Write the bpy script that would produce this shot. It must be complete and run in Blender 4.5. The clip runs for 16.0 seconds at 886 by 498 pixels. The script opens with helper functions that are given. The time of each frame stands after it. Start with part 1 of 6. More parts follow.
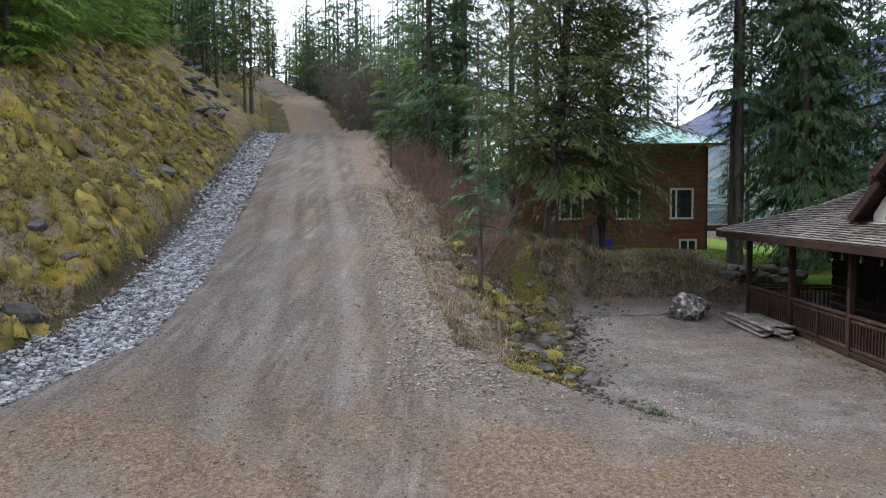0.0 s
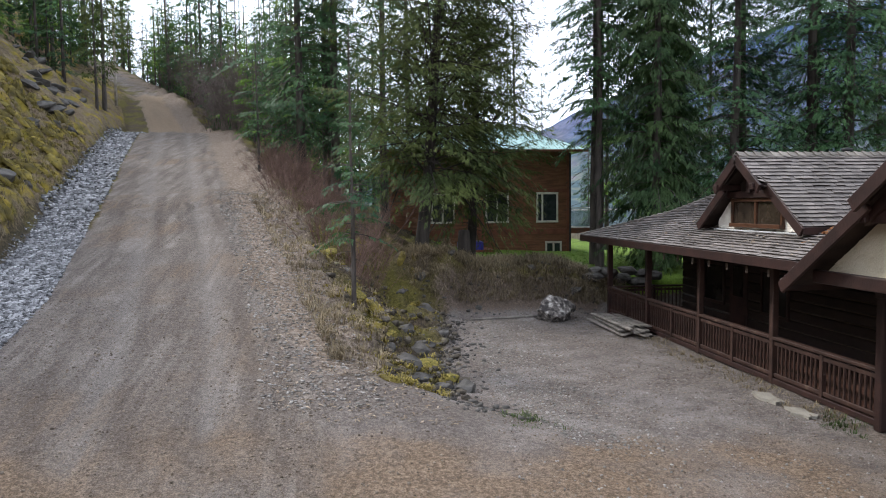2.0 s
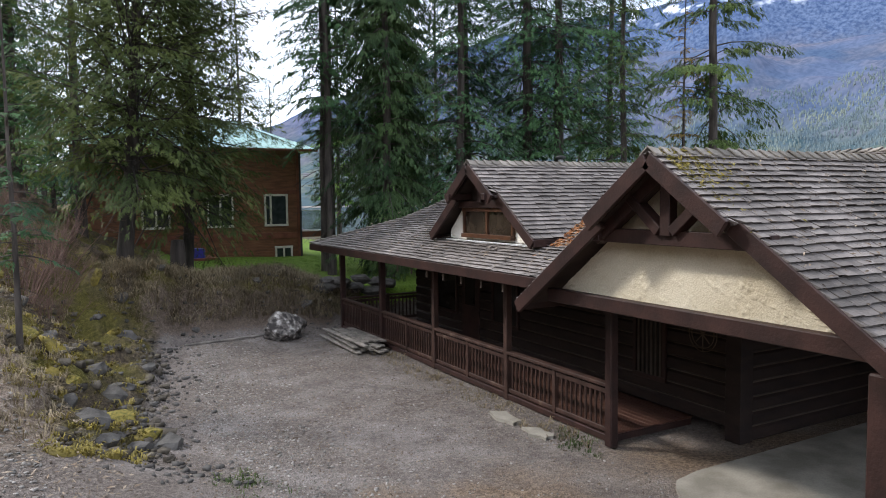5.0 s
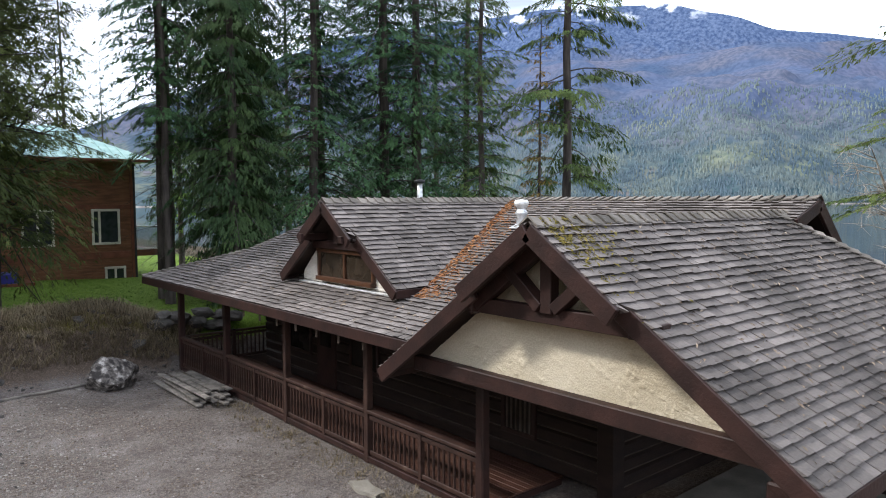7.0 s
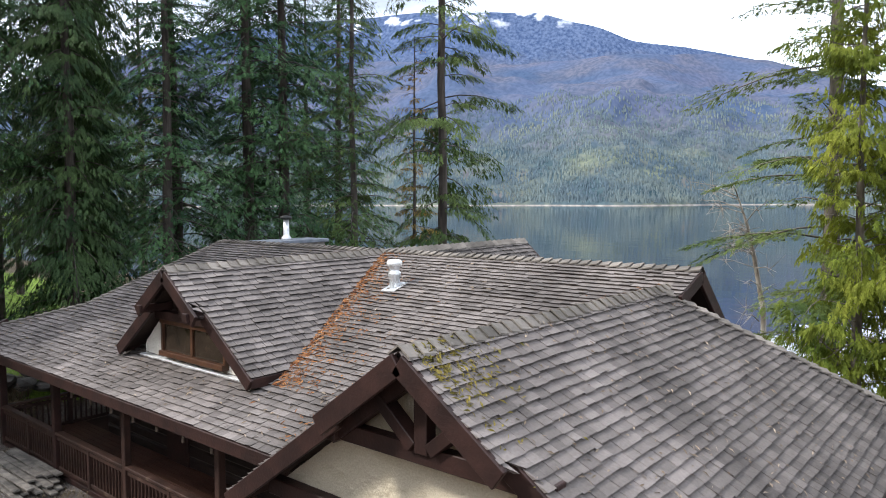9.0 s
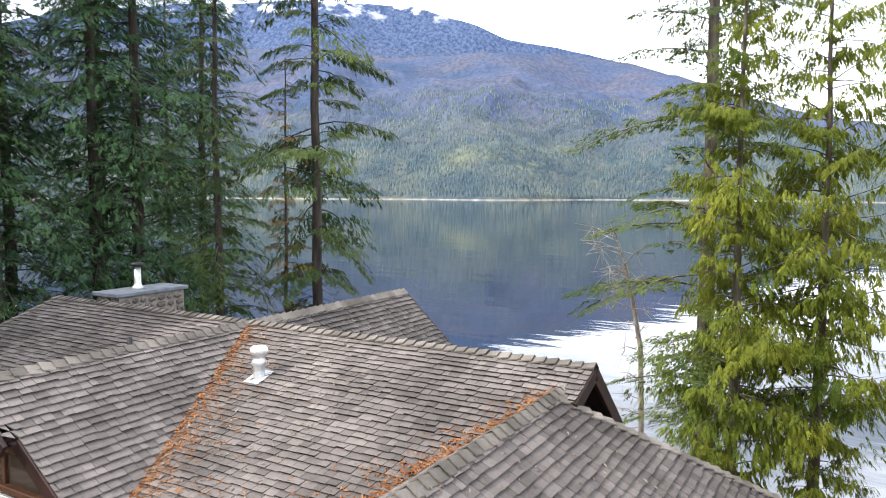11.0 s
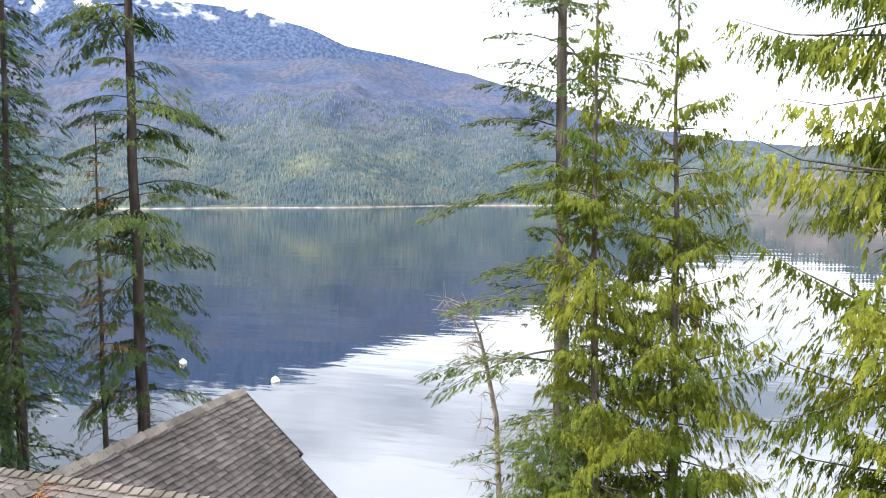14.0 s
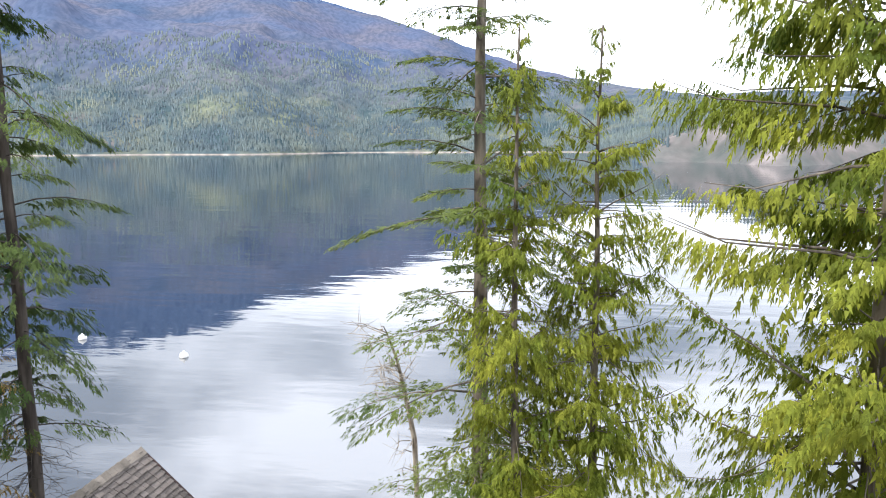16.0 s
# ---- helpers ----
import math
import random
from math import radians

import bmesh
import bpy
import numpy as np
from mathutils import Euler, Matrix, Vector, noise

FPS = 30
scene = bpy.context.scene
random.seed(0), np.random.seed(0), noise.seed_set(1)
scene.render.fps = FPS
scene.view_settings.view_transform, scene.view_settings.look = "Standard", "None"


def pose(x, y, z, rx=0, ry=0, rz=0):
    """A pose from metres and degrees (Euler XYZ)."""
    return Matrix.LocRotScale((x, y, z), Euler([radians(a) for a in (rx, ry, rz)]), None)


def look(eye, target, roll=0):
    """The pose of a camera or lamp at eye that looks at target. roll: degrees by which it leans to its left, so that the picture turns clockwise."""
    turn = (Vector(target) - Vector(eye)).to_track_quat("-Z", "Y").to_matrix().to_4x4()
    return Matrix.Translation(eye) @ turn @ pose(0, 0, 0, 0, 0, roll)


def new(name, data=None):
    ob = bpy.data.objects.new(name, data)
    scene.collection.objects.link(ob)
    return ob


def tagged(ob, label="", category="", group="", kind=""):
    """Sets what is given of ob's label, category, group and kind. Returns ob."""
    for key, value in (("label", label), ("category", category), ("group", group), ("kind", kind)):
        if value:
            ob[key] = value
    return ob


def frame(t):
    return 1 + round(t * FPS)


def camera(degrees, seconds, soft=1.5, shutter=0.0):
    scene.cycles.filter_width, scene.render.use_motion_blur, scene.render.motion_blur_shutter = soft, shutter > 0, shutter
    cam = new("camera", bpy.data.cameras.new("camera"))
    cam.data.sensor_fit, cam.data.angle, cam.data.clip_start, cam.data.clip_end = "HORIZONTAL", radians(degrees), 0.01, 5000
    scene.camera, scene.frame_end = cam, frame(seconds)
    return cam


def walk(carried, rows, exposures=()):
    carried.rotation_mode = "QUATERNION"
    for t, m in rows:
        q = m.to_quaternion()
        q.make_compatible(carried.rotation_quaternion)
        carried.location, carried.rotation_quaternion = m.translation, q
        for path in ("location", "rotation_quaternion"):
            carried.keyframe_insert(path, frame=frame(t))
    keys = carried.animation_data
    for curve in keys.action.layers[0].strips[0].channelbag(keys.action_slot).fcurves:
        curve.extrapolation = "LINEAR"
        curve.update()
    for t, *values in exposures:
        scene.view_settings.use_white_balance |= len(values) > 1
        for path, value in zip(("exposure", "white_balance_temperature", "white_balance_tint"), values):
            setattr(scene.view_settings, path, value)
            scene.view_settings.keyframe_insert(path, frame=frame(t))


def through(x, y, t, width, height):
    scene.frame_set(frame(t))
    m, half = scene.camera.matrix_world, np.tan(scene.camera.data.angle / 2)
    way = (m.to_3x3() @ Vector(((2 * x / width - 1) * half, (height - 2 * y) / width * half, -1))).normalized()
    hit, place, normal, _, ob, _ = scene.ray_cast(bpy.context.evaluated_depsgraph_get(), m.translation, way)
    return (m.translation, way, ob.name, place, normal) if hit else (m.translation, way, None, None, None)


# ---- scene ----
cam = camera(63.7, 16.0, soft=1.0)
PATH = [
    (0, (-8.484, -13.473, 3.527), (-8.579, -11.479, 3.406), -0.5),
    (0.5, (-8.486, -13.41, 3.564), (-8.52, -11.414, 3.443), -0.6),
    (1, (-8.472, -13.352, 3.601), (-8.431, -11.356, 3.482), -0.7),
    (1.5, (-8.506, -13.328, 3.63), (-8.371, -11.336, 3.512), -0.7),
    (2, (-8.5, -13.325, 3.692), (-8.239, -11.346, 3.57), -0.6),
    (2.5, (-8.434, -13.215, 3.768), (-8.049, -11.256, 3.639), -0.5),
    (3, (-8.366, -12.996, 3.806), (-7.856, -11.067, 3.673), -0.7),
    (3.5, (-8.271, -12.667, 3.841), (-7.64, -10.774, 3.703), -0.6),
    (4, (-8.114, -12.259, 3.849), (-7.368, -10.409, 3.712), -0.5),
    (4.2, (-8.035, -12.13, 3.853), (-7.244, -10.298, 3.716), -0.6),
    (6.5, (-7.298, -10.739, 4.524), (-6.086, -9.155, 4.383), -0.3),
    (7.5, (-6.918, -10.307, 4.989), (-5.557, -8.847, 4.85), -0.2),
    (8.5, (-6.372, -9.853, 5.543), (-4.894, -8.513, 5.403), -0.1),
    (9.2, (-6.002, -9.576, 5.967), (-4.449, -8.323, 5.828), -0.2),
    (11.3, (-4.831, -8.745, 7.347), (-3.082, -7.786, 7.2), 0.2),
    (11.5, (-4.726, -8.68, 7.401), (-2.962, -7.746, 7.263), 0.1),
    (12, (-4.448, -8.519, 7.7), (-2.651, -7.652, 7.562), 0.2),
    (12.5, (-4.249, -8.379, 8.017), (-2.422, -7.576, 7.88), 0.1),
    (13, (-4.059, -8.294, 8.372), (-2.206, -7.555, 8.234), -0.1),
    (13.5, (-3.796, -8.217, 8.731), (-1.919, -7.543, 8.59), -0.3),
    (14, (-3.629, -8.1, 9.066), (-1.727, -7.498, 8.926), -0.3),
    (14.5, (-3.44, -8.008, 9.445), (-1.517, -7.477, 9.303), -0.2),
    (15, (-3.198, -7.928, 9.931), (-1.26, -7.465, 9.764), -0.2),
    (15.5, (-2.952, -7.928, 10.57), (-1.009, -7.51, 10.346), -0.7),
    (16, (-2.63, -7.812, 11.114), (-0.686, -7.446, 10.824), -0.2),
]
walk(cam, [(t, look(eye, target, roll)) for t, eye, target, roll in PATH], exposures=[(0, 0.0, 6500, 10), (7, 0.0, 6500, 10), (9.2, 0.1, 6650, 10), (12, 0.35, 6950, 11), (16, 0.3, 6950, 11)])

# ---- world and sun ----
world = bpy.data.worlds.new("world")
scene.world = world
world.use_nodes = True
wn, wl = world.node_tree.nodes, world.node_tree.links
wn.clear()
SUN_AZ, SUN_EL = radians(-52.0), radians(43.0)     # azimuth from +y towards +x, height over the horizon
sky = wn.new("ShaderNodeTexSky")
sky.sky_type, sky.sun_disc = "NISHITA", False
sky.sun_elevation, sky.sun_rotation = SUN_EL, SUN_AZ
w_tc, w_map, w_noise, w_ramp = wn.new("ShaderNodeTexCoord"), wn.new("ShaderNodeMapping"), wn.new("ShaderNodeTexNoise"), wn.new("ShaderNodeValToRGB")
w_mix, w_bg, w_out = wn.new("ShaderNodeMixRGB"), wn.new("ShaderNodeBackground"), wn.new("ShaderNodeOutputWorld")
w_map.inputs["Scale"].default_value = (1.0, 1.0, 2.4)
w_noise.inputs["Scale"].default_value, w_noise.inputs["Detail"].default_value = 2.3, 5.0
w_ramp.color_ramp.elements[0].position, w_ramp.color_ramp.elements[1].position = 0.36, 0.56
w_ramp.color_ramp.elements[0].color = (0.26, 0.26, 0.26, 1)
w_mix.inputs[2].default_value = (23.2, 25.4, 29.6, 1.0)
w_bg.inputs["Strength"].default_value = 0.1
wl.new(w_tc.outputs["Generated"], w_map.inputs["Vector"])
wl.new(w_map.outputs["Vector"], w_noise.inputs["Vector"])
wl.new(w_noise.outputs["Fac"], w_ramp.inputs["Fac"])
wl.new(w_ramp.outputs["Color"], w_mix.inputs[0])
wl.new(sky.outputs["Color"], w_mix.inputs[1])
wl.new(w_mix.outputs["Color"], w_bg.inputs["Color"])
wl.new(w_bg.outputs["Background"], w_out.inputs["Surface"])
sun_data = bpy.data.lights.new("sun", "SUN")
sun_data.energy, sun_data.angle, sun_data.color = 3.9, radians(7.0), (1.0, 0.97, 0.92)
sun = new("sun", sun_data)
sun.matrix_world = look((0, 0, 60), (-60 * math.sin(SUN_AZ) * math.cos(SUN_EL), -60 * math.cos(SUN_AZ) * math.cos(SUN_EL), 60 - 60 * math.sin(SUN_EL)))


# ---- materials ----
def material(name, col_a, col_b, scale=4.0, rough=0.8, bump=0.2, bump_scale=40.0, spread=0.25, axis=(1, 1, 1), metal=0.0, piece=0.0, island=0.0, third=None, spec=0.3):
    """Two-scale noise between two or three colours, fine relief; piece and island: how much brightness varies from object to object or island to island."""
    m = bpy.data.materials.new(name)
    m.use_nodes = True
    n, l = m.node_tree.nodes, m.node_tree.links
    bsdf = n["Principled BSDF"]
    tc, mp = n.new("ShaderNodeTexCoord"), n.new("ShaderNodeMapping")
    mp.inputs["Scale"].default_value = axis
    l.new(tc.outputs["Object"], mp.inputs["Vector"])
    big, fine = n.new("ShaderNodeTexNoise"), n.new("ShaderNodeTexNoise")
    big.inputs["Scale"].default_value, big.inputs["Detail"].default_value = scale, 6.0
    fine.inputs["Scale"].default_value, fine.inputs["Detail"].default_value = bump_scale, 4.0
    for x in (big, fine):
        l.new(mp.outputs["Vector"], x.inputs["Vector"])
    ramp = n.new("ShaderNodeValToRGB")
    ramp.color_ramp.elements[0].position, ramp.color_ramp.elements[1].position = 0.5 - spread / 2, 0.5 + spread / 2
    ramp.color_ramp.elements[0].color, ramp.color_ramp.elements[1].color = (*col_a, 1), (*col_b, 1)
    if third:
        e = ramp.color_ramp.elements.new(0.5 + spread)
        e.color = (*third, 1)
    l.new(big.outputs["Fac"], ramp.inputs["Fac"])
    hsv = n.new("ShaderNodeHueSaturation")
    l.new(ramp.outputs["Color"], hsv.inputs["Color"])
    val = n.new("ShaderNodeMath")
    val.operation, val.inputs[1].default_value, val.inputs[2].default_value = "MULTIPLY_ADD", 0.5, 0.75
    l.new(fine.outputs["Fac"], val.inputs[0])
    last = val.outputs[0]
    for amount, kind, out in ((piece, "ShaderNodeObjectInfo", "Random"), (island, "ShaderNodeNewGeometry", "Random Per Island")):
        if amount:
            src, k, mul = n.new(kind), n.new("ShaderNodeMath"), n.new("ShaderNodeMath")
            k.operation, k.inputs[1].default_value, k.inputs[2].default_value = "MULTIPLY_ADD", amount, 1 - amount / 2
            mul.operation = "MULTIPLY"
            l.new(src.outputs[out], k.inputs[0])
            l.new(k.outputs[0], mul.inputs[0])
            l.new(last, mul.inputs[1])
            last = mul.outputs[0]
    l.new(last, hsv.inputs["Value"])
    l.new(hsv.outputs["Color"], bsdf.inputs["Base Color"])
    bsdf.inputs["Roughness"].default_value, bsdf.inputs["Metallic"].default_value = rough, metal
    bsdf.inputs["Specular IOR Level"].default_value = spec
    if bump:
        b = n.new("ShaderNodeBump")
        b.inputs["Strength"].default_value, b.inputs["Distance"].default_value = bump, 0.02
        l.new(fine.outputs["Fac"], b.inputs["Height"])
        l.new(b.outputs["Normal"], bsdf.inputs["Normal"])
    return m


M_TIMBER = material("stained_timber", (0.018, 0.0085, 0.0072), (0.035, 0.0155, 0.0125), 3.0, 0.55, 0.25, 30, axis=(1, 1, 1))
M_RAIL = material("worn_stained_timber", (0.027, 0.0135, 0.01), (0.05, 0.025, 0.0185), 3.0, 0.6, 0.3, 30, third=(0.11, 0.075, 0.055))
M_LOG = material("dark_log_siding", (0.012, 0.007, 0.006), (0.024, 0.014, 0.011), 2.0, 0.6, 0.3, 20, axis=(1, 1, 4))
M_CHINK = material("chinking", (0.09, 0.068, 0.052), (0.13, 0.1, 0.08), 5.0, 0.9)
M_STUCCO = material("trowelled_stucco", (0.42, 0.36, 0.26), (0.5, 0.44, 0.335), 1.2, 0.9, 0.5, 45)
M_PALESTUCCO = material("pale_stucco", (0.58, 0.54, 0.47), (0.68, 0.64, 0.57), 1.2, 0.9, 0.3, 45)
M_SHINGLE = material("weathered_shingle", (0.089, 0.077, 0.071), (0.186, 0.162, 0.15), 0.8, 0.85, 0.5, 28, spread=0.35, island=0.55, piece=0.5)
M_CAP = material("ridge_cap_shingle", (0.105, 0.093, 0.08), (0.21, 0.185, 0.16), 1.5, 0.85, 0.5, 28, island=0.45)
M_UNDER = material("roof_boards", (0.02, 0.012, 0.01), (0.035, 0.022, 0.017), 3.0, 0.8)
M_WINFRAME = material("varnished_window_frame", (0.045, 0.02, 0.011), (0.085, 0.038, 0.02), 5.0, 0.4, 0.15, 40)
M_GALV = material("galvanised_metal", (0.55, 0.57, 0.58), (0.75, 0.76, 0.77), 6.0, 0.4, 0.05, 30, metal=0.6)
M_WHITE = material("white_enamel", (0.72, 0.72, 0.7), (0.82, 0.82, 0.8), 6.0, 0.4, 0.05, 30)
M_BLACKPIPE = material("black_pipe", (0.02, 0.02, 0.02), (0.04, 0.04, 0.04), 6.0, 0.5, 0.05, 30)
M_STONE = material("chimney_stone", (0.11, 0.09, 0.078), (0.22, 0.185, 0.16), 5.0, 0.9, 0.6, 25, piece=0.7)
M_MORTAR = material("mortar", (0.22, 0.2, 0.18), (0.3, 0.28, 0.25), 8.0, 0.95)
M_SLATE = material("slate_cap", (0.13, 0.15, 0.18), (0.2, 0.22, 0.25), 4.0, 0.6, 0.2, 25)
M_NEEDLES = material("dry_needles", (0.2, 0.075, 0.03), (0.36, 0.17, 0.07), 6.0, 0.95, 0.3, 60, island=0.5)
M_MOSSCLUMP = material("roof_moss", (0.1, 0.09, 0.02), (0.22, 0.17, 0.04), 12.0, 0.95, 0.6, 60)
M_CONCRETE = material("concrete_slab", (0.165, 0.148, 0.122), (0.265, 0.243, 0.205), 1.5, 0.9, 0.2, 40)
M_DECK = material("deck_boards", (0.05, 0.021, 0.015), (0.085, 0.04, 0.028), 3.0, 0.45, 0.2, 30, piece=0.3)
M_OLDWOOD = material("weathered_lumber", (0.1, 0.09, 0.08), (0.22, 0.195, 0.17), 4.0, 0.9, 0.4, 30, piece=0.4)
M_ROCK = material("grey_rock", (0.038, 0.034, 0.031), (0.1, 0.092, 0.084), 2.5, 0.85, 0.7, 18, spread=0.3, piece=0.4)
M_BANKSTONE = material("earthy_stone", (0.045, 0.037, 0.028), (0.105, 0.088, 0.068), 4.0, 0.9, 0.8, 22, spread=0.25, island=0.8, third=(0.11, 0.1, 0.035))
M_BOULDER = material("pale_boulder", (0.035, 0.03, 0.028), (0.17, 0.15, 0.135), 7.0, 0.85, 1.0, 18, spread=0.16, third=(0.4, 0.37, 0.34))
M_GRAVEL = material("crushed_gravel", (0.13, 0.129, 0.135), (0.31, 0.307, 0.315), 4.0, 0.9, 0.4, 40, island=1.5)
M_STONES = material("loose_stones", (0.14, 0.128, 0.115), (0.27, 0.25, 0.23), 4.0, 0.9, 0.4, 40, island=0.8)
M_CLOD = material("dirt_clods", (0.1, 0.075, 0.055), (0.2, 0.16, 0.125), 5.0, 0.95, 0.4, 40, island=0.8)
M_CUSHION = material("moss_cushions", (0.075, 0.06, 0.022), (0.22, 0.17, 0.034), 3.2, 0.95, 1.0, 30, spread=0.3, island=0.9, third=(0.17, 0.13, 0.06))
M_LEAFLITTER = material("fallen_leaves", (0.14, 0.1, 0.07), (0.3, 0.24, 0.18), 6.0, 0.9, 0.2, 60, island=0.8)
M_BARK = material("conifer_bark", (0.036, 0.03, 0.027), (0.105, 0.088, 0.077), 5.0, 0.95, 1.0, 14, axis=(1, 1, 0.18), spread=0.3)
M_DARKBARK = material("dark_bark", (0.018, 0.015, 0.013), (0.055, 0.045, 0.038), 5.0, 0.95, 1.0, 14, axis=(1, 1, 0.18), spread=0.3)
M_BARKGREY = material("grey_bark", (0.07, 0.06, 0.052), (0.2, 0.175, 0.15), 5.0, 0.95, 1.0, 14, axis=(1, 1, 0.18), spread=0.3)
M_BARKPALE = material("pale_bark", (0.2, 0.17, 0.14), (0.42, 0.38, 0.33), 5.0, 0.9, 0.6, 14, axis=(1, 1, 0.4))
M_TWIG = material("bare_twigs", (0.085, 0.065, 0.06), (0.17, 0.13, 0.115), 5.0, 0.9, 0.0, 20, island=0.4)
M_REDTWIG = material("reddish_brush", (0.11, 0.065, 0.052), (0.19, 0.12, 0.095), 3.0, 0.9, 0.0, 20, island=0.5)


def leaf_material(name, a, b, through=0.25, island=0.6, scale=0.5):
    m = material(name, a, b, scale, 0.65, 0.0, 12, spread=0.3, island=island, spec=0.2)
    n, l = m.node_tree.nodes, m.node_tree.links
    bsdf, out = n["Principled BSDF"], n["Material Output"]
    tr, mix = n.new("ShaderNodeBsdfTranslucent"), n.new("ShaderNodeMixShader")
    mix.inputs[0].default_value = through
    l.new(bsdf.inputs["Base Color"].links[0].from_socket, tr.inputs["Color"])
    l.new(bsdf.outputs[0], mix.inputs[1])
    l.new(tr.outputs[0], mix.inputs[2])
    l.new(mix.outputs[0], out.inputs["Surface"])
    return m


M_FIR = leaf_material("fir_needles", (0.024, 0.066, 0.03), (0.08, 0.155, 0.057), 0.22)
M_DARKFIR = leaf_material("hemlock_needles", (0.022, 0.052, 0.022), (0.075, 0.12, 0.04), 0.3)
M_CEDAR = leaf_material("cedar_sprays", (0.1, 0.15, 0.021), (0.31, 0.335, 0.048), 0.5)
M_LARCH = leaf_material("thin_needles", (0.042, 0.08, 0.024), (0.12, 0.165, 0.045), 0.3)
M_YOUNG = leaf_material("young_fir_needles", (0.07, 0.15, 0.025), (0.17, 0.27, 0.05), 0.4)
M_SHORE = leaf_material("shore_fir_needles", (0.06, 0.1, 0.026), (0.17, 0.21, 0.05), 0.35)
M_OLIVE = leaf_material("olive_hemlock_needles", (0.04, 0.062, 0.02), (0.125, 0.15, 0.044), 0.35)
M_GOLD = leaf_material("golden_dying_needles", (0.16, 0.1, 0.02), (0.3, 0.2, 0.05), 0.3)
M_GRASSDRY = leaf_material("dry_grass", (0.13, 0.1, 0.062), (0.26, 0.21, 0.135), 0.25, 0.8)
M_MOSSTUFT = leaf_material("mossy_tufts", (0.085, 0.073, 0.022), (0.235, 0.185, 0.042), 0.2, 0.9)
# Distance haze is mixed into the needle colours as a blue-grey tint.
M_FARTREE = material("haze_tinted_conifers", (0.055, 0.085, 0.108), (0.11, 0.138, 0.13), 0.006, 0.9, 0.0, 1, island=0.45, third=(0.15, 0.165, 0.12))


def glass(name, tint=(0.9, 0.95, 0.95), rough=0.02):
    m = bpy.data.materials.new(name)
    m.use_nodes = True
    b = m.node_tree.nodes["Principled BSDF"]
    b.inputs["Base Color"].default_value = (*tint, 1)
    b.inputs["Roughness"].default_value = rough
    b.inputs["Transmission Weight"].default_value = 0.85
    b.inputs["IOR"].default_value = 1.45
    return m


M_GLASS = glass("window_glass", (0.55, 0.6, 0.6))
M_PORCHPANE = material("shaded_pane", (0.012, 0.01, 0.009), (0.022, 0.018, 0.015), 2.0, 0.12, 0.0, 5, spec=0.12)
M_BAR = material("blind_slats", (0.05, 0.038, 0.03), (0.075, 0.06, 0.048), 5.0, 0.9)
M_PANE = material("dark_pane", (0.03, 0.022, 0.016), (0.05, 0.036, 0.026), 2.0, 0.06, 0.0, 5, spec=0.5)


# ---- building blocks ----
def mesh_of(name, verts, faces, mat, smooth=False):
    me = bpy.data.meshes.new(name)
    me.from_pydata([tuple(v) for v in verts], [], faces)
    me.materials.append(mat)
    if smooth:
        me.polygons.foreach_set("use_smooth", [True] * len(me.polygons))
    me.update()
    return me


def part(name, bm, mat, parent=None, label=""):
    """Links a bmesh (or a mesh) as one object, under parent where one is given."""
    if isinstance(bm, bmesh.types.BMesh):
        me = bpy.data.meshes.new(name)
        bm.to_mesh(me)
        bm.free()
        me.materials.append(mat)
    else:
        me = bm
    ob = new(name, me)
    ob.parent = parent
    return tagged(ob, label) if label else ob


def thing(name, label, category, at=(0, 0, 0), group="", kind=""):
    ob = new(name)
    ob.location = at
    ob.empty_display_size = 0.2
    return tagged(ob, label, category, group, kind)


def add_beam(bm, a, b, w, h, up=(0, 0, 1), bevel=0.0):
    """A squared timber from a to b, w wide and h deep, centred on the line."""
    a, b, up = Vector(a), Vector(b), Vector(up)
    d = (b - a).normalized()
    s = d.cross(up)
    s = s.normalized() if s.length > 1e-5 else Vector((1, 0, 0))
    u = s.cross(d).normalized()
    vs = []
    for p in (a, b):
        for i, j in ((-1, -1), (1, -1), (1, 1), (-1, 1)):
            vs.append(bm.verts.new(p + s * (i * w / 2) + u * (j * h / 2)))
    fs = [bm.faces.new([vs[k] for k in q]) for q in ((3, 2, 1, 0), (4, 5, 6, 7), (0, 1, 5, 4), (1, 2, 6, 5), (2, 3, 7, 6), (3, 0, 4, 7))]
    if bevel:
        edges = list({e for f in fs for e in f.edges})
        bmesh.ops.bevel(bm, geom=edges, offset=bevel, segments=1, affect="EDGES")
    return bm


def beam(name, a, b, w, h, mat, parent=None, up=(0, 0, 1), bevel=0.008, label=""):
    return part(name, add_beam(bmesh.new(), a, b, w, h, up, bevel), mat, parent, label)


def block(name, lo, hi, mat, parent=None, bevel=0.006, label=""):
    x = (lo[0] + hi[0]) / 2
    y = (lo[1] + hi[1]) / 2
    return beam(name, (x, y, lo[2]), (x, y, hi[2]), hi[0] - lo[0], hi[1] - lo[1], mat, parent, (0, 1, 0), bevel, label)


def slab(name, corners, thick, mat, parent=None, label=""):
    """A flat polygon with thickness below it."""
    c = [Vector(p) for p in corners]
    nrm = (c[1] - c[0]).cross(c[2] - c[0]).normalized()
    if nrm.z < 0:
        c.reverse()
        nrm = -nrm
    k = len(c)
    vs = c + [p - nrm * thick for p in c]
    fs = [tuple(range(k)), tuple(range(2 * k - 1, k - 1, -1))] + [(i, i + k, (i + 1) % k + k, (i + 1) % k) for i in range(k)]
    return part(name, mesh_of(name, vs, fs, mat), mat, parent, label)


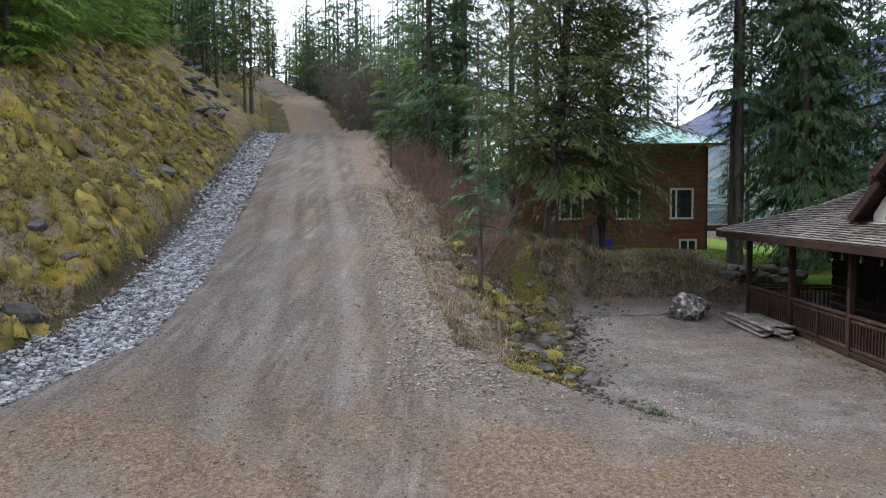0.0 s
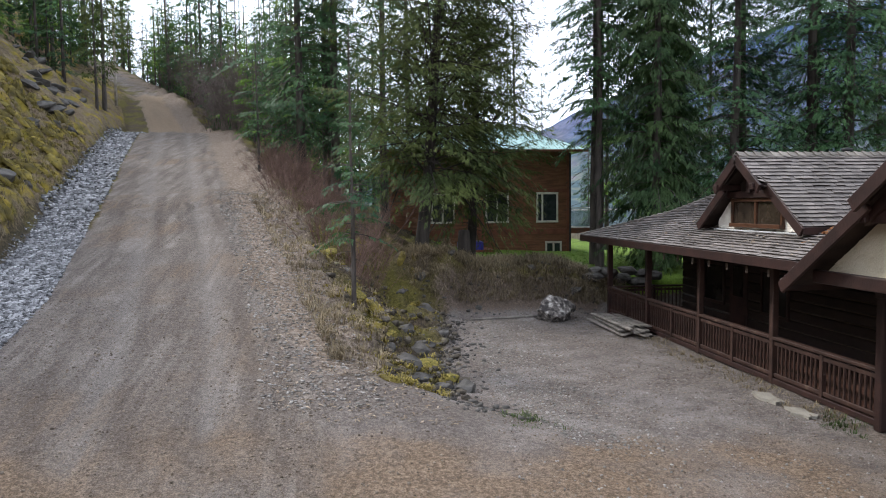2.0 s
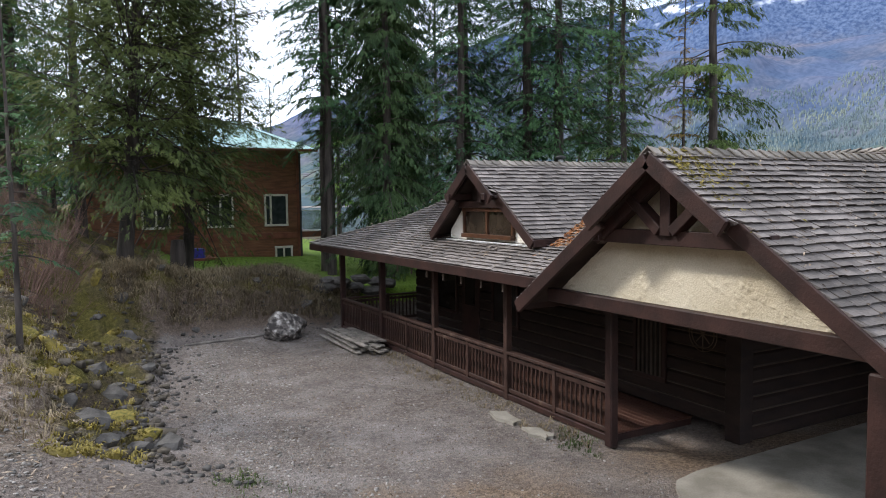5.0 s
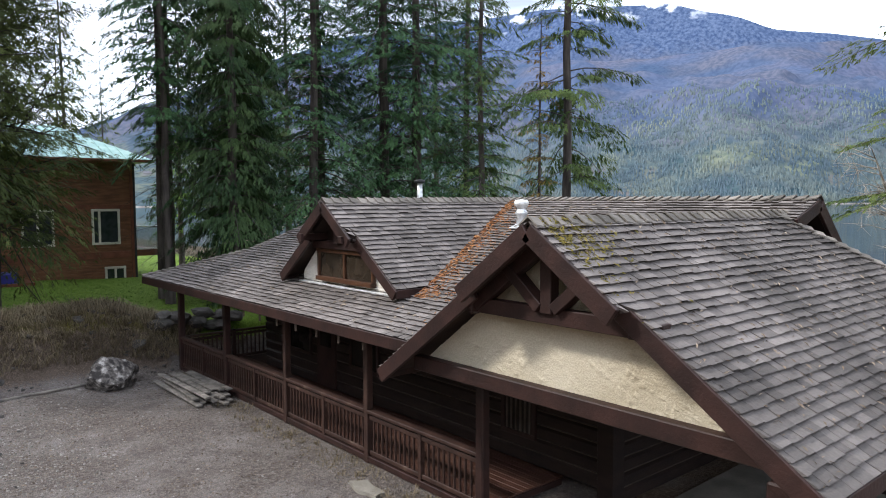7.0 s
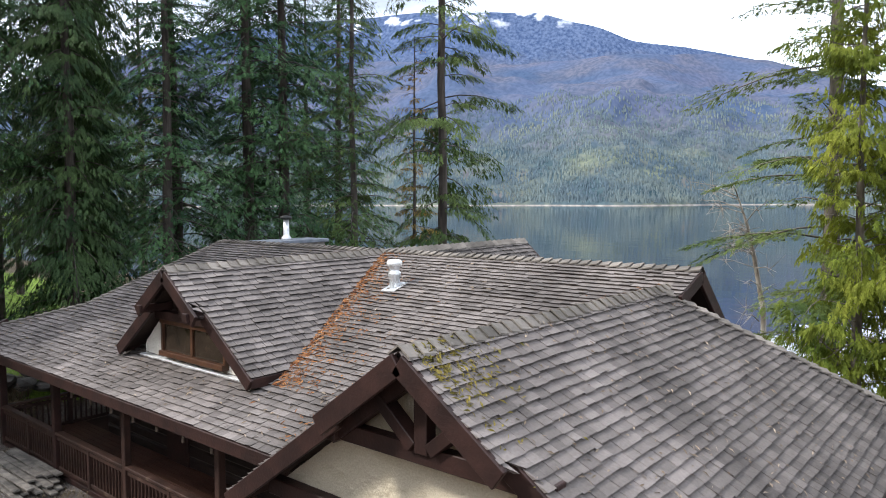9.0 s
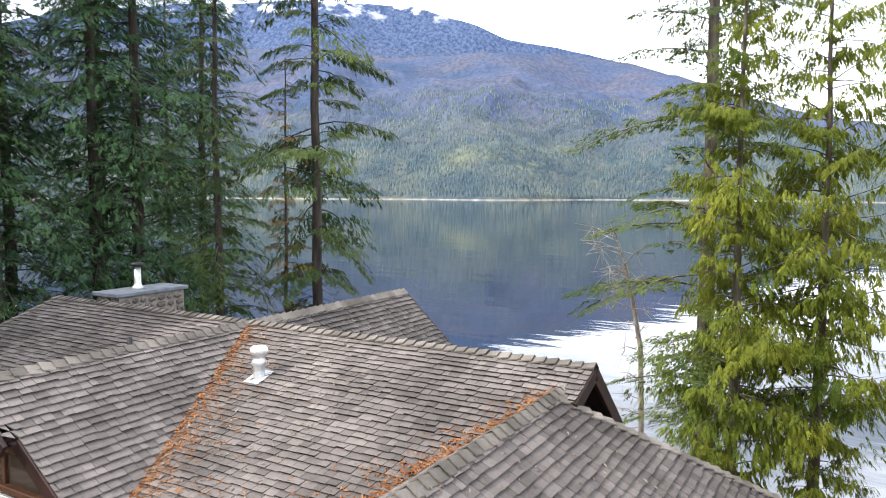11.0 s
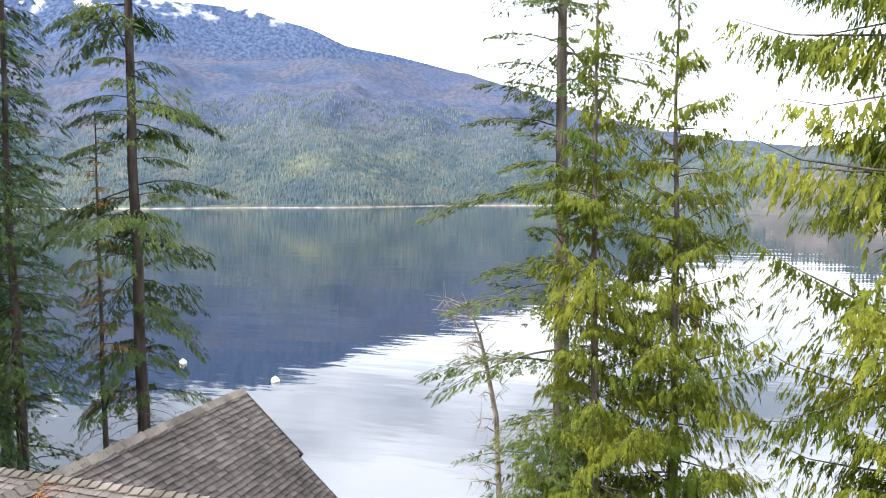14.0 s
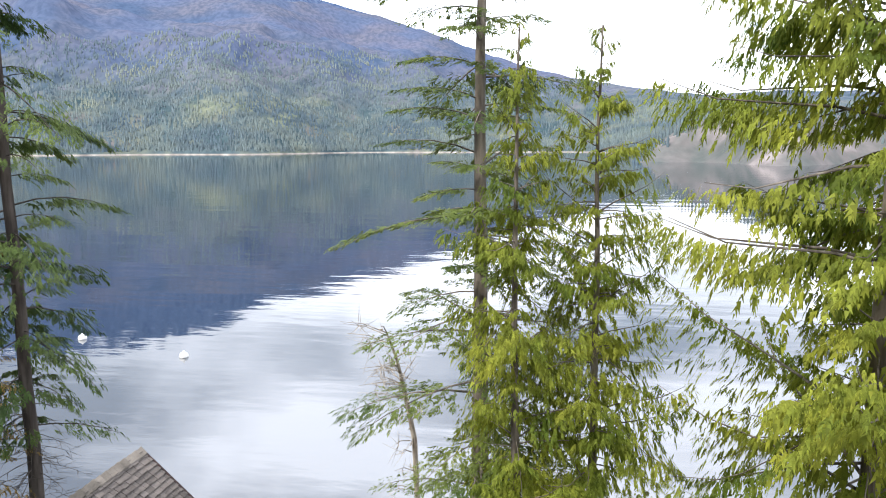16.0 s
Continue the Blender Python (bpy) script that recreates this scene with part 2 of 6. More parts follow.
def lathe(bm, profile, at=(0, 0, 0), seg=16, caps=True):
    rings = []
    for r, z in profile:
        rings.append([bm.verts.new((at[0] + r * math.cos(2 * math.pi * i / seg), at[1] + r * math.sin(2 * math.pi * i / seg), at[2] + z)) for i in range(seg)])
    for p, q in zip(rings, rings[1:]):
        for i in range(seg):
            f = bm.faces.new((p[i], p[(i + 1) % seg], q[(i + 1) % seg], q[i]))
            f.smooth = True
    if caps:
        bm.faces.new(list(reversed(rings[0])))
        bm.faces.new(rings[-1])
    return bm


def rock_mesh(name, mat, seed, size, detail=3, rough=0.35):
    bm = bmesh.new()
    bmesh.ops.create_icosphere(bm, subdivisions=detail, radius=1.0)
    off = Vector((seed * 7.1, seed * 3.3, seed * 1.7))
    for v in bm.verts:
        d = v.co.normalized()
        r = 1 + rough * noise.noise(d * 1.1 + off) + 0.5 * rough * noise.noise(d * 2.7 + off) + 0.22 * rough * noise.noise(d * 7 + off)
        q = d * r
        for j in range(12):
            n = Vector((math.sin(seed * 1.3 + j * 2.1), math.cos(seed * 2.7 + j * 1.7), math.sin(seed * 0.7 + j * 3.3) * 0.8)).normalized()
            cut = 0.66 + 0.2 * abs(math.sin(seed * 3 + j * 5.3))
            k = q.dot(n)
            if k > cut:
                q -= n * (k - cut) * 0.96
        v.co = Vector((q.x * size[0], q.y * size[1], q.z * size[2]))
    me = bpy.data.meshes.new(name)
    bm.to_mesh(me)
    bm.free()
    me.materials.append(mat)
    return me


def np_mesh(name, verts, faces, mat, smooth=False):
    """A mesh from arrays: verts (n, 3), faces (m, k)."""
    verts, faces = np.asarray(verts, dtype=np.float32), np.asarray(faces, dtype=np.int32)
    me = bpy.data.meshes.new(name)
    k = faces.shape[1]
    me.vertices.add(len(verts))
    me.vertices.foreach_set("co", verts.ravel())
    me.loops.add(faces.size)
    me.loops.foreach_set("vertex_index", faces.ravel())
    me.polygons.add(len(faces))
    me.polygons.foreach_set("loop_start", np.arange(0, faces.size, k, dtype=np.int32))
    if smooth:
        me.polygons.foreach_set("use_smooth", np.ones(len(faces), dtype=bool))
    me.update(calc_edges=True)
    me.validate()
    me.materials.append(mat)
    return me


# ---- the lie of the land ----
LAKE = -9.0


def sstep(a, b, x):
    t = np.clip((x - a) / (b - a), 0, 1)
    return t * t * (3 - 2 * t)


def fbm(x, y, scale, seed=0.0, octaves=3):
    """Cheap smooth value noise on arrays."""
    total, amp, f = np.zeros_like(x), 1.0, 1.0 / scale
    for o in range(octaves):
        u, v = x * f + seed * 13.7 + o * 5.1, y * f + seed * 7.9 + o * 9.3
        iu, iv = np.floor(u), np.floor(v)
        fu, fv = u - iu, v - iv
        fu, fv = fu * fu * (3 - 2 * fu), fv * fv * (3 - 2 * fv)

        def h(a, b):
            s = np.sin(a * 127.1 + b * 311.7 + seed * 3.1) * 43758.5453
            return s - np.floor(s)
        total += amp * ((h(iu, iv) * (1 - fu) + h(iu + 1, iv) * fu) * (1 - fv) + (h(iu, iv + 1) * (1 - fu) + h(iu + 1, iv + 1) * fu) * fv - 0.5)
        amp, f = amp * 0.5, f * 2.0
    return total


def humps(x, y, cell, seed=0.0):
    """Rounded cushions, one to a cell, 0 to 1."""
    best = np.full_like(x, 9.0)
    iu, iv = np.floor(x / cell), np.floor(y / cell)
    for a in (-1, 0, 1):
        for b in (-1, 0, 1):
            cu, cv = iu + a, iv + b
            s = np.sin(cu * 127.1 + cv * 311.7 + seed) * 43758.5453
            q = np.sin(cu * 269.5 + cv * 183.3 + seed) * 43758.5453
            px, py = cu + s - np.floor(s), cv + q - np.floor(q)
            best = np.minimum(best, np.hypot(x / cell - px, y / cell - py))
    return np.clip(1 - best * best * 1.4, 0, 1)


ROAD_Y = np.array([-60.0, -20, -9, -5, 0, 10, 25, 40, 47, 52, 66, 90, 115, 150])
ROAD_Z = np.array([-1.0, -0.3, -0.05, 0.2, 1.1, 3.1, 6.2, 9.1, 9.7, 10.3, 15.5, 23.0, 27.0, 30.0])
ROAD_X = np.array([-14.0, -11.5, -11.2, -11.2, -11.8, -14.0, -17.4, -20.7, -22.3, -23.8, -29.0, -43.0, -68.0, -110.0])


def road_z(y):
    return np.interp(y, ROAD_Y, ROAD_Z)


def road_x(y):
    return np.interp(y, ROAD_Y, ROAD_X)


def west_half(y):
    """Half width of the road towards the gravel ditch; it flares at the turn."""
    return np.interp(y, [-9, -5, -2.5, -0.5, 3, 42, 56], [6.0, 5.0, 3.85, 2.85, 2.35, 2.35, 1.5])


def land(x, y):
    """Height of the ground, with masks for its covers, on arrays."""
    x, y = np.asarray(x, dtype=float), np.asarray(y, dtype=float)
    rz, s = road_z(y), x - road_x(y)
    near = sstep(-1.0, -9.0, y)                       # where road and yard run together
    # yard beside the house, lawn behind it, shore
    back = sstep(9.0, 10.6, y + 0.25 * fbm(x, y, 2.0, 3))
    yard = 1.05 * back + 0.5 * sstep(11, 30, y) * sstep(4, -8, x)
    fall = sstep(10.5, 34.0, x - 0.25 * np.clip(y - 12, 0, 40))
    yard = yard * (1 - sstep(3, 14, x)) + (LAKE - 2.5) * fall
    # east bank of the road
    half = 2.35 + 1.2 * near - 1.0 * sstep(44, 54, y)
    half = np.where(s < 0, west_half(y), half)
    toe = np.interp(y, [-9, -4, 0, 2, 9, 14, 30, 60], [14.0, 9.0, 5.3, 5.6, 8.2, 11, 16, 22])   # distance from the road's middle at which the yard begins
    drop = sstep(0, 1, (s - half) / np.maximum(toe - half, 0.5))
    rough_bank = sstep(half + 0.4, half + 1.6, s) * (1 - sstep(toe - 0.4, toe + 0.6, s)) * sstep(-1.2, 1.5, y)
    z = rz * (1 - drop) + yard * drop
    mound = np.exp(-((y - 11.0) / 1.7) ** 2) * sstep(-7.5, -5, x) * (1 - sstep(-1.6, 0.6, x)) * 0.55
    z = z + mound
    # west side: ditch with gravel, then the mossy slope
    w = -s - half
    ditch = sstep(0.0, 0.5, w) * (1 - sstep(1.5, 2.0, w)) * sstep(-5.5, -3.5, y) * (1 - sstep(40, 44, y))
    gap = 1.75 + 0.7 * sstep(8, -4, y)
    climb = np.clip(w - gap, 0, None)
    up = np.where(climb < 9, climb * 0.78, 7.0 + (climb - 9) * 0.34) * (0.25 + 0.75 * sstep(-16, -3, y))
    bank = sstep(0.0, 0.5, climb) * sstep(-7.0, -2.5, y)
    z = np.where(s < -half, rz - 0.1 * ditch + up, z)
    lump = humps(x + 0.4 * fbm(x, y, 1.5, 1), y, 0.8, 1.0) * 0.4 + humps(x, y, 0.47, 5.0) * 0.26 + fbm(x, y, 3.0, 2) * 0.8
    z = z + bank * (1 - sstep(20, 45, climb)) * lump * 1.25
    z = z + rough_bank * (humps(x, y, 0.7, 9.0) * 0.42 + humps(x, y, 0.38, 2.0) * 0.18 + fbm(x, y, 1.2, 6) * 0.4 - 0.12)
    z = z + back * (1 - sstep(-1, 2, x)) * (1 - sstep(13, 17, y)) * (humps(x, y, 0.55, 4.0) * 0.16 + fbm(x, y, 1.5, 7) * 0.2)
    # road wear: ruts and washboard
    on = sstep(half + 0.3, half - 0.3, np.abs(s))
    rut = -0.07 * (np.exp(-((s - 0.85) / 0.2) ** 2) + np.exp(-((s + 0.85) / 0.22) ** 2)) * on
    z = z + rut + fbm(x, y, 0.9, 8) * 0.03 + fbm(x, y, 6.0, 11) * 0.12 * (1 - near * 0.5)
    turn = s - 0.13 * np.clip(-2.0 - y, 0, 12) ** 1.8 + 0.35 * fbm(x, y, 7.0, 31)       # wheel tracks swing out into the yard
    track = sum(w * np.exp(-((turn - c) / 0.13) ** 2) for c, w in ((-1.55, 0.8), (-0.35, 0.9), (0.3, 0.6), (0.62, 0.7), (1.5, 1.0), (2.0, 0.6)))
    track = track * np.clip(0.55 + 1.3 * fbm(x, y, 4.0, 33), 0, 1) * sstep(half + 1.5 + 6 * near, half, np.abs(s))
    z = z - 0.03 * track
    far = sstep(60, 140, np.hypot(x + 8, y))
    z = z + far * fbm(x, y, 60, 12) * 8 * (x < 10)
    hill = sstep(-30, -160, x) * 35
    z = z + hill
    lawn = sstep(11.6, 12.6, y + 0.5 * x) * sstep(-5.0, -3.5, x + 0.8 * fbm(x, y, 2, 5)) * (1 - sstep(13, 18, x)) * (1 - sstep(60, 70, y)) + sstep(9.6, 10.4, y) * sstep(0.3, 1.0, x) * (1 - sstep(12, 14, x)) * (y < 14)
    masks = dict(road=on, rut=np.exp(-((s - 0.85) / 0.3) ** 2) * on + np.exp(-((s + 0.85) / 0.3) ** 2) * on, gravel=ditch, bank=bank * (1 - sstep(9.5, 12.5, climb + 2 * fbm(x, y, 2.5, 21))), rough=np.clip(rough_bank + back * (1 - lawn) * (1 - sstep(3, 6, x)), 0, 1),
                 lawn=np.clip(lawn, 0, 1), verge=sstep(half - 0.9, half + 0.5, s) * (1 - sstep(half + 1.0, half + 2.6, s)) * sstep(-4, 2, y), yard=np.maximum(np.maximum(drop, sstep(2, -3, y) * (s > -half - 1 - 6 * near)), sstep(half + 1.5, half, np.abs(s))) * (1 - back) * (y > -60))
    masks["sand"] = on * sstep(50, 54, y) * (1 - sstep(64, 70, y))
    masks["track"] = track
    masks["shore"] = sstep(8, 12, x)
    masks["cushion"] = np.clip(humps(x + 0.4 * fbm(x, y, 1.5, 1), y, 0.8, 1.0) * 0.75 + humps(x, y, 0.42, 5.0) * 0.35 + 0.35 * fbm(x, y, 1.0, 4), 0, 1)
    masks["near"] = sstep(-1.0, -5.0, y + 0.8 * fbm(x, y, 1.6, 14))
    masks["face"] = np.exp(-((y - 9.7) / 0.55) ** 2) * sstep(-6.5, -5, x) * (1 - sstep(-0.6, 0.4, x))
    return z, masks


def ground_z(x, y):
    return float(land(np.array([x]), np.array([y]))[0][0])


def spaced(segments):
    out = []
    for a, b, step in segments:
        out += list(np.arange(a, b, step))
    return np.array(sorted(set(np.round(out, 3))) + [segments[-1][1]])


gx = spaced([(-1500, -300, 120), (-300, -70, 14), (-70, -30, 1.6), (-30, -21, 0.17), (-21, -4, 0.14), (-4, 4, 0.25), (4, 60, 1.2), (60, 90, 6)])
gy = spaced([(-900, -100, 80), (-100, -20, 6), (-20, -8, 0.6), (-8, 14, 0.14), (14, 30, 0.22), (30, 60, 0.6), (60, 160, 2.5), (160, 1500, 90)])
GX, GY = np.meshgrid(gx, gy, indexing="ij")
GZ, GM = land(GX, GY)
nx, ny = GX.shape
idx = np.arange(nx * ny).reshape(nx, ny)
quads = np.stack([idx[:-1, :-1], idx[1:, :-1], idx[1:, 1:], idx[:-1, 1:]], -1).reshape(-1, 4)


def ground_material():
    m = bpy.data.materials.new("ground_cover")
    m.use_nodes = True
    n, l = m.node_tree.nodes, m.node_tree.links
    bsdf = n["Principled BSDF"]
    tc = n.new("ShaderNodeTexCoord")

    def nz(scale, detail=5.0, axis=None):
        t = n.new("ShaderNodeTexNoise")
        t.inputs["Scale"].default_value, t.inputs["Detail"].default_value = scale, detail
        if axis:
            mp = n.new("ShaderNodeMapping")
            mp.inputs["Scale"].default_value = axis
            l.new(tc.outputs["Object"], mp.inputs["Vector"])
            l.new(mp.outputs["Vector"], t.inputs["Vector"])
        else:
            l.new(tc.outputs["Object"], t.inputs["Vector"])
        return t.outputs["Fac"]

    def ramp(fac, *stops):
        r = n.new("ShaderNodeValToRGB")
        while len(r.color_ramp.elements) < len(stops):
            r.color_ramp.elements.new(0.5)
        for e, (p, c) in zip(r.color_ramp.elements, stops):
            e.position, e.color = p, (*c, 1)
        l.new(fac, r.inputs["Fac"])
        return r.outputs["Color"]

    def mix(fac, a, b, kind="MIX"):
        x = n.new("ShaderNodeMixRGB")
        x.blend_type = kind
        for s, v in zip(x.inputs, (fac, a, b)):
            if isinstance(v, (int, float)):
                s.default_value = v
            else:
                l.new(v, s)
        return x.outputs["Color"]

    def mask(name):
        a = n.new("ShaderNodeAttribute")
        a.attribute_name = name
        return a.outputs["Fac"]

    def fade(name, noise_fac, lo=0.35, hi=0.65):
        """A mask with a ragged edge."""
        a = n.new("ShaderNodeMath")
        a.operation, a.inputs[1].default_value = "MULTIPLY_ADD", 1.0
        b = n.new("ShaderNodeMath")
        b.operation, b.inputs[1].default_value = "SUBTRACT", 0.5
        l.new(noise_fac, b.inputs[0])
        l.new(mask(name), a.inputs[0])
        l.new(b.outputs[0], a.inputs[2])
        r = n.new("ShaderNodeMapRange")
        r.inputs["From Min"].default_value, r.inputs["From Max"].default_value = lo, hi
        l.new(a.outputs[0], r.inputs["Value"])
        return r.outputs["Result"]

    big, mid, fine, grit = nz(0.35), nz(1.3, 9.0), nz(11.0, 8.0), nz(48.0, 4.0)
    dirt = mix(0.45, ramp(mid, (0.36, (0.175, 0.15, 0.128)), (0.64, (0.3, 0.268, 0.235))), ramp(fine, (0.36, (0.155, 0.127, 0.1)), (0.64, (0.31, 0.268, 0.225))))
    ochre = ramp(nz(16.0, 9.0), (0.35, (0.13, 0.093, 0.062)), (0.5, (0.205, 0.145, 0.095)), (0.68, (0.29, 0.215, 0.15)))
    road = mix(ramp(big, (0.5, (0, 0, 0)), (0.62, (0.75, 0.75, 0.75))), dirt, ochre)
    streak = nz(1.0, 7.0, (4.2, 0.22, 1.0))
    road = mix(ramp(streak, (0.42, (0, 0, 0)), (0.58, (0.8, 0.8, 0.8))), road, ramp(nz(22.0, 8.0), (0.34, (0.095, 0.075, 0.06)), (0.66, (0.22, 0.185, 0.155))))
    worn = mix(1.0, mask("rut"), ramp(streak, (0.35, (0.2, 0.2, 0.2)), (0.65, (0.7, 0.7, 0.7))), "MULTIPLY")
    road = mix(worn, road, ramp(fine, (0.3, (0.2, 0.178, 0.155)), (0.7, (0.3, 0.27, 0.238))))
    yard = mix(0.5, ramp(mid, (0.36, (0.105, 0.086, 0.072)), (0.5, (0.225, 0.193, 0.168)), (0.64, (0.32, 0.288, 0.26))), ramp(fine, (0.36, (0.145, 0.123, 0.107)), (0.64, (0.29, 0.257, 0.23))))
    litter = ramp(fine, (0.3, (0.135, 0.102, 0.075)), (0.5, (0.24, 0.185, 0.14)), (0.7, (0.36, 0.305, 0.245)))
    moss = ramp(mid, (0.3, (0.1, 0.1, 0.025)), (0.45, (0.23, 0.19, 0.03)), (0.6, (0.35, 0.26, 0.045)), (0.75, (0.26, 0.2, 0.1)))
    dead = ramp(fine, (0.3, (0.1, 0.07, 0.045)), (0.6, (0.24, 0.18, 0.11)))
    dead = mix(ramp(nz(2.2), (0.45, (0, 0, 0)), (0.6, (0.8, 0.8, 0.8))), dead, ramp(fine, (0.3, (0.14, 0.105, 0.06)), (0.6, (0.32, 0.26, 0.16))))
    moss = mix(ramp(nz(0.9), (0.4, (0, 0, 0)), (0.52, (1, 1, 1))), moss, dead)
    # Darker brown in the hollows between humps; the tops keep the moss colours.
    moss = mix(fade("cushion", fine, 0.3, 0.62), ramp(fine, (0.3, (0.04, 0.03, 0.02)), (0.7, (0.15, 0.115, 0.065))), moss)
    scrub = mix(ramp(nz(0.8), (0.4, (0, 0, 0)), (0.6, (1, 1, 1))), ramp(fine, (0.3, (0.055, 0.042, 0.03)), (0.7, (0.15, 0.115, 0.075))), ramp(fine, (0.3, (0.085, 0.078, 0.02)), (0.7, (0.19, 0.16, 0.045))))
    lawn = ramp(fine, (0.3, (0.1, 0.17, 0.02)), (0.7, (0.19, 0.29, 0.04)))
    gravel = ramp(grit, (0.35, (0.06, 0.06, 0.065)), (0.65, (0.2, 0.2, 0.21)))
    forest = ramp(fine, (0.3, (0.05, 0.045, 0.025)), (0.7, (0.13, 0.1, 0.06)))
    yard = mix(ramp(nz(0.55, 8.0), (0.4, (0, 0, 0)), (0.62, (0.8, 0.8, 0.8))), yard, ramp(nz(14.0, 9.0), (0.34, (0.085, 0.068, 0.055)), (0.5, (0.16, 0.132, 0.11)), (0.68, (0.25, 0.215, 0.185))))
    c = mix(fade("yard", mid), forest, yard)
    c = mix(fade("rough", mid), c, scrub)
    c = mix(fade("shore", mid), c, forest)
    c = mix(fade("lawn", fine, 0.45, 0.55), c, lawn)
    c = mix(fade("road", mid), c, road)
    c = mix(fade("sand", mid), c, ramp(fine, (0.3, (0.22, 0.16, 0.105)), (0.7, (0.34, 0.26, 0.18))))
    c = mix(mix(1.0, fade("near", mid, 0.4, 0.7), ramp(nz(0.5, 9.0), (0.36, (0.15, 0.15, 0.15)), (0.55, (0.95, 0.95, 0.95))), "MULTIPLY"), c, ochre)
    c = mix(mix(1.0, mask("track"), ramp(mid, (0.3, (0.35, 0.35, 0.35)), (0.7, (0.85, 0.85, 0.85))), "MULTIPLY"), c, ramp(fine, (0.34, (0.06, 0.045, 0.035)), (0.66, (0.14, 0.113, 0.092))))
    c = mix(fade("face", fine), c, ramp(fine, (0.3, (0.1, 0.075, 0.055)), (0.7, (0.19, 0.145, 0.11))))
    c = mix(fade("verge", mid), c, litter)
    c = mix(fade("bank", fine), c, moss)
    c = mix(fade("gravel", fine), c, gravel)
    c = mix(0.62, c, ramp(grit, (0.34, (0.38, 0.38, 0.38)), (0.52, (1, 1, 1)), (0.66, (1.6, 1.58, 1.55))), "MULTIPLY")
    c = mix(1.0, c, ramp(mid, (0.0, (0.88, 0.88, 0.92)), (1.0, (0.88, 0.88, 0.92))), "MULTIPLY")
    l.new(c, bsdf.inputs["Base Color"])
    bsdf.inputs["Roughness"].default_value = 0.95
    bsdf.inputs["Specular IOR Level"].default_value = 0.15
    add = n.new("ShaderNodeMath")
    add.operation = "ADD"
    l.new(fine, add.inputs[0])
    l.new(grit, add.inputs[1])
    b = n.new("ShaderNodeBump")
    b.inputs["Strength"].default_value, b.inputs["Distance"].default_value = 1.0, 0.06
    l.new(add.outputs[0], b.inputs["Height"])
    l.new(b.outputs["Normal"], bsdf.inputs["Normal"])
    return m


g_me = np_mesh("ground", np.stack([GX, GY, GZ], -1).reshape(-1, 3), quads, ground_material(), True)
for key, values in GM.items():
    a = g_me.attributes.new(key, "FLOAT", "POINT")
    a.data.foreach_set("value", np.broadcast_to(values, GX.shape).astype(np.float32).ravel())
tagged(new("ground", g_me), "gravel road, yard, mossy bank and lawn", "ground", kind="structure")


# ---- lake and far shore ----
def water_material():
    m = bpy.data.materials.new("lake_water")
    m.use_nodes = True
    n, l = m.node_tree.nodes, m.node_tree.links
    b = n["Principled BSDF"]
    b.inputs["Base Color"].default_value = (0.006, 0.014, 0.026, 1)
    b.inputs["Roughness"].default_value, b.inputs["IOR"].default_value = 0.03, 2.1
    b.inputs["Specular IOR Level"].default_value = 0.9
    tc = n.new("ShaderNodeTexCoord")
    heights = []
    for scale, axis in ((0.06, (1.6, 0.35, 1)), (0.45, (1.3, 0.5, 1))):
        mp, t = n.new("ShaderNodeMapping"), n.new("ShaderNodeTexNoise")
        mp.inputs["Scale"].default_value = axis
        t.inputs["Scale"].default_value, t.inputs["Detail"].default_value = scale, 3.0
        l.new(tc.outputs["Object"], mp.inputs["Vector"])
        l.new(mp.outputs["Vector"], t.inputs["Vector"])
        heights.append(t.outputs["Fac"])
    add = n.new("ShaderNodeMath")
    add.operation, add.inputs[1].default_value = "MULTIPLY_ADD", 0.12
    l.new(heights[1], add.inputs[0])
    l.new(heights[0], add.inputs[2])
    bu = n.new("ShaderNodeBump")
    bu.inputs["Strength"].default_value, bu.inputs["Distance"].default_value = 0.085, 1.0
    l.new(add.outputs[0], bu.inputs["Height"])
    l.new(bu.outputs["Normal"], b.inputs["Normal"])
    return m


lake = new("lake", mesh_of("lake", [(15, -4000, LAKE), (4600, -4000, LAKE), (4600, 4000, LAKE), (15, 4000, LAKE)], [(0, 1, 2, 3)], water_material()))
tagged(lake, "calm lake reflecting clouds and hills", "lake", kind="structure")

AZ = np.array([-90.0, -60, -40, -25, -18, -14, -9, -7, -4, 0, 4, 8, 12, 16, 20, 25, 28, 32, 36, 42, 50, 57, 64, 72, 75, 80, 90, 120])
EL = np.array([3.0, 4.0, 3.4, 3.2, 3.6, 3.8, 3.6, 3.9, 4.3, 5.0, 5.9, 7.2, 8.7, 9.9, 10.8, 11.8, 13.0, 14.2, 14.4, 14.3, 13.5, 12.5, 10.2, 7.0, 5.5, 3.6, 2.6, 3.0])
az = np.radians(np.linspace(-85, 110, 420))
tt = np.concatenate([np.linspace(-0.01, 1, 90), np.linspace(1.03, 1.4, 12)])
A, T = np.meshgrid(az, tt, indexing="ij")
NEAR_EL = np.minimum(EL, 10.6 + 0.25 * np.sin(AZ * 0.31))     # the wooded ridge in front of the snowy one


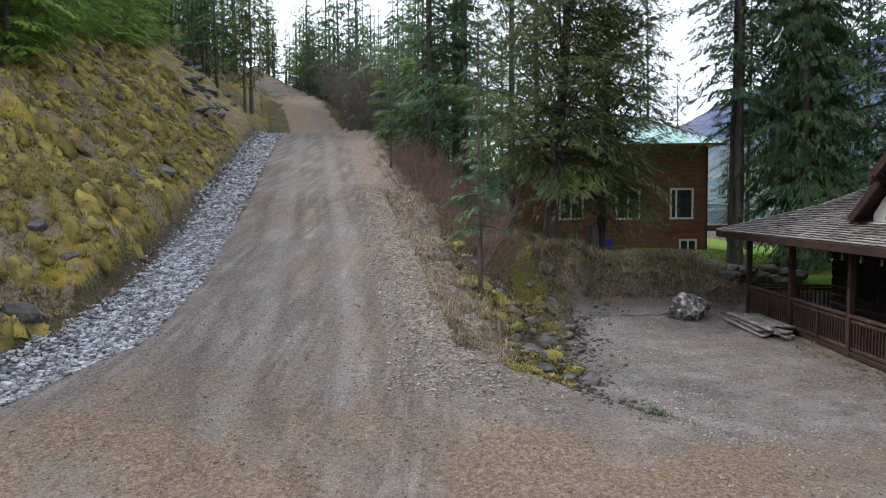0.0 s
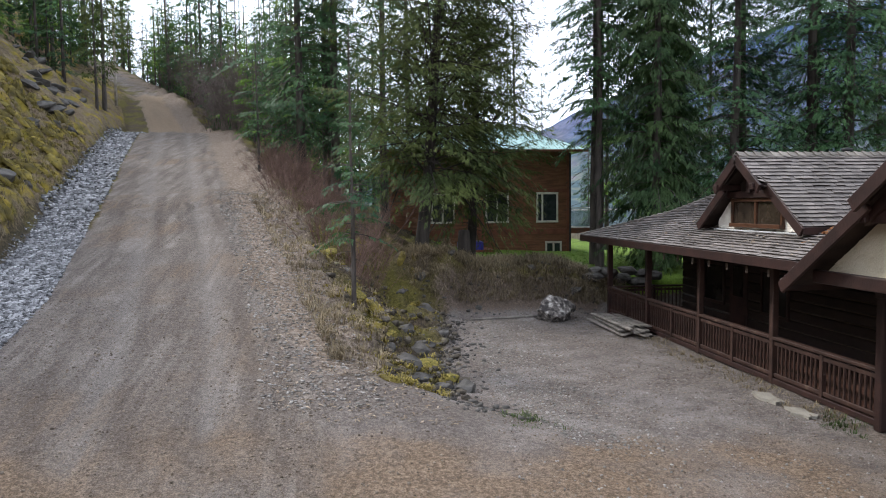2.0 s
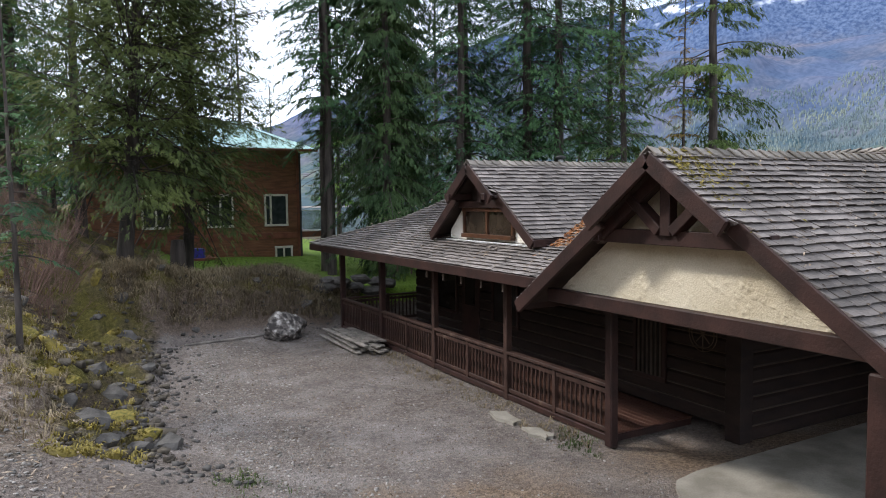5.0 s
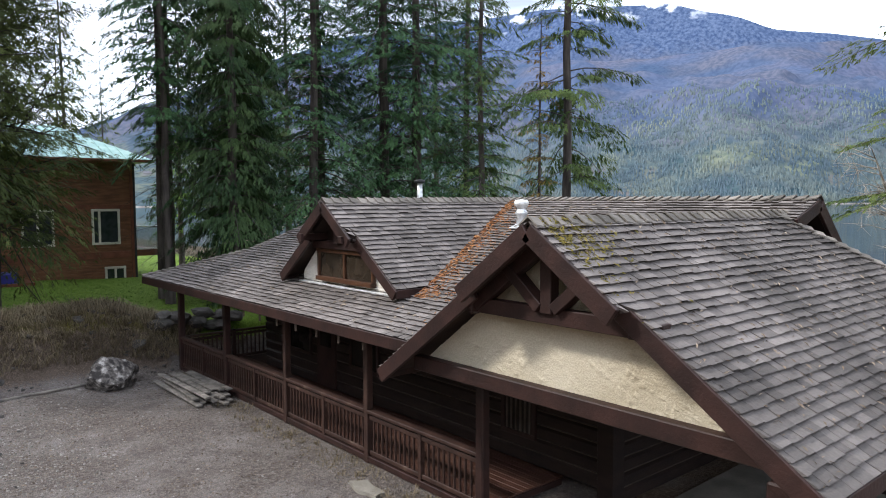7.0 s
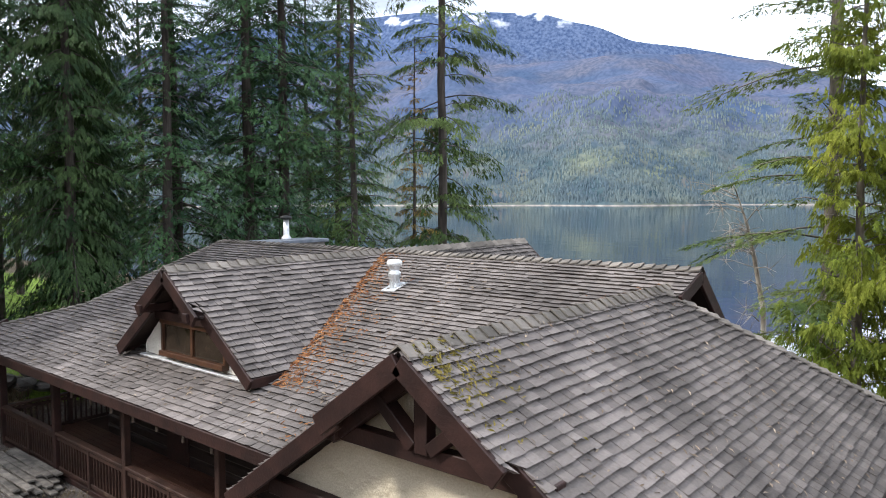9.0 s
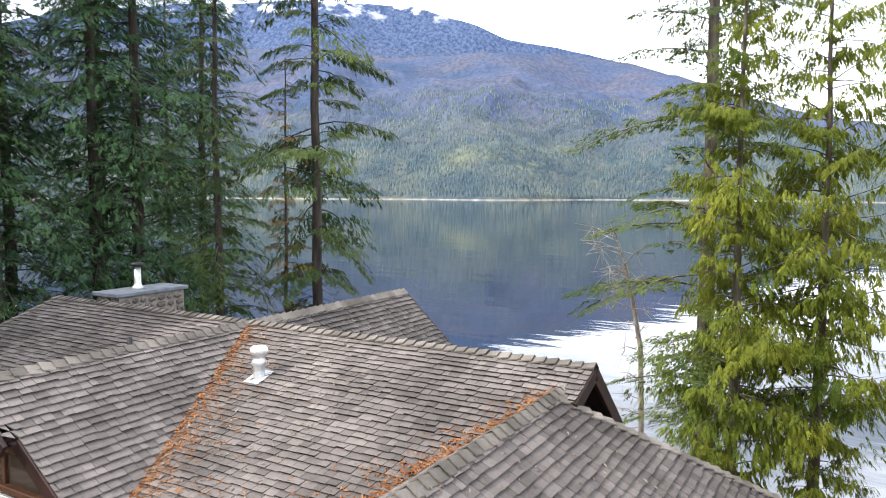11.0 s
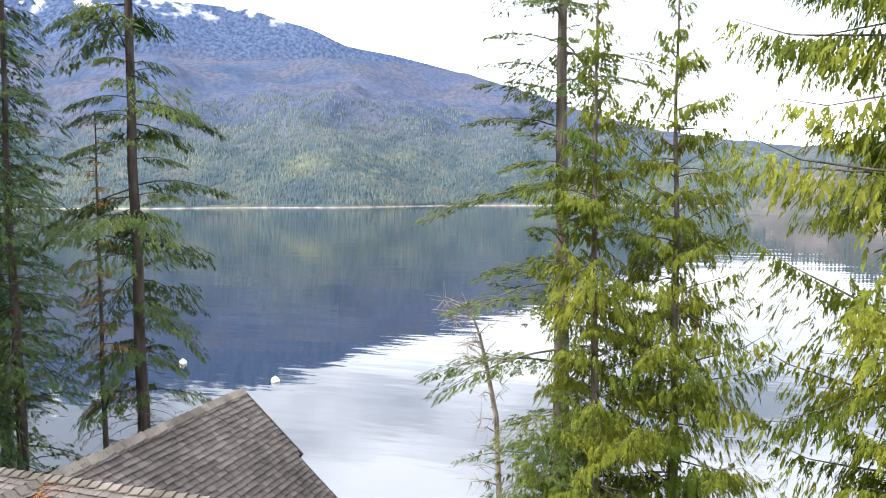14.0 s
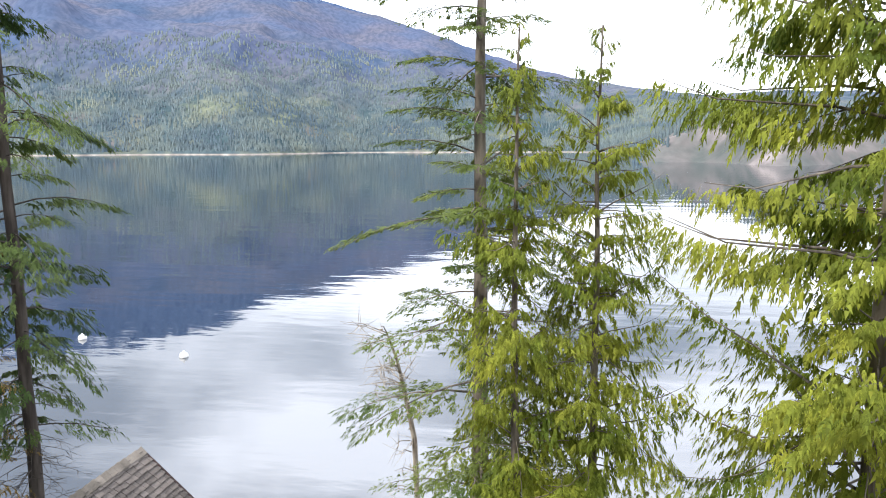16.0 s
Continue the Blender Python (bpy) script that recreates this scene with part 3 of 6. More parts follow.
def slope(start, depth, heights, lump, grain):
    """A range of hills round the lake: points of its surface from the foot, at start metres, to behind the crest."""
    r0 = start + 120 * np.sin(A * 9) + 60 * np.sin(A * 23 + 1)
    r = r0 + T * depth
    ridge = np.tan(np.radians(np.interp(np.degrees(A), AZ, heights))) * (r0 + depth) + 10
    prof = np.where(T <= 1, 0.16 * np.clip(T, 0, 1) ** 0.6 + 0.84 * np.clip(T, 0, 1) ** 1.25, 1 - (T - 1) * 1.2)
    x, y = -6 + r * np.cos(A), -9 + r * np.sin(A)
    lumps = fbm(x, y, 420, 3, 5 if grain < 100 else 3) * lump * np.clip(T * 3, 0, 1) * np.clip((1.02 - T) * 3, 0, 1) * np.clip(ridge / 500, 0.2, 1)
    z = LAKE - 2 + np.where(T < 0, -3, ridge * prof + lumps + np.clip(T * 30, 0, 1) * 8 + fbm(x, y, grain, 5) * 12 * np.clip(T * 8, 0, 1))
    return x, y, z


MX, MY, MZ = slope(1750, 1500, NEAR_EL, 190, 60)
FX, FY, FZ = slope(2900, 1200, EL, 120, 240)
idx = np.arange(A.size).reshape(A.shape)
quads = np.stack([idx[:-1, :-1], idx[:-1, 1:], idx[1:, 1:], idx[1:, :-1]], -1).reshape(-1, 4)[:, ::-1]


def mountain_material():
    m = bpy.data.materials.new("haze_tinted_slopes")
    m.use_nodes = True
    n, l = m.node_tree.nodes, m.node_tree.links
    b = n["Principled BSDF"]
    tc, sep = n.new("ShaderNodeTexCoord"), n.new("ShaderNodeSeparateXYZ")
    l.new(tc.outputs["Object"], sep.inputs["Vector"])

    def nz(scale, detail=6.0, axis=None):
        t = n.new("ShaderNodeTexNoise")
        t.inputs["Scale"].default_value, t.inputs["Detail"].default_value = scale, detail
        mp = n.new("ShaderNodeMapping")
        mp.inputs["Scale"].default_value = axis or (1, 1, 1)
        l.new(tc.outputs["Object"], mp.inputs["Vector"])
        l.new(mp.outputs["Vector"], t.inputs["Vector"])
        return t.outputs["Fac"]

    def ramp(fac, *stops):
        r = n.new("ShaderNodeValToRGB")
        while len(r.color_ramp.elements) < len(stops):
            r.color_ramp.elements.new(0.5)
        for e, (p, c) in zip(r.color_ramp.elements, stops):
            e.position, e.color = p, (*c, 1)
        l.new(fac, r.inputs["Fac"])
        return r.outputs["Color"]

    def mix(fac, a, c, kind="MIX"):
        x = n.new("ShaderNodeMixRGB")
        x.blend_type = kind
        for s, v in zip(x.inputs, (fac, a, c)):
            if isinstance(v, (int, float)):
                s.default_value = v
            else:
                l.new(v, s)
        return x.outputs["Color"]

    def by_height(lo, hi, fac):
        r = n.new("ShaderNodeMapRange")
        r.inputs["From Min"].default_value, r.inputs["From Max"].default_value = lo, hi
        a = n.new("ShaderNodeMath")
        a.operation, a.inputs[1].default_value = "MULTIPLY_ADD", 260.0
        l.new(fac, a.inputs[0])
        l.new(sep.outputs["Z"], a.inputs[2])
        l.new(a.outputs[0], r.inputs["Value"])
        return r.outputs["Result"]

    # Aerial haze is put into these base colours: blue-grey, bluer with height.
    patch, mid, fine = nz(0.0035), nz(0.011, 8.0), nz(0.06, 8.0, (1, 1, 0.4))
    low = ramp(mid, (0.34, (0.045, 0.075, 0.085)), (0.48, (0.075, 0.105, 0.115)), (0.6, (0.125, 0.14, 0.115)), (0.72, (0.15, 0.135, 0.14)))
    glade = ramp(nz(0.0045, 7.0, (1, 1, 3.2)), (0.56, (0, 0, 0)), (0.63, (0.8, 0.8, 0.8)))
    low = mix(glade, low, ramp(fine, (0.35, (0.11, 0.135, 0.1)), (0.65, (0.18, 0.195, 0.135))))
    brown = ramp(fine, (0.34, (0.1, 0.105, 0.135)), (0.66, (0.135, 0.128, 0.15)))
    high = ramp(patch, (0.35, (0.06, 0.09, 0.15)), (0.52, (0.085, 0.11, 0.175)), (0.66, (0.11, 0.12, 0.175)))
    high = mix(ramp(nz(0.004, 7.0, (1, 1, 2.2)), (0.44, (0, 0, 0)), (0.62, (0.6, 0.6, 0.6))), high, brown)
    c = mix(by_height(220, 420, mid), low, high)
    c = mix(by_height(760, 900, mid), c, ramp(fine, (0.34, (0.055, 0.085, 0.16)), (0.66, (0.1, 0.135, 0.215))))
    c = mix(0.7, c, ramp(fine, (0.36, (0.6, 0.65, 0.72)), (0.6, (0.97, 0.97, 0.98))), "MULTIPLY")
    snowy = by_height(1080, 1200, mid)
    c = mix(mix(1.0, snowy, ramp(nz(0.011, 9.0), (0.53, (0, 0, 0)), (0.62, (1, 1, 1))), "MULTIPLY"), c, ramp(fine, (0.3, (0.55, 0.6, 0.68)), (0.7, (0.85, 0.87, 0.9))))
    sh = n.new("ShaderNodeMapRange")
    sh.inputs["From Min"].default_value, sh.inputs["From Max"].default_value = LAKE + 1.2, LAKE + 2.6
    l.new(sep.outputs["Z"], sh.inputs["Value"])
    shore = sh.outputs["Result"]
    c = mix(shore, ramp(fine, (0.3, (0.16, 0.14, 0.13)), (0.7, (0.34, 0.31, 0.28))), c)
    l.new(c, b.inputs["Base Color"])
    b.inputs["Roughness"].default_value = 1.0
    b.inputs["Specular IOR Level"].default_value = 0.0
    return m


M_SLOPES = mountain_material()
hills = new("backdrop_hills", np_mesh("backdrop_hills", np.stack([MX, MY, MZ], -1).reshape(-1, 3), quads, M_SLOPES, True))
tagged(hills, "hazy blue-green forested hills across the lake", "hills", kind="structure")
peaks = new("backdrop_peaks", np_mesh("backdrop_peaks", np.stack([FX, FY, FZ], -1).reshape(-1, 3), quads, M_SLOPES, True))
tagged(peaks, "hazy blue mountain with snow patches behind the hills", "mountain", kind="structure")

# the rocky headland down the lake
ha, ht = np.meshgrid(np.radians(np.linspace(-3.4, -40, 150)), np.linspace(-0.02, 1.2, 50), indexing="ij")
hs_ = sstep(-3.4, -8.0, np.degrees(ha))
hr = 760 + 60 * np.sin(ha * 31) + ht * 170 + (1 - hs_) * 60
hx, hy = -6 + hr * np.cos(ha), -9 + hr * np.sin(ha)
hz = LAKE - 3 + (8 * hs_ + (46 + 10 * np.sin(ha * 19)) * hs_) * sstep(-0.05, 0.75, ht) + fbm(hx, hy, 45, 7, 4) * 16 * sstep(0.05, 0.4, ht) * (0.2 + 0.8 * hs_)
hidx = np.arange(ha.size).reshape(ha.shape)
hq = np.stack([hidx[:-1, :-1], hidx[1:, :-1], hidx[1:, 1:], hidx[:-1, 1:]], -1).reshape(-1, 4)[:, ::-1]
M_HEADLAND = material("headland_rock", (0.07, 0.082, 0.08), (0.14, 0.128, 0.128), 0.02, 0.95, 0.0, 0.12, spread=0.2, third=(0.24, 0.215, 0.21))
tagged(new("headland", np_mesh("headland", np.stack([hx, hy, hz], -1).reshape(-1, 3), hq, M_HEADLAND, True)), "wooded rocky headland reaching into the lake", "headland", kind="structure")

rng = np.random.default_rng(4)
k = 36000
ta, tr = rng.uniform(-0.6, 1.25, k), rng.uniform(0, 1, k) ** 1.5 * 0.5 + 0.008
fi, fj = (ta - az[0]) / (az[1] - az[0]), np.interp(tr, tt, np.arange(len(tt)))
fi0, fj0 = np.clip(fi.astype(int), 0, len(az) - 2), np.clip(fj.astype(int), 0, len(tt) - 2)
ga, gb = fi - fi0, fj - fj0
px, py, pz = (q[fi0, fj0] * (1 - ga) * (1 - gb) + q[fi0 + 1, fj0] * ga * (1 - gb) + q[fi0, fj0 + 1] * (1 - ga) * gb + q[fi0 + 1, fj0 + 1] * ga * gb for q in (MX, MY, MZ))
hn = 1500
hi_, hj_ = rng.integers(3, 149, hn), 14 + (rng.uniform(0, 1, hn) ** 0.6 * 28).astype(int)
px[:hn], py[:hn], pz[:hn] = hx[hi_, hj_], hy[hi_, hj_], hz[hi_, hj_]
hgt, wid = rng.uniform(6, 15, k), rng.uniform(1.8, 3.6, k)
vv = np.zeros((k, 5, 3))
for i in range(4):
    vv[:, i, 0], vv[:, i, 1], vv[:, i, 2] = px + wid * math.cos(i * math.pi / 2 + 0.4), py + wid * math.sin(i * math.pi / 2 + 0.4), pz - 2
vv[:, 4, 0], vv[:, 4, 1], vv[:, 4, 2] = px, py, pz + hgt
base = (np.arange(k) * 5)[:, None, None]
tri = (base + np.array([[0, 1, 4], [1, 2, 4], [2, 3, 4], [3, 0, 4]])[None]).reshape(-1, 3)
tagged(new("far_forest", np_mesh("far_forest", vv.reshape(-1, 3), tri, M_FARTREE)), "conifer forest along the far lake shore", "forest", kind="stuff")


# ---- the log house: its setting-out ----
RIDGE_X, RIDGE_Z, PITCH = 4.93, 4.72, 0.36
EAVE_X, KINK_X, NORTH_Y, SOUTH_Y, PORCH_Y = -0.8, 1.25, 7.4, -5.67, 9.7
WING_Y, WING_Z, WING_P, WING_X, WING_HALF = -5.39, 4.5, 0.71, -1.42, 2.98
DORM_Y, DORM_P, DORM_HALF, DORM_X = 1.17, 0.745, 2.02, 0.0
EAST_P, LAKE_P, LAKE_X = 0.87, 0.9, 10.3


def main_z(x):
    return RIDGE_Z - PITCH * (RIDGE_X - x)


house = thing("log_house", "dark log house with shingle roof, timber gables and wraparound porch", "house", (0, 0, 0))

SH_W, SH_T = 0.175, 0.026
EXPOSURE = 0.13


def shingle_field(origin, u, v, spans, length, seed, lift=0.012, exposure=EXPOSURE, width=SH_W):
    """Quads of single shingles on a sloping plane. spans(d): where along u the plane begins and ends at d metres up the slope."""
    rng = np.random.default_rng(seed)
    o, u, v = Vector(origin), Vector(u).normalized(), Vector(v).normalized()
    nrm = u.cross(v)
    if nrm.z < 0:
        nrm = -nrm
    pieces = []
    d, row = 0.0, 0
    while d < length - 0.03:
        top = min(d + exposure * 1.12, length)
        a0, b0 = spans(d)
        a1, b1 = spans(top)
        lo, hi = min(a0, a1), max(b0, b1)
        x = lo - rng.uniform(0, width)
        while x < hi:
            w = width * rng.uniform(0.6, 1.35)
            p, q = x + 0.004, x + w - 0.004
            c0, c1 = max(p, a0), min(q, b0)
            e0, e1 = max(p, a1), min(q, b1)
            x += w
            if c1 - c0 < 0.015 and e1 - e0 < 0.015:
                continue
            if c1 < c0:
                c0 = c1 = (e0 if abs(c0 - e0) < abs(c1 - e1) else e1)
            if e1 < e0:
                e0 = e1 = (c0 if abs(e0 - c0) < abs(e1 - c1) else c1)
            dd = d - rng.uniform(0, 0.022)
            if d < 0.01:
                dd = d - 0.02
            t = SH_T * rng.uniform(0.75, 1.5)
            lo_lift = lift + t
            pts = [o + u * c0 + v * dd + nrm * lo_lift, o + u * c1 + v * dd + nrm * (lo_lift + rng.uniform(-0.004, 0.004)), o + u * e1 + v * top + nrm * (lift * 0.4 + 0.004), o + u * e0 + v * top + nrm * (lift * 0.4 + 0.004),
                   o + u * c0 + v * (dd + 0.035), o + u * c1 + v * (dd + 0.035)]
            pieces.append([tuple(k) for k in pts])
        d += exposure
        row += 1
    return pieces


SH_FACES = [(0, 1, 2, 3), (4, 5, 1, 0), (0, 3, 4), (1, 5, 2)]


def joined_shingles(name, pieces, parent, mat=M_SHINGLE, label=""):
    verts, faces = [], []
    for p in pieces:
        k = len(verts)
        verts += p
        faces += [tuple(k + i for i in f) for f in SH_FACES]
    ob = part(name, mesh_of(name, verts, faces, mat), mat, parent, label)
    return tagged(ob, kind="stuff")


def ridge_caps(name, a, b, parent, spread=0.13, side=(0.5, 0.5), seed=0, step=0.19):
    """Overlapping cap shingles along a ridge or hip, each bent over it. side: fall to either side for one metre."""
    rng = np.random.default_rng(seed + 50)
    a, b = Vector(a), Vector(b)
    d = (b - a)
    n = max(2, int(d.length / step))
    d.normalize()
    s = d.cross(Vector((0, 0, 1))).normalized()
    verts, faces = [], []
    for i in range(n):
        p = a + (b - a) * (i / n)
        q = a + (b - a) * ((i + 1.25) / n)
        up0, up1 = 0.07 + rng.uniform(0, 0.012), 0.034
        w = spread * rng.uniform(0.92, 1.08)
        k = len(verts)
        for c, up in ((p, up0), (q, up1)):
            for t, off in ((0, up), (0, up - 0.02)):
                verts += [tuple(c + s * w - Vector((0, 0, side[0] * w - off))), tuple(c + Vector((0, 0, off))), tuple(c - s * w - Vector((0, 0, side[1] * w - off)))]
        faces += [(k, k + 1, k + 7, k + 6), (k + 1, k + 2, k + 8, k + 7), (k + 3, k + 4, k + 1, k), (k + 4, k + 5, k + 2, k + 1), (k, k + 6, k + 9, k + 3), (k + 2, k + 5, k + 11, k + 8)]
    me = mesh_of(name, verts, faces, M_CAP)
    return tagged(part(name, me, M_CAP, parent, "overlapping ridge cap shingles"), kind="stuff")


# roof decks: boards under the shingles
def at_main(x, y):
    return (x, y, main_z(x))


roof = part("roof", mesh_of("roof", [(RIDGE_X, NORTH_Y, RIDGE_Z - 0.02), (RIDGE_X, SOUTH_Y, RIDGE_Z - 0.02), (EAVE_X, SOUTH_Y + 2.6, main_z(EAVE_X)), (EAVE_X, NORTH_Y, main_z(EAVE_X)),
                                      (RIDGE_X, NORTH_Y, RIDGE_Z - 0.14), (RIDGE_X, SOUTH_Y, RIDGE_Z - 0.14), (EAVE_X, SOUTH_Y + 2.6, main_z(EAVE_X) - 0.12), (EAVE_X, NORTH_Y, main_z(EAVE_X) - 0.12)],
                            [(0, 3, 2, 1), (4, 5, 6, 7), (0, 1, 5, 4), (1, 2, 6, 5), (2, 3, 7, 6), (3, 0, 4, 7)], M_UNDER), M_UNDER, house)
KZ = main_z(KINK_X)
EZ = main_z(EAVE_X)
slab("roof_deck", [at_main(EAVE_X, NORTH_Y), at_main(KINK_X, NORTH_Y), (EAVE_X, PORCH_Y, EZ)], 0.1, M_UNDER, roof)
slab("roof_deck", [(KINK_X, NORTH_Y, KZ), (9.0, NORTH_Y, KZ), (9.0, PORCH_Y, EZ), (EAVE_X, PORCH_Y, EZ)], 0.1, M_UNDER, roof)
slab("roof_deck", [(RIDGE_X, SOUTH_Y, RIDGE_Z - 0.02), (RIDGE_X, NORTH_Y, RIDGE_Z - 0.02), (7.7, NORTH_Y, RIDGE_Z - 2.77 * EAST_P), (7.7, SOUTH_Y, RIDGE_Z - 2.77 * EAST_P)], 0.1, M_UNDER, roof)
WB = WING_Z - WING_P * WING_HALF
slab("roof_deck", [(WING_X, WING_Y, WING_Z - 0.02), (4.4, WING_Y, WING_Z - 0.02), (0.2, WING_Y + WING_HALF, WB), (WING_X, WING_Y + WING_HALF, WB)], 0.08, M_UNDER, roof)
slab("roof_deck", [(WING_X, WING_Y, WING_Z - 0.02), (3.95, WING_Y, WING_Z - 0.02), (6.95, WING_Y - WING_HALF, WB), (WING_X, WING_Y - WING_HALF, WB)], 0.08, M_UNDER, roof)
slab("roof_deck", [(3.95, WING_Y, WING_Z - 0.02), (6.95, WING_Y, WB), (6.95, WING_Y - WING_HALF, WB)], 0.08, M_UNDER, roof)
DB = RIDGE_Z - DORM_P * DORM_HALF
for sgn in (1, -1):
    slab("roof_deck", [(DORM_X, DORM_Y, RIDGE_Z - 0.02), (RIDGE_X, DORM_Y, RIDGE_Z - 0.02), (0.9, DORM_Y + sgn * DORM_HALF, DB), (DORM_X, DORM_Y + sgn * DORM_HALF, DB)], 0.08, M_UNDER, roof)
    slab("roof_deck", [(RIDGE_X, DORM_Y, RIDGE_Z - 0.02), (LAKE_X, DORM_Y, RIDGE_Z - 0.02), (LAKE_X - 0.15, DORM_Y + sgn * 2.75, RIDGE_Z - 2.75 * LAKE_P), (RIDGE_X + 2.6, DORM_Y + sgn * 2.75, RIDGE_Z - 2.75 * LAKE_P)], 0.08, M_UNDER, roof)

# shingles: the long west slope, the porch hip, dormer, wing and lake gable
c36 = math.hypot(1, PITCH)
west_len = (RIDGE_X - EAVE_X) * c36


def west_span(d):
    x = EAVE_X + d / c36
    hip = NORTH_Y + (KINK_X - x) * (PORCH_Y - NORTH_Y) / (KINK_X - EAVE_X) if x < KINK_X else NORTH_Y
    south = -(-3.1 if x < 0 else -3.1 - x * 0.6)
    return (-hip, max(south, 3.1) if x < 4.0 else -SOUTH_Y)


joined_shingles("shingles", shingle_field((EAVE_X, 0, EZ), (0, -1, 0), (1, 0, PITCH), west_span, west_len, 1), roof)
north_len = math.hypot(PORCH_Y - NORTH_Y, KZ - EZ)
joined_shingles("shingles", shingle_field((EAVE_X, PORCH_Y, EZ), (1, 0, 0), (0, NORTH_Y - PORCH_Y, KZ - EZ), lambda d: (d / north_len * (KINK_X - EAVE_X), 9.5), north_len, 2), roof)
ec = math.hypot(1, EAST_P)
joined_shingles("shingles", shingle_field((7.7, 0, RIDGE_Z - 2.77 * EAST_P), (0, 1, 0), (-1, 0, EAST_P), lambda d: (SOUTH_Y, NORTH_Y), 2.77 * ec, 3), roof)
dc = math.hypot(1, DORM_P)


def dormer_span(d):
    z = DB + d * DORM_P / dc
    return (DORM_X - (0.2 if d > 0.62 * DORM_HALF * dc else 0.0), RIDGE_X - (RIDGE_Z - z) / PITCH + 0.15)


for sgn, sd in ((1, 4), (-1, 5)):
    joined_shingles("shingles", shingle_field((0, DORM_Y + sgn * DORM_HALF, DB), (1, 0, 0), (0, -sgn, DORM_P), dormer_span, DORM_HALF * dc, sd), roof)
lc = math.hypot(1, LAKE_P)
LBZ = RIDGE_Z - 2.75 * LAKE_P
for sgn, sd in ((1, 6), (-1, 7)):
    joined_shingles("shingles", shingle_field((0, DORM_Y + sgn * 2.75, LBZ), (1, 0, 0), (0, -sgn, LAKE_P),
                                              lambda d: (RIDGE_X + max(0.0, 2.75 - d / lc) * LAKE_P / EAST_P - 0.1, LAKE_X - (0.16 if d < 0.47 * 2.75 * lc else 0.0)), 2.75 * lc, sd), roof)
wc = math.hypot(1, WING_P)
WLEN = WING_HALF * wc


def wing_start(d):
    return WING_X - (0.2 if d > 0.635 * WLEN else 0.0)


joined_shingles("shingles", shingle_field((0, WING_Y + WING_HALF, WB), (1, 0, 0), (0, -1, WING_P),
                                          lambda d: (wing_start(d), RIDGE_X - (RIDGE_Z - (WB + d * WING_P / wc)) / PITCH + 0.12), WLEN, 8), roof)
south = shingle_field((0, WING_Y - WING_HALF, WB), (1, 0, 0), (0, 1, WING_P), lambda d: (wing_start(d), 6.95 - 3.0 * d / WLEN), WLEN, 9, width=0.18)
singles = [p for p in south if p[0][0] < 1.0 and p[0][2] > WB + 0.75]
rest = [p for p in south if not (p[0][0] < 1.0 and p[0][2] > WB + 0.75)]
singles, rest = singles[:290], rest + singles[290:]
joined_shingles("shingles", rest, roof)
joined_shingles("shingles", shingle_field((6.95, WING_Y, WB), (0, -1, 0), (-1, 0, WING_P), lambda d: (0.0, WING_HALF * (1 - d / WLEN)), WLEN, 10), roof)

ridge_caps("ridge_capping", (RIDGE_X, SOUTH_Y - 0.02, RIDGE_Z), (RIDGE_X, NORTH_Y, RIDGE_Z), roof, 0.13, (0.87, 0.36), 1)
ridge_caps("ridge_capping", (DORM_X - 0.2, DORM_Y, RIDGE_Z), (RIDGE_X, DORM_Y, RIDGE_Z), roof, 0.13, (0.74, 0.74), 2)
ridge_caps("ridge_capping", (LAKE_X + 0.02, DORM_Y, RIDGE_Z), (RIDGE_X, DORM_Y, RIDGE_Z), roof, 0.13, (0.9, 0.9), 3)
ridge_caps("ridge_capping", (WING_X - 0.2, WING_Y, WING_Z), (4.45, WING_Y, WING_Z + 0.0), roof, 0.13, (0.71, 0.71), 4)
ridge_caps("ridge_capping", (6.98, WING_Y - WING_HALF - 0.02, WB), (3.98, WING_Y - 0.03, WING_Z - 0.02), roof, 0.12, (0.45, 0.45), 5)
ridge_caps("ridge_capping", (EAVE_X, PORCH_Y, EZ), (KINK_X, NORTH_Y, KZ), roof, 0.1, (0.25, 0.25), 6)
ridge_caps("ridge_capping", (KINK_X, NORTH_Y, KZ), (RIDGE_X, NORTH_Y, RIDGE_Z), roof, 0.09, (0.1, 0.4), 7)

# fascias and rake boards
beam("fascia", (EAVE_X - 0.02, -2.75, EZ - 0.09), (EAVE_X - 0.02, PORCH_Y + 0.02, EZ - 0.09), 0.045, 0.19, M_TIMBER, roof)
beam("fascia", (EAVE_X, PORCH_Y + 0.02, EZ - 0.09), (9.0, PORCH_Y + 0.02, EZ - 0.09), 0.045, 0.19, M_TIMBER, roof)
for k in range(17):
    y = -2.2 + k * 0.74
    beam("rafter_tail", (EAVE_X + 0.02, y, EZ - 0.14), (0.35, y, main_z(0.35) - 0.16), 0.07, 0.12, M_TIMBER, roof)


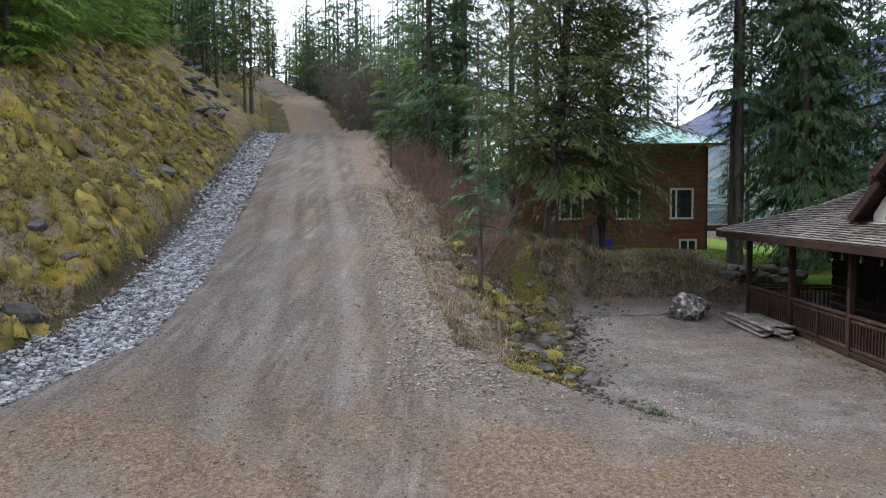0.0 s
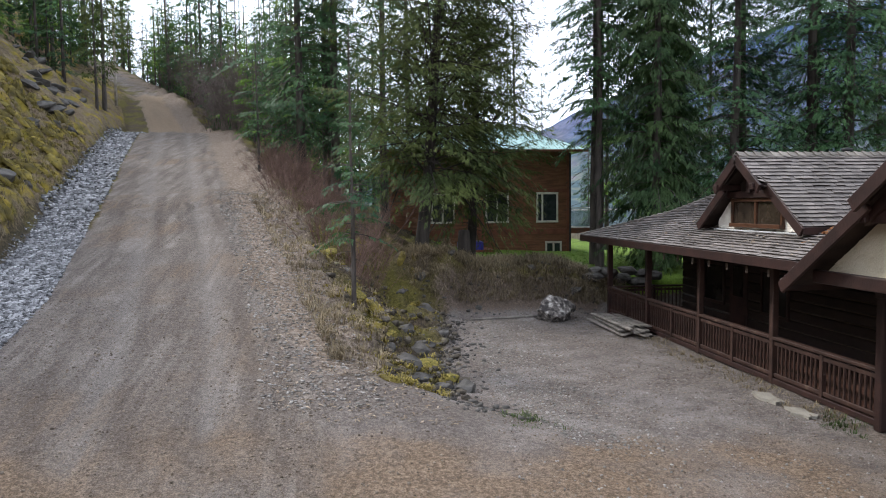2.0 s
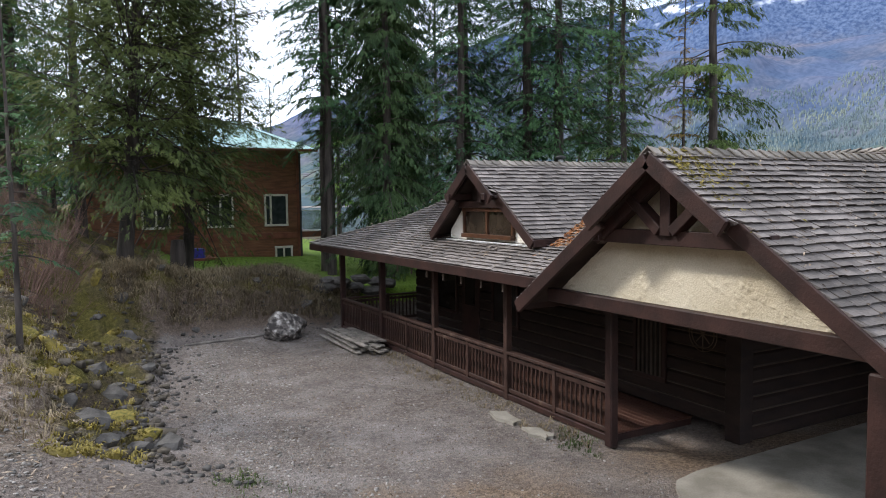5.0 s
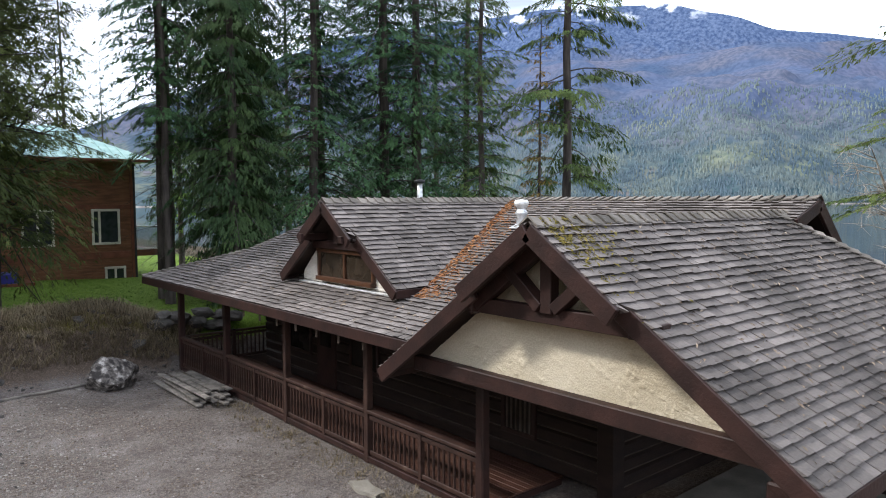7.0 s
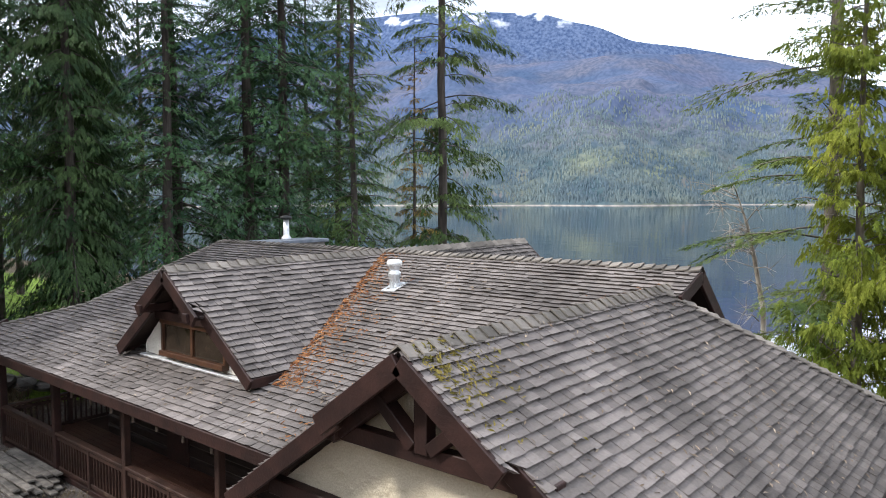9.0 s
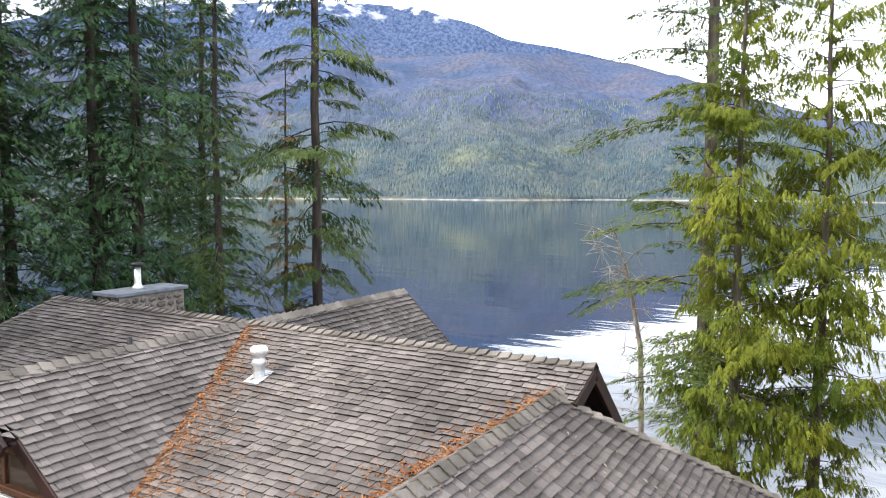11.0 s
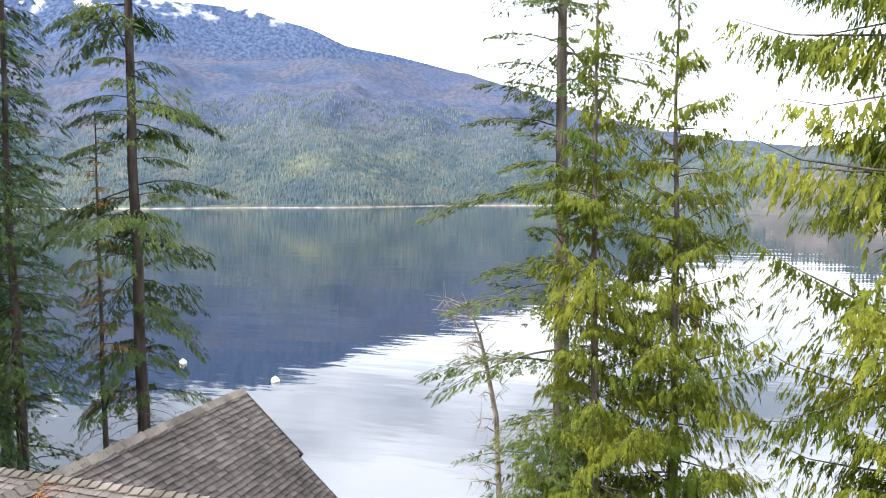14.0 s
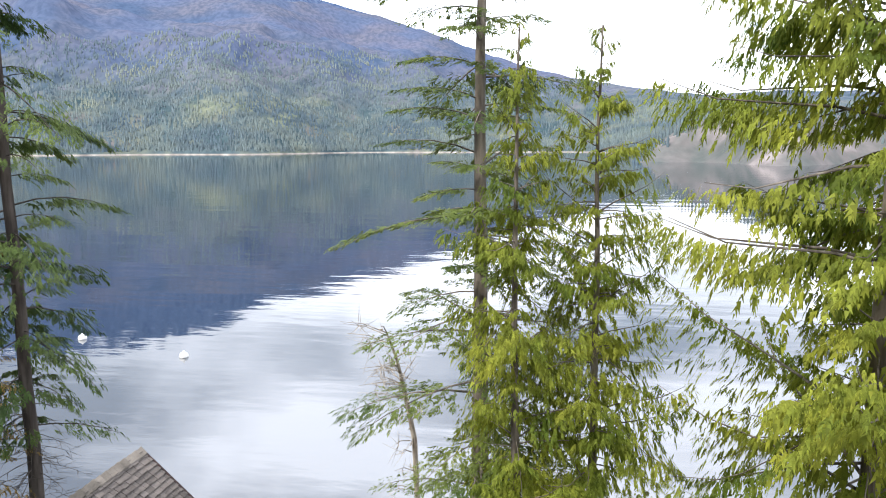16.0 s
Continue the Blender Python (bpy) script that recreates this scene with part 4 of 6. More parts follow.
def rakes(x0, peak_y, peak_z, pitch, half, split, jut, facing=-1, sides=(1, -1)):
    """The stepped rake boards of a gable: an upper pair that juts out further than the lower."""
    for sgn in sides:
        mid = (peak_y + sgn * half * split, peak_z - half * split * pitch)
        low = (peak_y + sgn * half, peak_z - half * pitch)
        xu, xl = x0 + facing * jut, x0
        beam("rake_board", (xu, peak_y + sgn * 0.0, peak_z - 0.1), (xu, mid[0] + sgn * 0.02, mid[1] - 0.115), 0.06, 0.21, M_TIMBER, roof, up=(0, -sgn * 0.3, 1))
        beam("rake_board", (xl, mid[0] - sgn * 0.04, mid[1] + 0.04 * pitch - 0.11), (xl, low[0], low[1] - 0.11), 0.06, 0.2, M_TIMBER, roof, up=(0, -sgn * 0.3, 1))
        beam("soffit_board", (xu + 0.1 * -facing, mid[0] - sgn * 0.02, mid[1] - 0.06), (xl + 0.06 * -facing, mid[0] - sgn * 0.02, mid[1] - 0.06), 0.1, 0.05, M_UNDER, roof)


rakes(WING_X, WING_Y, WING_Z, WING_P, WING_HALF, 0.36, 0.2)
rakes(DORM_X, DORM_Y, RIDGE_Z, DORM_P, DORM_HALF, 0.43, 0.2)
rakes(LAKE_X - 0.14, DORM_Y, RIDGE_Z, LAKE_P, 2.75, 0.53, 0.16, 1)
beam("rake_board", (RIDGE_X, SOUTH_Y, RIDGE_Z - 0.1), (7.7, SOUTH_Y, RIDGE_Z - 2.77 * EAST_P - 0.1), 0.06, 0.22, M_TIMBER, roof)
beam("rake_board", (RIDGE_X, SOUTH_Y, RIDGE_Z - 0.1), (4.1, SOUTH_Y, main_z(4.1) - 0.1), 0.06, 0.2, M_TIMBER, roof)
beam("rake_board", (KINK_X, NORTH_Y + 0.02, KZ - 0.06), (RIDGE_X, NORTH_Y + 0.02, RIDGE_Z - 0.1), 0.05, 0.14, M_TIMBER, roof)
beam("fascia", (WING_X, WING_Y - WING_HALF - 0.02, WB - 0.08), (6.95, WING_Y - WING_HALF - 0.02, WB - 0.08), 0.045, 0.17, M_TIMBER, roof)
beam("fascia", (DORM_X, DORM_Y - DORM_HALF - 0.02, DB - 0.08), (0.8, DORM_Y - DORM_HALF - 0.02, DB - 0.08), 0.045, 0.15, M_TIMBER, roof)
beam("fascia", (DORM_X, DORM_Y + DORM_HALF + 0.02, DB - 0.08), (0.8, DORM_Y + DORM_HALF + 0.02, DB - 0.08), 0.045, 0.15, M_TIMBER, roof)
beam("fascia", (WING_X, WING_Y + WING_HALF + 0.02, WB - 0.08), (-0.1, WING_Y + WING_HALF + 0.02, WB - 0.08), 0.045, 0.17, M_TIMBER, roof)


def stucco_wall(name, x, pts, thick, parent, mat=M_STUCCO, label="cream stucco with trowelled ridges"):
    """A gable panel with hand-trowelled ridges: points (y, z) of its outline, subdivided and roughened."""
    ys, zs = [p[0] for p in pts], [p[1] for p in pts]
    lo, hi, bot = min(ys), max(ys), min(zs)
    rows, verts, faces = 64, [], []
    order = sorted(pts)

    def top(y):
        upper = [p for p in order if p[1] > bot + 1e-4 or p[0] in (lo, hi)]
        return float(np.interp(y, [p[0] for p in upper], [p[1] for p in upper]))
    n = int((hi - lo) / 0.022)
    for i in range(n + 1):
        y = lo + (hi - lo) * i / n
        t = max(top(y), bot + 0.002)
        for j in range(rows + 1):
            z = bot + (t - bot) * j / rows
            q = Vector((y * 6.5, z * 6.5, 1.7))
            f = abs(noise.noise(q + noise.noise_vector(q * 1.4) * 0.9))
            ridge = max(0.0, 1 - f * 8) * 0.018 * (0.4 + 0.6 * (noise.noise(q * 0.7 + Vector((9, 0, 0))) > -0.1)) + 0.004 * noise.noise(q * 6)
            verts.append((x - ridge, y, z))
    for i in range(n):
        for j in range(rows):
            a = i * (rows + 1) + j
            faces.append((a, a + 1, a + rows + 2, a + rows + 1))
    k = len(verts)
    verts += [(x + thick, y, z) for y, z in pts]
    faces.append(tuple(range(k, k + len(pts))))
    return part(name, mesh_of(name, verts, faces, mat, True), mat, parent, label)


gable = part("front_gable", add_beam(bmesh.new(), (-1.08, WING_Y + 2.56, 2.5), (-1.08, WING_Y - 2.56, 2.5), 0.15, 0.2, (0, 0, 1), 0.012), M_TIMBER, house, "heavy timber tie beam under the front gable")
stucco_wall("stucco_panel", -1.0, [(WING_Y + 2.42, 2.58), (WING_Y, WING_Z - 0.14), (WING_Y - 2.42, 2.58)], 0.12, gable)
beam("collar_beam", (-1.22, WING_Y + 1.42, 3.47), (-1.22, WING_Y - 1.42, 3.47), 0.14, 0.18, M_TIMBER, gable)
beam("king_post", (-1.27, WING_Y, 3.5), (-1.27, WING_Y, 4.3), 0.14, 0.16, M_TIMBER, gable, up=(0, 1, 0))
for sgn in (1, -1):
    beam("truss_brace", (-1.27, WING_Y + sgn * 0.1, 3.55), (-1.27, WING_Y + sgn * 0.62, 3.98), 0.13, 0.17, M_TIMBER, gable, up=(1, 0, 0))
    beam("principal_rafter", (-1.27, WING_Y + sgn * 0.05, WING_Z - 0.24), (-1.27, WING_Y + sgn * 1.25, WING_Z - 0.24 - 1.2 * WING_P), 0.14, 0.16, M_TIMBER, gable, up=(0, -sgn * 0.3, 1))
    beam("purlin_end", (-1.4, WING_Y + sgn * 1.18, 3.47), (-0.85, WING_Y + sgn * 1.18, 3.47), 0.15, 0.15, M_TIMBER, gable)

dormer = part("dormer", add_beam(bmesh.new(), (0.26, DORM_Y + 0.98, 3.86), (0.26, DORM_Y - 0.98, 3.86), 0.22, 0.15, (0, 0, 1), 0.01), M_TIMBER, house, "timber header beam of the roof dormer")
stucco_wall("stucco_panel", 0.3, [(DORM_Y + 1.62, 3.02), (DORM_Y + 1.56, 3.3), (DORM_Y + 1.0, 3.8), (DORM_Y - 1.0, 3.8), (DORM_Y - 1.56, 3.3), (DORM_Y - 1.62, 3.02)], 0.12, dormer, M_PALESTUCCO, "off-white stucco around the dormer window")
beam("flashing", (0.24, DORM_Y + 1.62, 3.05), (0.24, DORM_Y - 1.62, 3.05), 0.12, 0.05, M_GALV, dormer)
# Added dark panel stands in for the shade inside the open gable.
slab("gable_dark_fill", [(0.36, DORM_Y + 1.1, 3.78), (0.36, DORM_Y, RIDGE_Z - 0.1), (0.36, DORM_Y - 1.1, 3.78)], 0.05, M_UNDER, dormer)
beam("king_post", (0.15, DORM_Y, 3.9), (0.15, DORM_Y, 4.5), 0.14, 0.14, M_TIMBER, dormer, up=(0, 1, 0))
beam("bracket_log", (-0.28, DORM_Y + 0.72, 4.02), (0.35, DORM_Y + 0.72, 4.02), 0.13, 0.13, M_TIMBER, dormer)
beam("bracket_log", (-0.28, DORM_Y - 0.72, 4.02), (0.35, DORM_Y - 0.72, 4.02), 0.13, 0.13, M_TIMBER, dormer)
wy0, wy1, wz0, wz1 = 0.16, 2.06, 3.18, 3.74
win = part("window", add_beam(bmesh.new(), (0.24, wy0 - 0.03, wz0), (0.24, wy1 + 0.03, wz0), 0.14, 0.09, (0, 0, 1), 0.008), M_WINFRAME, dormer, "varnished brown two-light window")
beam("head", (0.25, wy0 - 0.03, wz1), (0.25, wy1 + 0.03, wz1), 0.1, 0.08, M_WINFRAME, win)
for y in (wy0, 1.11, wy1):
    beam("stile", (0.255, y, wz0), (0.255, y, wz1), 0.07, 0.07, M_WINFRAME, win, up=(1, 0, 0))
for a, b in ((wy0, 1.11), (1.11, wy1)):
    block("pane", (0.262, a + 0.035, wz0 + 0.04), (0.27, b - 0.035, wz1 - 0.04), M_PANE, win, 0)
    block("room_dark", (0.285, a + 0.03, wz0 + 0.02), (0.295, b - 0.03, wz1 - 0.02), M_UNDER, win, 0)


# log walls: round courses with pale chinking lines
def log_wall(a, b, z0, z1, thick, out, parent):
    """Squared log courses from a to b; out: the side on which the chinking shows."""
    a, b, out = Vector((*a, 0)), Vector((*b, 0)), Vector((*out, 0))
    k = int(round((z1 - z0) / 0.24))
    h = (z1 - z0) / k
    wall = part("wall", add_beam(bmesh.new(), a + Vector((0, 0, z0 + (z1 - z0) / 2)), b + Vector((0, 0, z0 + (z1 - z0) / 2)), thick, z1 - z0 - 0.01), M_CHINK, parent, "dark log wall with pale chinking lines")
    for i in range(k):
        z = Vector((0, 0, z0 + (i + 0.5) * h))
        beam("log", a + z + out * 0.045, b + z + out * 0.045, thick, h - 0.016, M_LOG, wall, bevel=0.035)
    return wall


log_wall((1.9, 7.6), (1.9, -3.9), 0.18, 2.62, 0.2, (-1, 0), house)
log_wall((1.95, -3.95), (5.4, -3.95), 0.0, 2.9, 0.2, (0, -1), house)
log_wall((2.0, 7.6), (9.0, 7.6), 0.18, 2.62, 0.2, (0, 1), house)
block("back_wall", (5.3, -8.2, 0), (5.5, -4.1, 2.5), M_LOG, house)
block("east_wall", (7.2, -5.3, -1.5), (7.4, 7.5, 2.5), M_LOG, house)
beam("corner_post", (1.83, -3.95, 0), (1.83, -3.95, 2.9), 0.3, 0.3, M_LOG, house, up=(0, 1, 0))
slab("gable_wall", [(3.9, -5.25, 4.25), (RIDGE_X, -5.25, 4.6), (7.2, -5.25, 2.6), (3.9, -5.25, 2.6)], 0.1, M_LOG, house)
slab("gable_wall", [(9.7, DORM_Y, 4.5), (9.7, DORM_Y + 2.4, 2.3), (9.7, DORM_Y + 2.4, -1.5), (9.7, DORM_Y - 2.4, -1.5), (9.7, DORM_Y - 2.4, 2.3)], 0.15, M_LOG, house)
slab("side_wall", [(7.3, DORM_Y - 2.35, 2.3), (9.7, DORM_Y - 2.35, 2.3), (9.7, DORM_Y - 2.35, -1.5), (7.3, DORM_Y - 2.35, -1.5)], 0.15, M_LOG, house)


def porch_window(y0, y1, z0, z1, bars):
    w = block("window", (1.70, y0 - 0.08, z0 - 0.08), (1.76, y1 + 0.08, z0), M_TIMBER, house, label="dark framed window facing the porch")
    block("head", (1.70, y0 - 0.08, z1), (1.76, y1 + 0.08, z1 + 0.08), M_TIMBER, w)
    block("stile", (1.70, y0 - 0.08, z0), (1.76, y0, z1), M_TIMBER, w)
    block("stile", (1.70, y1, z0), (1.76, y1 + 0.08, z1), M_TIMBER, w)
    block("pane", (1.735, y0, z0), (1.742, y1, z1), M_PORCHPANE, w, 0)
    block("room_dark", (1.746, y0, z0), (1.75, y1, z1), M_UNDER, w, 0)
    for i in range(bars):
        y = y0 + (i + 0.5) * (y1 - y0) / bars
        block("bar", (1.715, y - 0.02, z0), (1.733, y + 0.02, z1), M_BAR, w, 0)


porch_window(-2.4, -1.75, 0.72, 1.8, 6)
porch_window(2.2, 3.2, 0.95, 1.95, 0)
porch_window(5.1, 6.1, 0.95, 1.95, 0)
door = block("door", (1.72, 3.9, 0.2), (1.77, 4.75, 2.2), M_TIMBER, house, 0.01, "dark brown entrance door")
block("door_glass", (1.712, 4.08, 1.2), (1.722, 4.57, 2.0), M_PORCHPANE, door, 0)
ornament = bmesh.new()
for r in (0.24, 0.3):
    lathe(ornament, [(r - 0.012, 0), (r, 0), (r, 0.012), (r - 0.012, 0.012), (r - 0.012, 0)], seg=24, caps=False)
for i in range(8):
    a = i * math.pi / 4
    add_beam(ornament, (0, 0, 0.006), ((0.29 if i % 2 == 0 else 0.2) * math.cos(a), (0.29 if i % 2 == 0 else 0.2) * math.sin(a), 0.006), 0.016, 0.012)
compass = part("wall_ornament", ornament, M_CHINK)
compass.matrix_world = pose(1.73, -3.3, 1.66, 90, 0, -90)
tagged(compass, "round rusty compass rose hung on the log wall", "ornament")

# porch: deck, posts, rails
porch = thing("porch", "dark stained timber porch with posts and baluster rails", "porch", (0, 0, 0))
floor = block("deck_frame", (-0.05, -3.0, 0.02), (1.8, 9.15, 0.13), M_TIMBER, porch)
block("deck_frame", (1.8, 7.7, 0.02), (9.0, 9.15, 0.13), M_TIMBER, porch)
deck_me = None
for i in range(13):
    x = 0.02 + i * 0.14
    if deck_me is None:
        b0 = block("deck_board", (0, -3.0, 0.135), (0.132, 9.15, 0.165), M_DECK, porch, 0.004)
        deck_me = b0.data
        b0.location.x = x
    else:
        b0 = part("deck_board", deck_me, M_DECK, porch)
        b0.location.x = x
for x, y, s in [(0, 9.12, 0.15), (0, 6.1, 0.15), (0, 3.05, 0.13), (0, 0, 0.13), (3.0, 9.12, 0.15), (6.0, 9.12, 0.15), (1.5, 9.12, 0.1)]:
    beam("post", (x, y, 0), (x, y, 2.5 if s > 0.11 else 1.0), s, s, M_RAIL if s == 0.13 else M_TIMBER, porch, up=(0, 1, 0), bevel=0.012)
beam("post", (-0.1, -3.1, 0), (-0.1, -3.1, 2.3), 0.16, 0.16, M_TIMBER, porch, up=(0, 1, 0), bevel=0.02)
beam("post", (-1.0, -7.85, 0), (-1.0, -7.85, 2.3), 0.24, 0.24, M_TIMBER, porch, up=(0, 1, 0), bevel=0.02)
beam("post", (4.8, -7.85, 0), (4.8, -7.85, 2.3), 0.24, 0.24, M_TIMBER, porch, up=(0, 1, 0), bevel=0.02)
beam("porch_beam", (0, -3.0, 2.47), (0, 9.2, 2.47), 0.14, 0.2, M_TIMBER, porch)
beam("porch_beam", (0, 9.12, 2.47), (9.0, 9.12, 2.47), 0.14, 0.2, M_TIMBER, porch)
beam("porch_beam", (-0.2, -3.1, 2.26), (1.8, -3.1, 2.26), 0.18, 0.22, M_TIMBER, porch)
for i in range(7):
    block("roof_hook", (-0.7, -0.9 + i * 0.75, 2.29), (-0.67, -0.87 + i * 0.75, 2.43), M_CHINK, porch, 0)
bal_me = add_beam(bmesh.new(), (0, 0, 0.2), (0, 0, 0.9), 0.036, 0.036, (0, 1, 0), 0.004)
bal = bpy.data.meshes.new("baluster")
bal_me.to_mesh(bal)
bal_me.free()
bal.materials.append(M_RAIL)


def rail(a, b):
    a, b = Vector(a), Vector(b)
    d = b - a
    top = beam("rail", a + Vector((0, 0, 0.95)), b + Vector((0, 0, 0.95)), 0.14, 0.06, M_RAIL, porch)
    beam("lower_rail", a + Vector((0, 0, 0.84)), b + Vector((0, 0, 0.84)), 0.05, 0.08, M_RAIL, porch)
    beam("lower_rail", a + Vector((0, 0, 0.2)), b + Vector((0, 0, 0.2)), 0.05, 0.08, M_RAIL, porch)
    mid = (a + b) / 2
    beam("rail_post", mid + Vector((0, 0, 0.02)), mid + Vector((0, 0, 0.92)), 0.09, 0.09, M_RAIL, porch, up=(0, 1, 0))
    n = int(d.length / 0.125)
    for i in range(1, n):
        if abs(i - n / 2) < 0.6:
            continue
        o = part("baluster", bal, M_RAIL, porch)
        o.location = a + d * (i / n)
        o.rotation_euler.z = math.atan2(d.y, d.x)


for y0, y1 in ((-3.0, -0.05), (0.05, 3.0), (3.1, 6.05), (6.15, 9.05)):
    rail((0, y0, 0), (0, y1, 0))
rail((0.08, 9.12, 0), (2.95, 9.12, 0))
rail((3.05, 9.12, 0), (5.95, 9.12, 0))

# chimney and vents
chim = part("chimney", add_beam(bmesh.new(), (7.33, 7.55, -1.5), (7.33, 7.55, 4.55), 2.0, 0.86, (0, 1, 0)), M_MORTAR)
tagged(chim, "broad fieldstone chimney with a slate cap", "chimney")
rs = random.Random(3)
stone_mesh = [rock_mesh("stone", M_STONE, i + 3, (0.5, 0.5, 0.5), 1, 0.2) for i in range(5)]
for face in range(4):
    length, z = (2.0 if face % 2 == 0 else 0.86), 3.3
    while z < 4.45:
        h = rs.uniform(0.13, 0.22)
        x = -length / 2
        while x < length / 2 - 0.05:
            w = min(rs.uniform(0.16, 0.36), length / 2 - x)
            o = part("stone", stone_mesh[rs.randrange(5)], M_STONE, chim)
            off = 0.43 if face % 2 == 0 else 1.0
            c = Vector((x + w / 2, -off, z + h / 2))
            c.rotate(Euler((0, 0, face * math.pi / 2)))
            o.location = Vector((7.33, 7.55, 0)) + c
            o.scale = (w * 1.02, 0.16, h * 1.02)
            o.rotation_euler.z = face * math.pi / 2
            x += w
        z += h
block("cap", (6.22, 7.04, 4.56), (8.44, 8.06, 4.66), M_SLATE, chim, 0.015, "grey slate chimney cap")
flue = part("flue", lathe(bmesh.new(), [(0.16, 0), (0.15, 0.06), (0.1, 0.12), (0.09, 0.16), (0.085, 0.6)], (7.17, 7.5, 4.66)), M_GALV, chim, "galvanised flue with rain cap")
part("rain_cap", lathe(bmesh.new(), [(0.1, 0.6), (0.17, 0.62), (0.17, 0.69), (0.02, 0.73)], (7.17, 7.5, 4.66)), M_BLACKPIPE, chim, "black rain cap on the flue")
vent = part("roof_vent", lathe(bmesh.new(), [(0.1, -0.1), (0.095, 0.2), (0.12, 0.24), (0.12, 0.3), (0.09, 0.33), (0.09, 0.38), (0.14, 0.42), (0.14, 0.5), (0.11, 0.53), (0.02, 0.54)], (3.45, -0.5, main_z(3.45))), M_GALV)
tagged(vent, "white and galvanised furnace vent on the roof", "vent")
slab("flashing", [(3.25, -0.66, main_z(3.25) + 0.045), (3.62, -0.66, main_z(3.62) + 0.045), (3.62, -0.34, main_z(3.62) + 0.045), (3.25, -0.34, main_z(3.25) + 0.045)], 0.015, M_GALV, vent)
part("cap", lathe(bmesh.new(), [(0.142, 0.43), (0.146, 0.5), (0.115, 0.535), (0.02, 0.545)], (3.45, -0.5, main_z(3.45))), M_WHITE, vent, "white vent cap")
pipe = part("plumbing_vent", lathe(bmesh.new(), [(0.05, -0.1), (0.05, 0.3), (0.035, 0.3), (0.035, 0.28)], (3.5, 2.85, main_z(3.5))), M_BLACKPIPE)
tagged(pipe, "short black plumbing vent pipe with metal flashing", "vent pipe")
part("flashing", lathe(bmesh.new(), [(0.2, 0.0), (0.08, 0.07), (0.06, 0.14)], (3.5, 2.85, main_z(3.5) + 0.02)), M_GALV, pipe)

# concrete apron at the entrance
apron = slab("concrete_apron", [(-0.72, -5.15, 0.02), (-0.95, -5.6, 0.02), (-1.0, -6.1, 0.02), (-1.12, -6.5, 0.02), (-1.0, -7.0, 0.02), (-1.2, -8.2, 0.02), (5.3, -8.2, 0.05), (5.3, -4.5, 0.05), (0.2, -4.55, 0.03), (-0.3, -4.65, 0.03), (-0.52, -4.85, 0.025)], 0.12, M_CONCRETE)
tagged(apron, "pale concrete slab under the entrance gable", "slab", kind="structure")

for cy, half in ((-1.0, 0.42), (-2.0, 0.34)):
    rim = [(-0.72 + (0.16 + 0.05 * math.sin(i * 2.7 + cy)) * math.cos(i * math.pi / 6), cy + (half + 0.08 * math.sin(i * 1.9)) * math.sin(i * math.pi / 6), 0.035) for i in range(12)]
    tagged(slab("concrete_patch", rim, 0.1, M_CONCRETE), "worn patch of pale concrete beside the porch", "slab", "concrete patches by the porch")

# needles drifted into the valleys, moss by the ridge
def litter_on(name, where, count, seed, mat, size, label):
    r = random.Random(seed)
    verts, faces = [], []
    for _ in range(count):
        p, nrm = where(r)
        a = r.uniform(0, 6.3)
        d = Vector((math.cos(a), math.sin(a), 0))
        d = (d - nrm * d.dot(nrm)).normalized()
        s = nrm.cross(d)
        L, W = size * r.uniform(0.5, 1.5), size * r.uniform(0.12, 0.3)
        h = nrm * r.uniform(0.0, 0.02)
        k = len(verts)
        verts += [tuple(p - d * L + h), tuple(p + s * W + nrm * 0.012 + h), tuple(p + d * L + h), tuple(p - s * W + h)]
        faces += [(k, k + 1, k + 2), (k, k + 2, k + 3)]
    return tagged(new(name, mesh_of(name, verts, faces, mat)), label, "litter", kind="stuff")


N_MAIN = Vector((-PITCH, 0, 1)).normalized()
N_WINGN = Vector((0, WING_P, 1)).normalized()


def dormer_valley(r):
    t = r.random()
    x = 0.3 + t * 4.5
    y = DORM_Y - (RIDGE_Z - main_z(x)) / DORM_P - abs(r.gauss(0, 0.2 if r.random() < 0.6 else 0.6)) * (1.25 - 0.7 * t) * (0.5 + abs(math.sin(t * 23))) + 0.06
    return Vector((x, y, main_z(x) + 0.03)), N_MAIN


def wing_valley(r):
    t = r.random()
    x = -0.6 + t * 4.9
    y = WING_Y + (WING_Z - main_z(x)) / WING_P + abs(r.gauss(0, 0.12 if r.random() < 0.6 else 0.4)) * (1.4 - t) * (0.4 + abs(math.sin(t * 19)))
    return Vector((x, y, main_z(x) + 0.03)), N_MAIN


def over_roof(r):
    x, y = r.uniform(-0.7, 4.7), r.uniform(-2.6, 8.5)
    return Vector((x, y, main_z(x) + 0.035)), N_MAIN


def over_wing(r):
    d = r.uniform(0.1, 2.9)
    return Vector((r.uniform(-1.4, 4.0), WING_Y - d, WING_Z - d * WING_P + 0.035)), Vector((0, -WING_P, 1)).normalized()


litter_on("needle_drift", dormer_valley, 2300, 1, M_NEEDLES, 0.04, "rust-brown needles drifted in the roof valley")
litter_on("needle_drift", wing_valley, 1500, 2, M_NEEDLES, 0.045, "rust-brown needles drifted in the roof valley")
litter_on("roof_litter", over_roof, 1100, 3, M_LEAFLITTER, 0.05, "scattered dry needles and twigs on shingles")
litter_on("roof_litter", over_wing, 500, 4, M_LEAFLITTER, 0.035, "scattered dry needles and twigs on shingles")


def ridge_moss(r):
    d = abs(r.gauss(0, 0.4))
    return Vector((-1.5 + abs(r.gauss(0, 0.45)), WING_Y - d, WING_Z - d * WING_P + 0.035)), Vector((0, -WING_P, 1)).normalized()


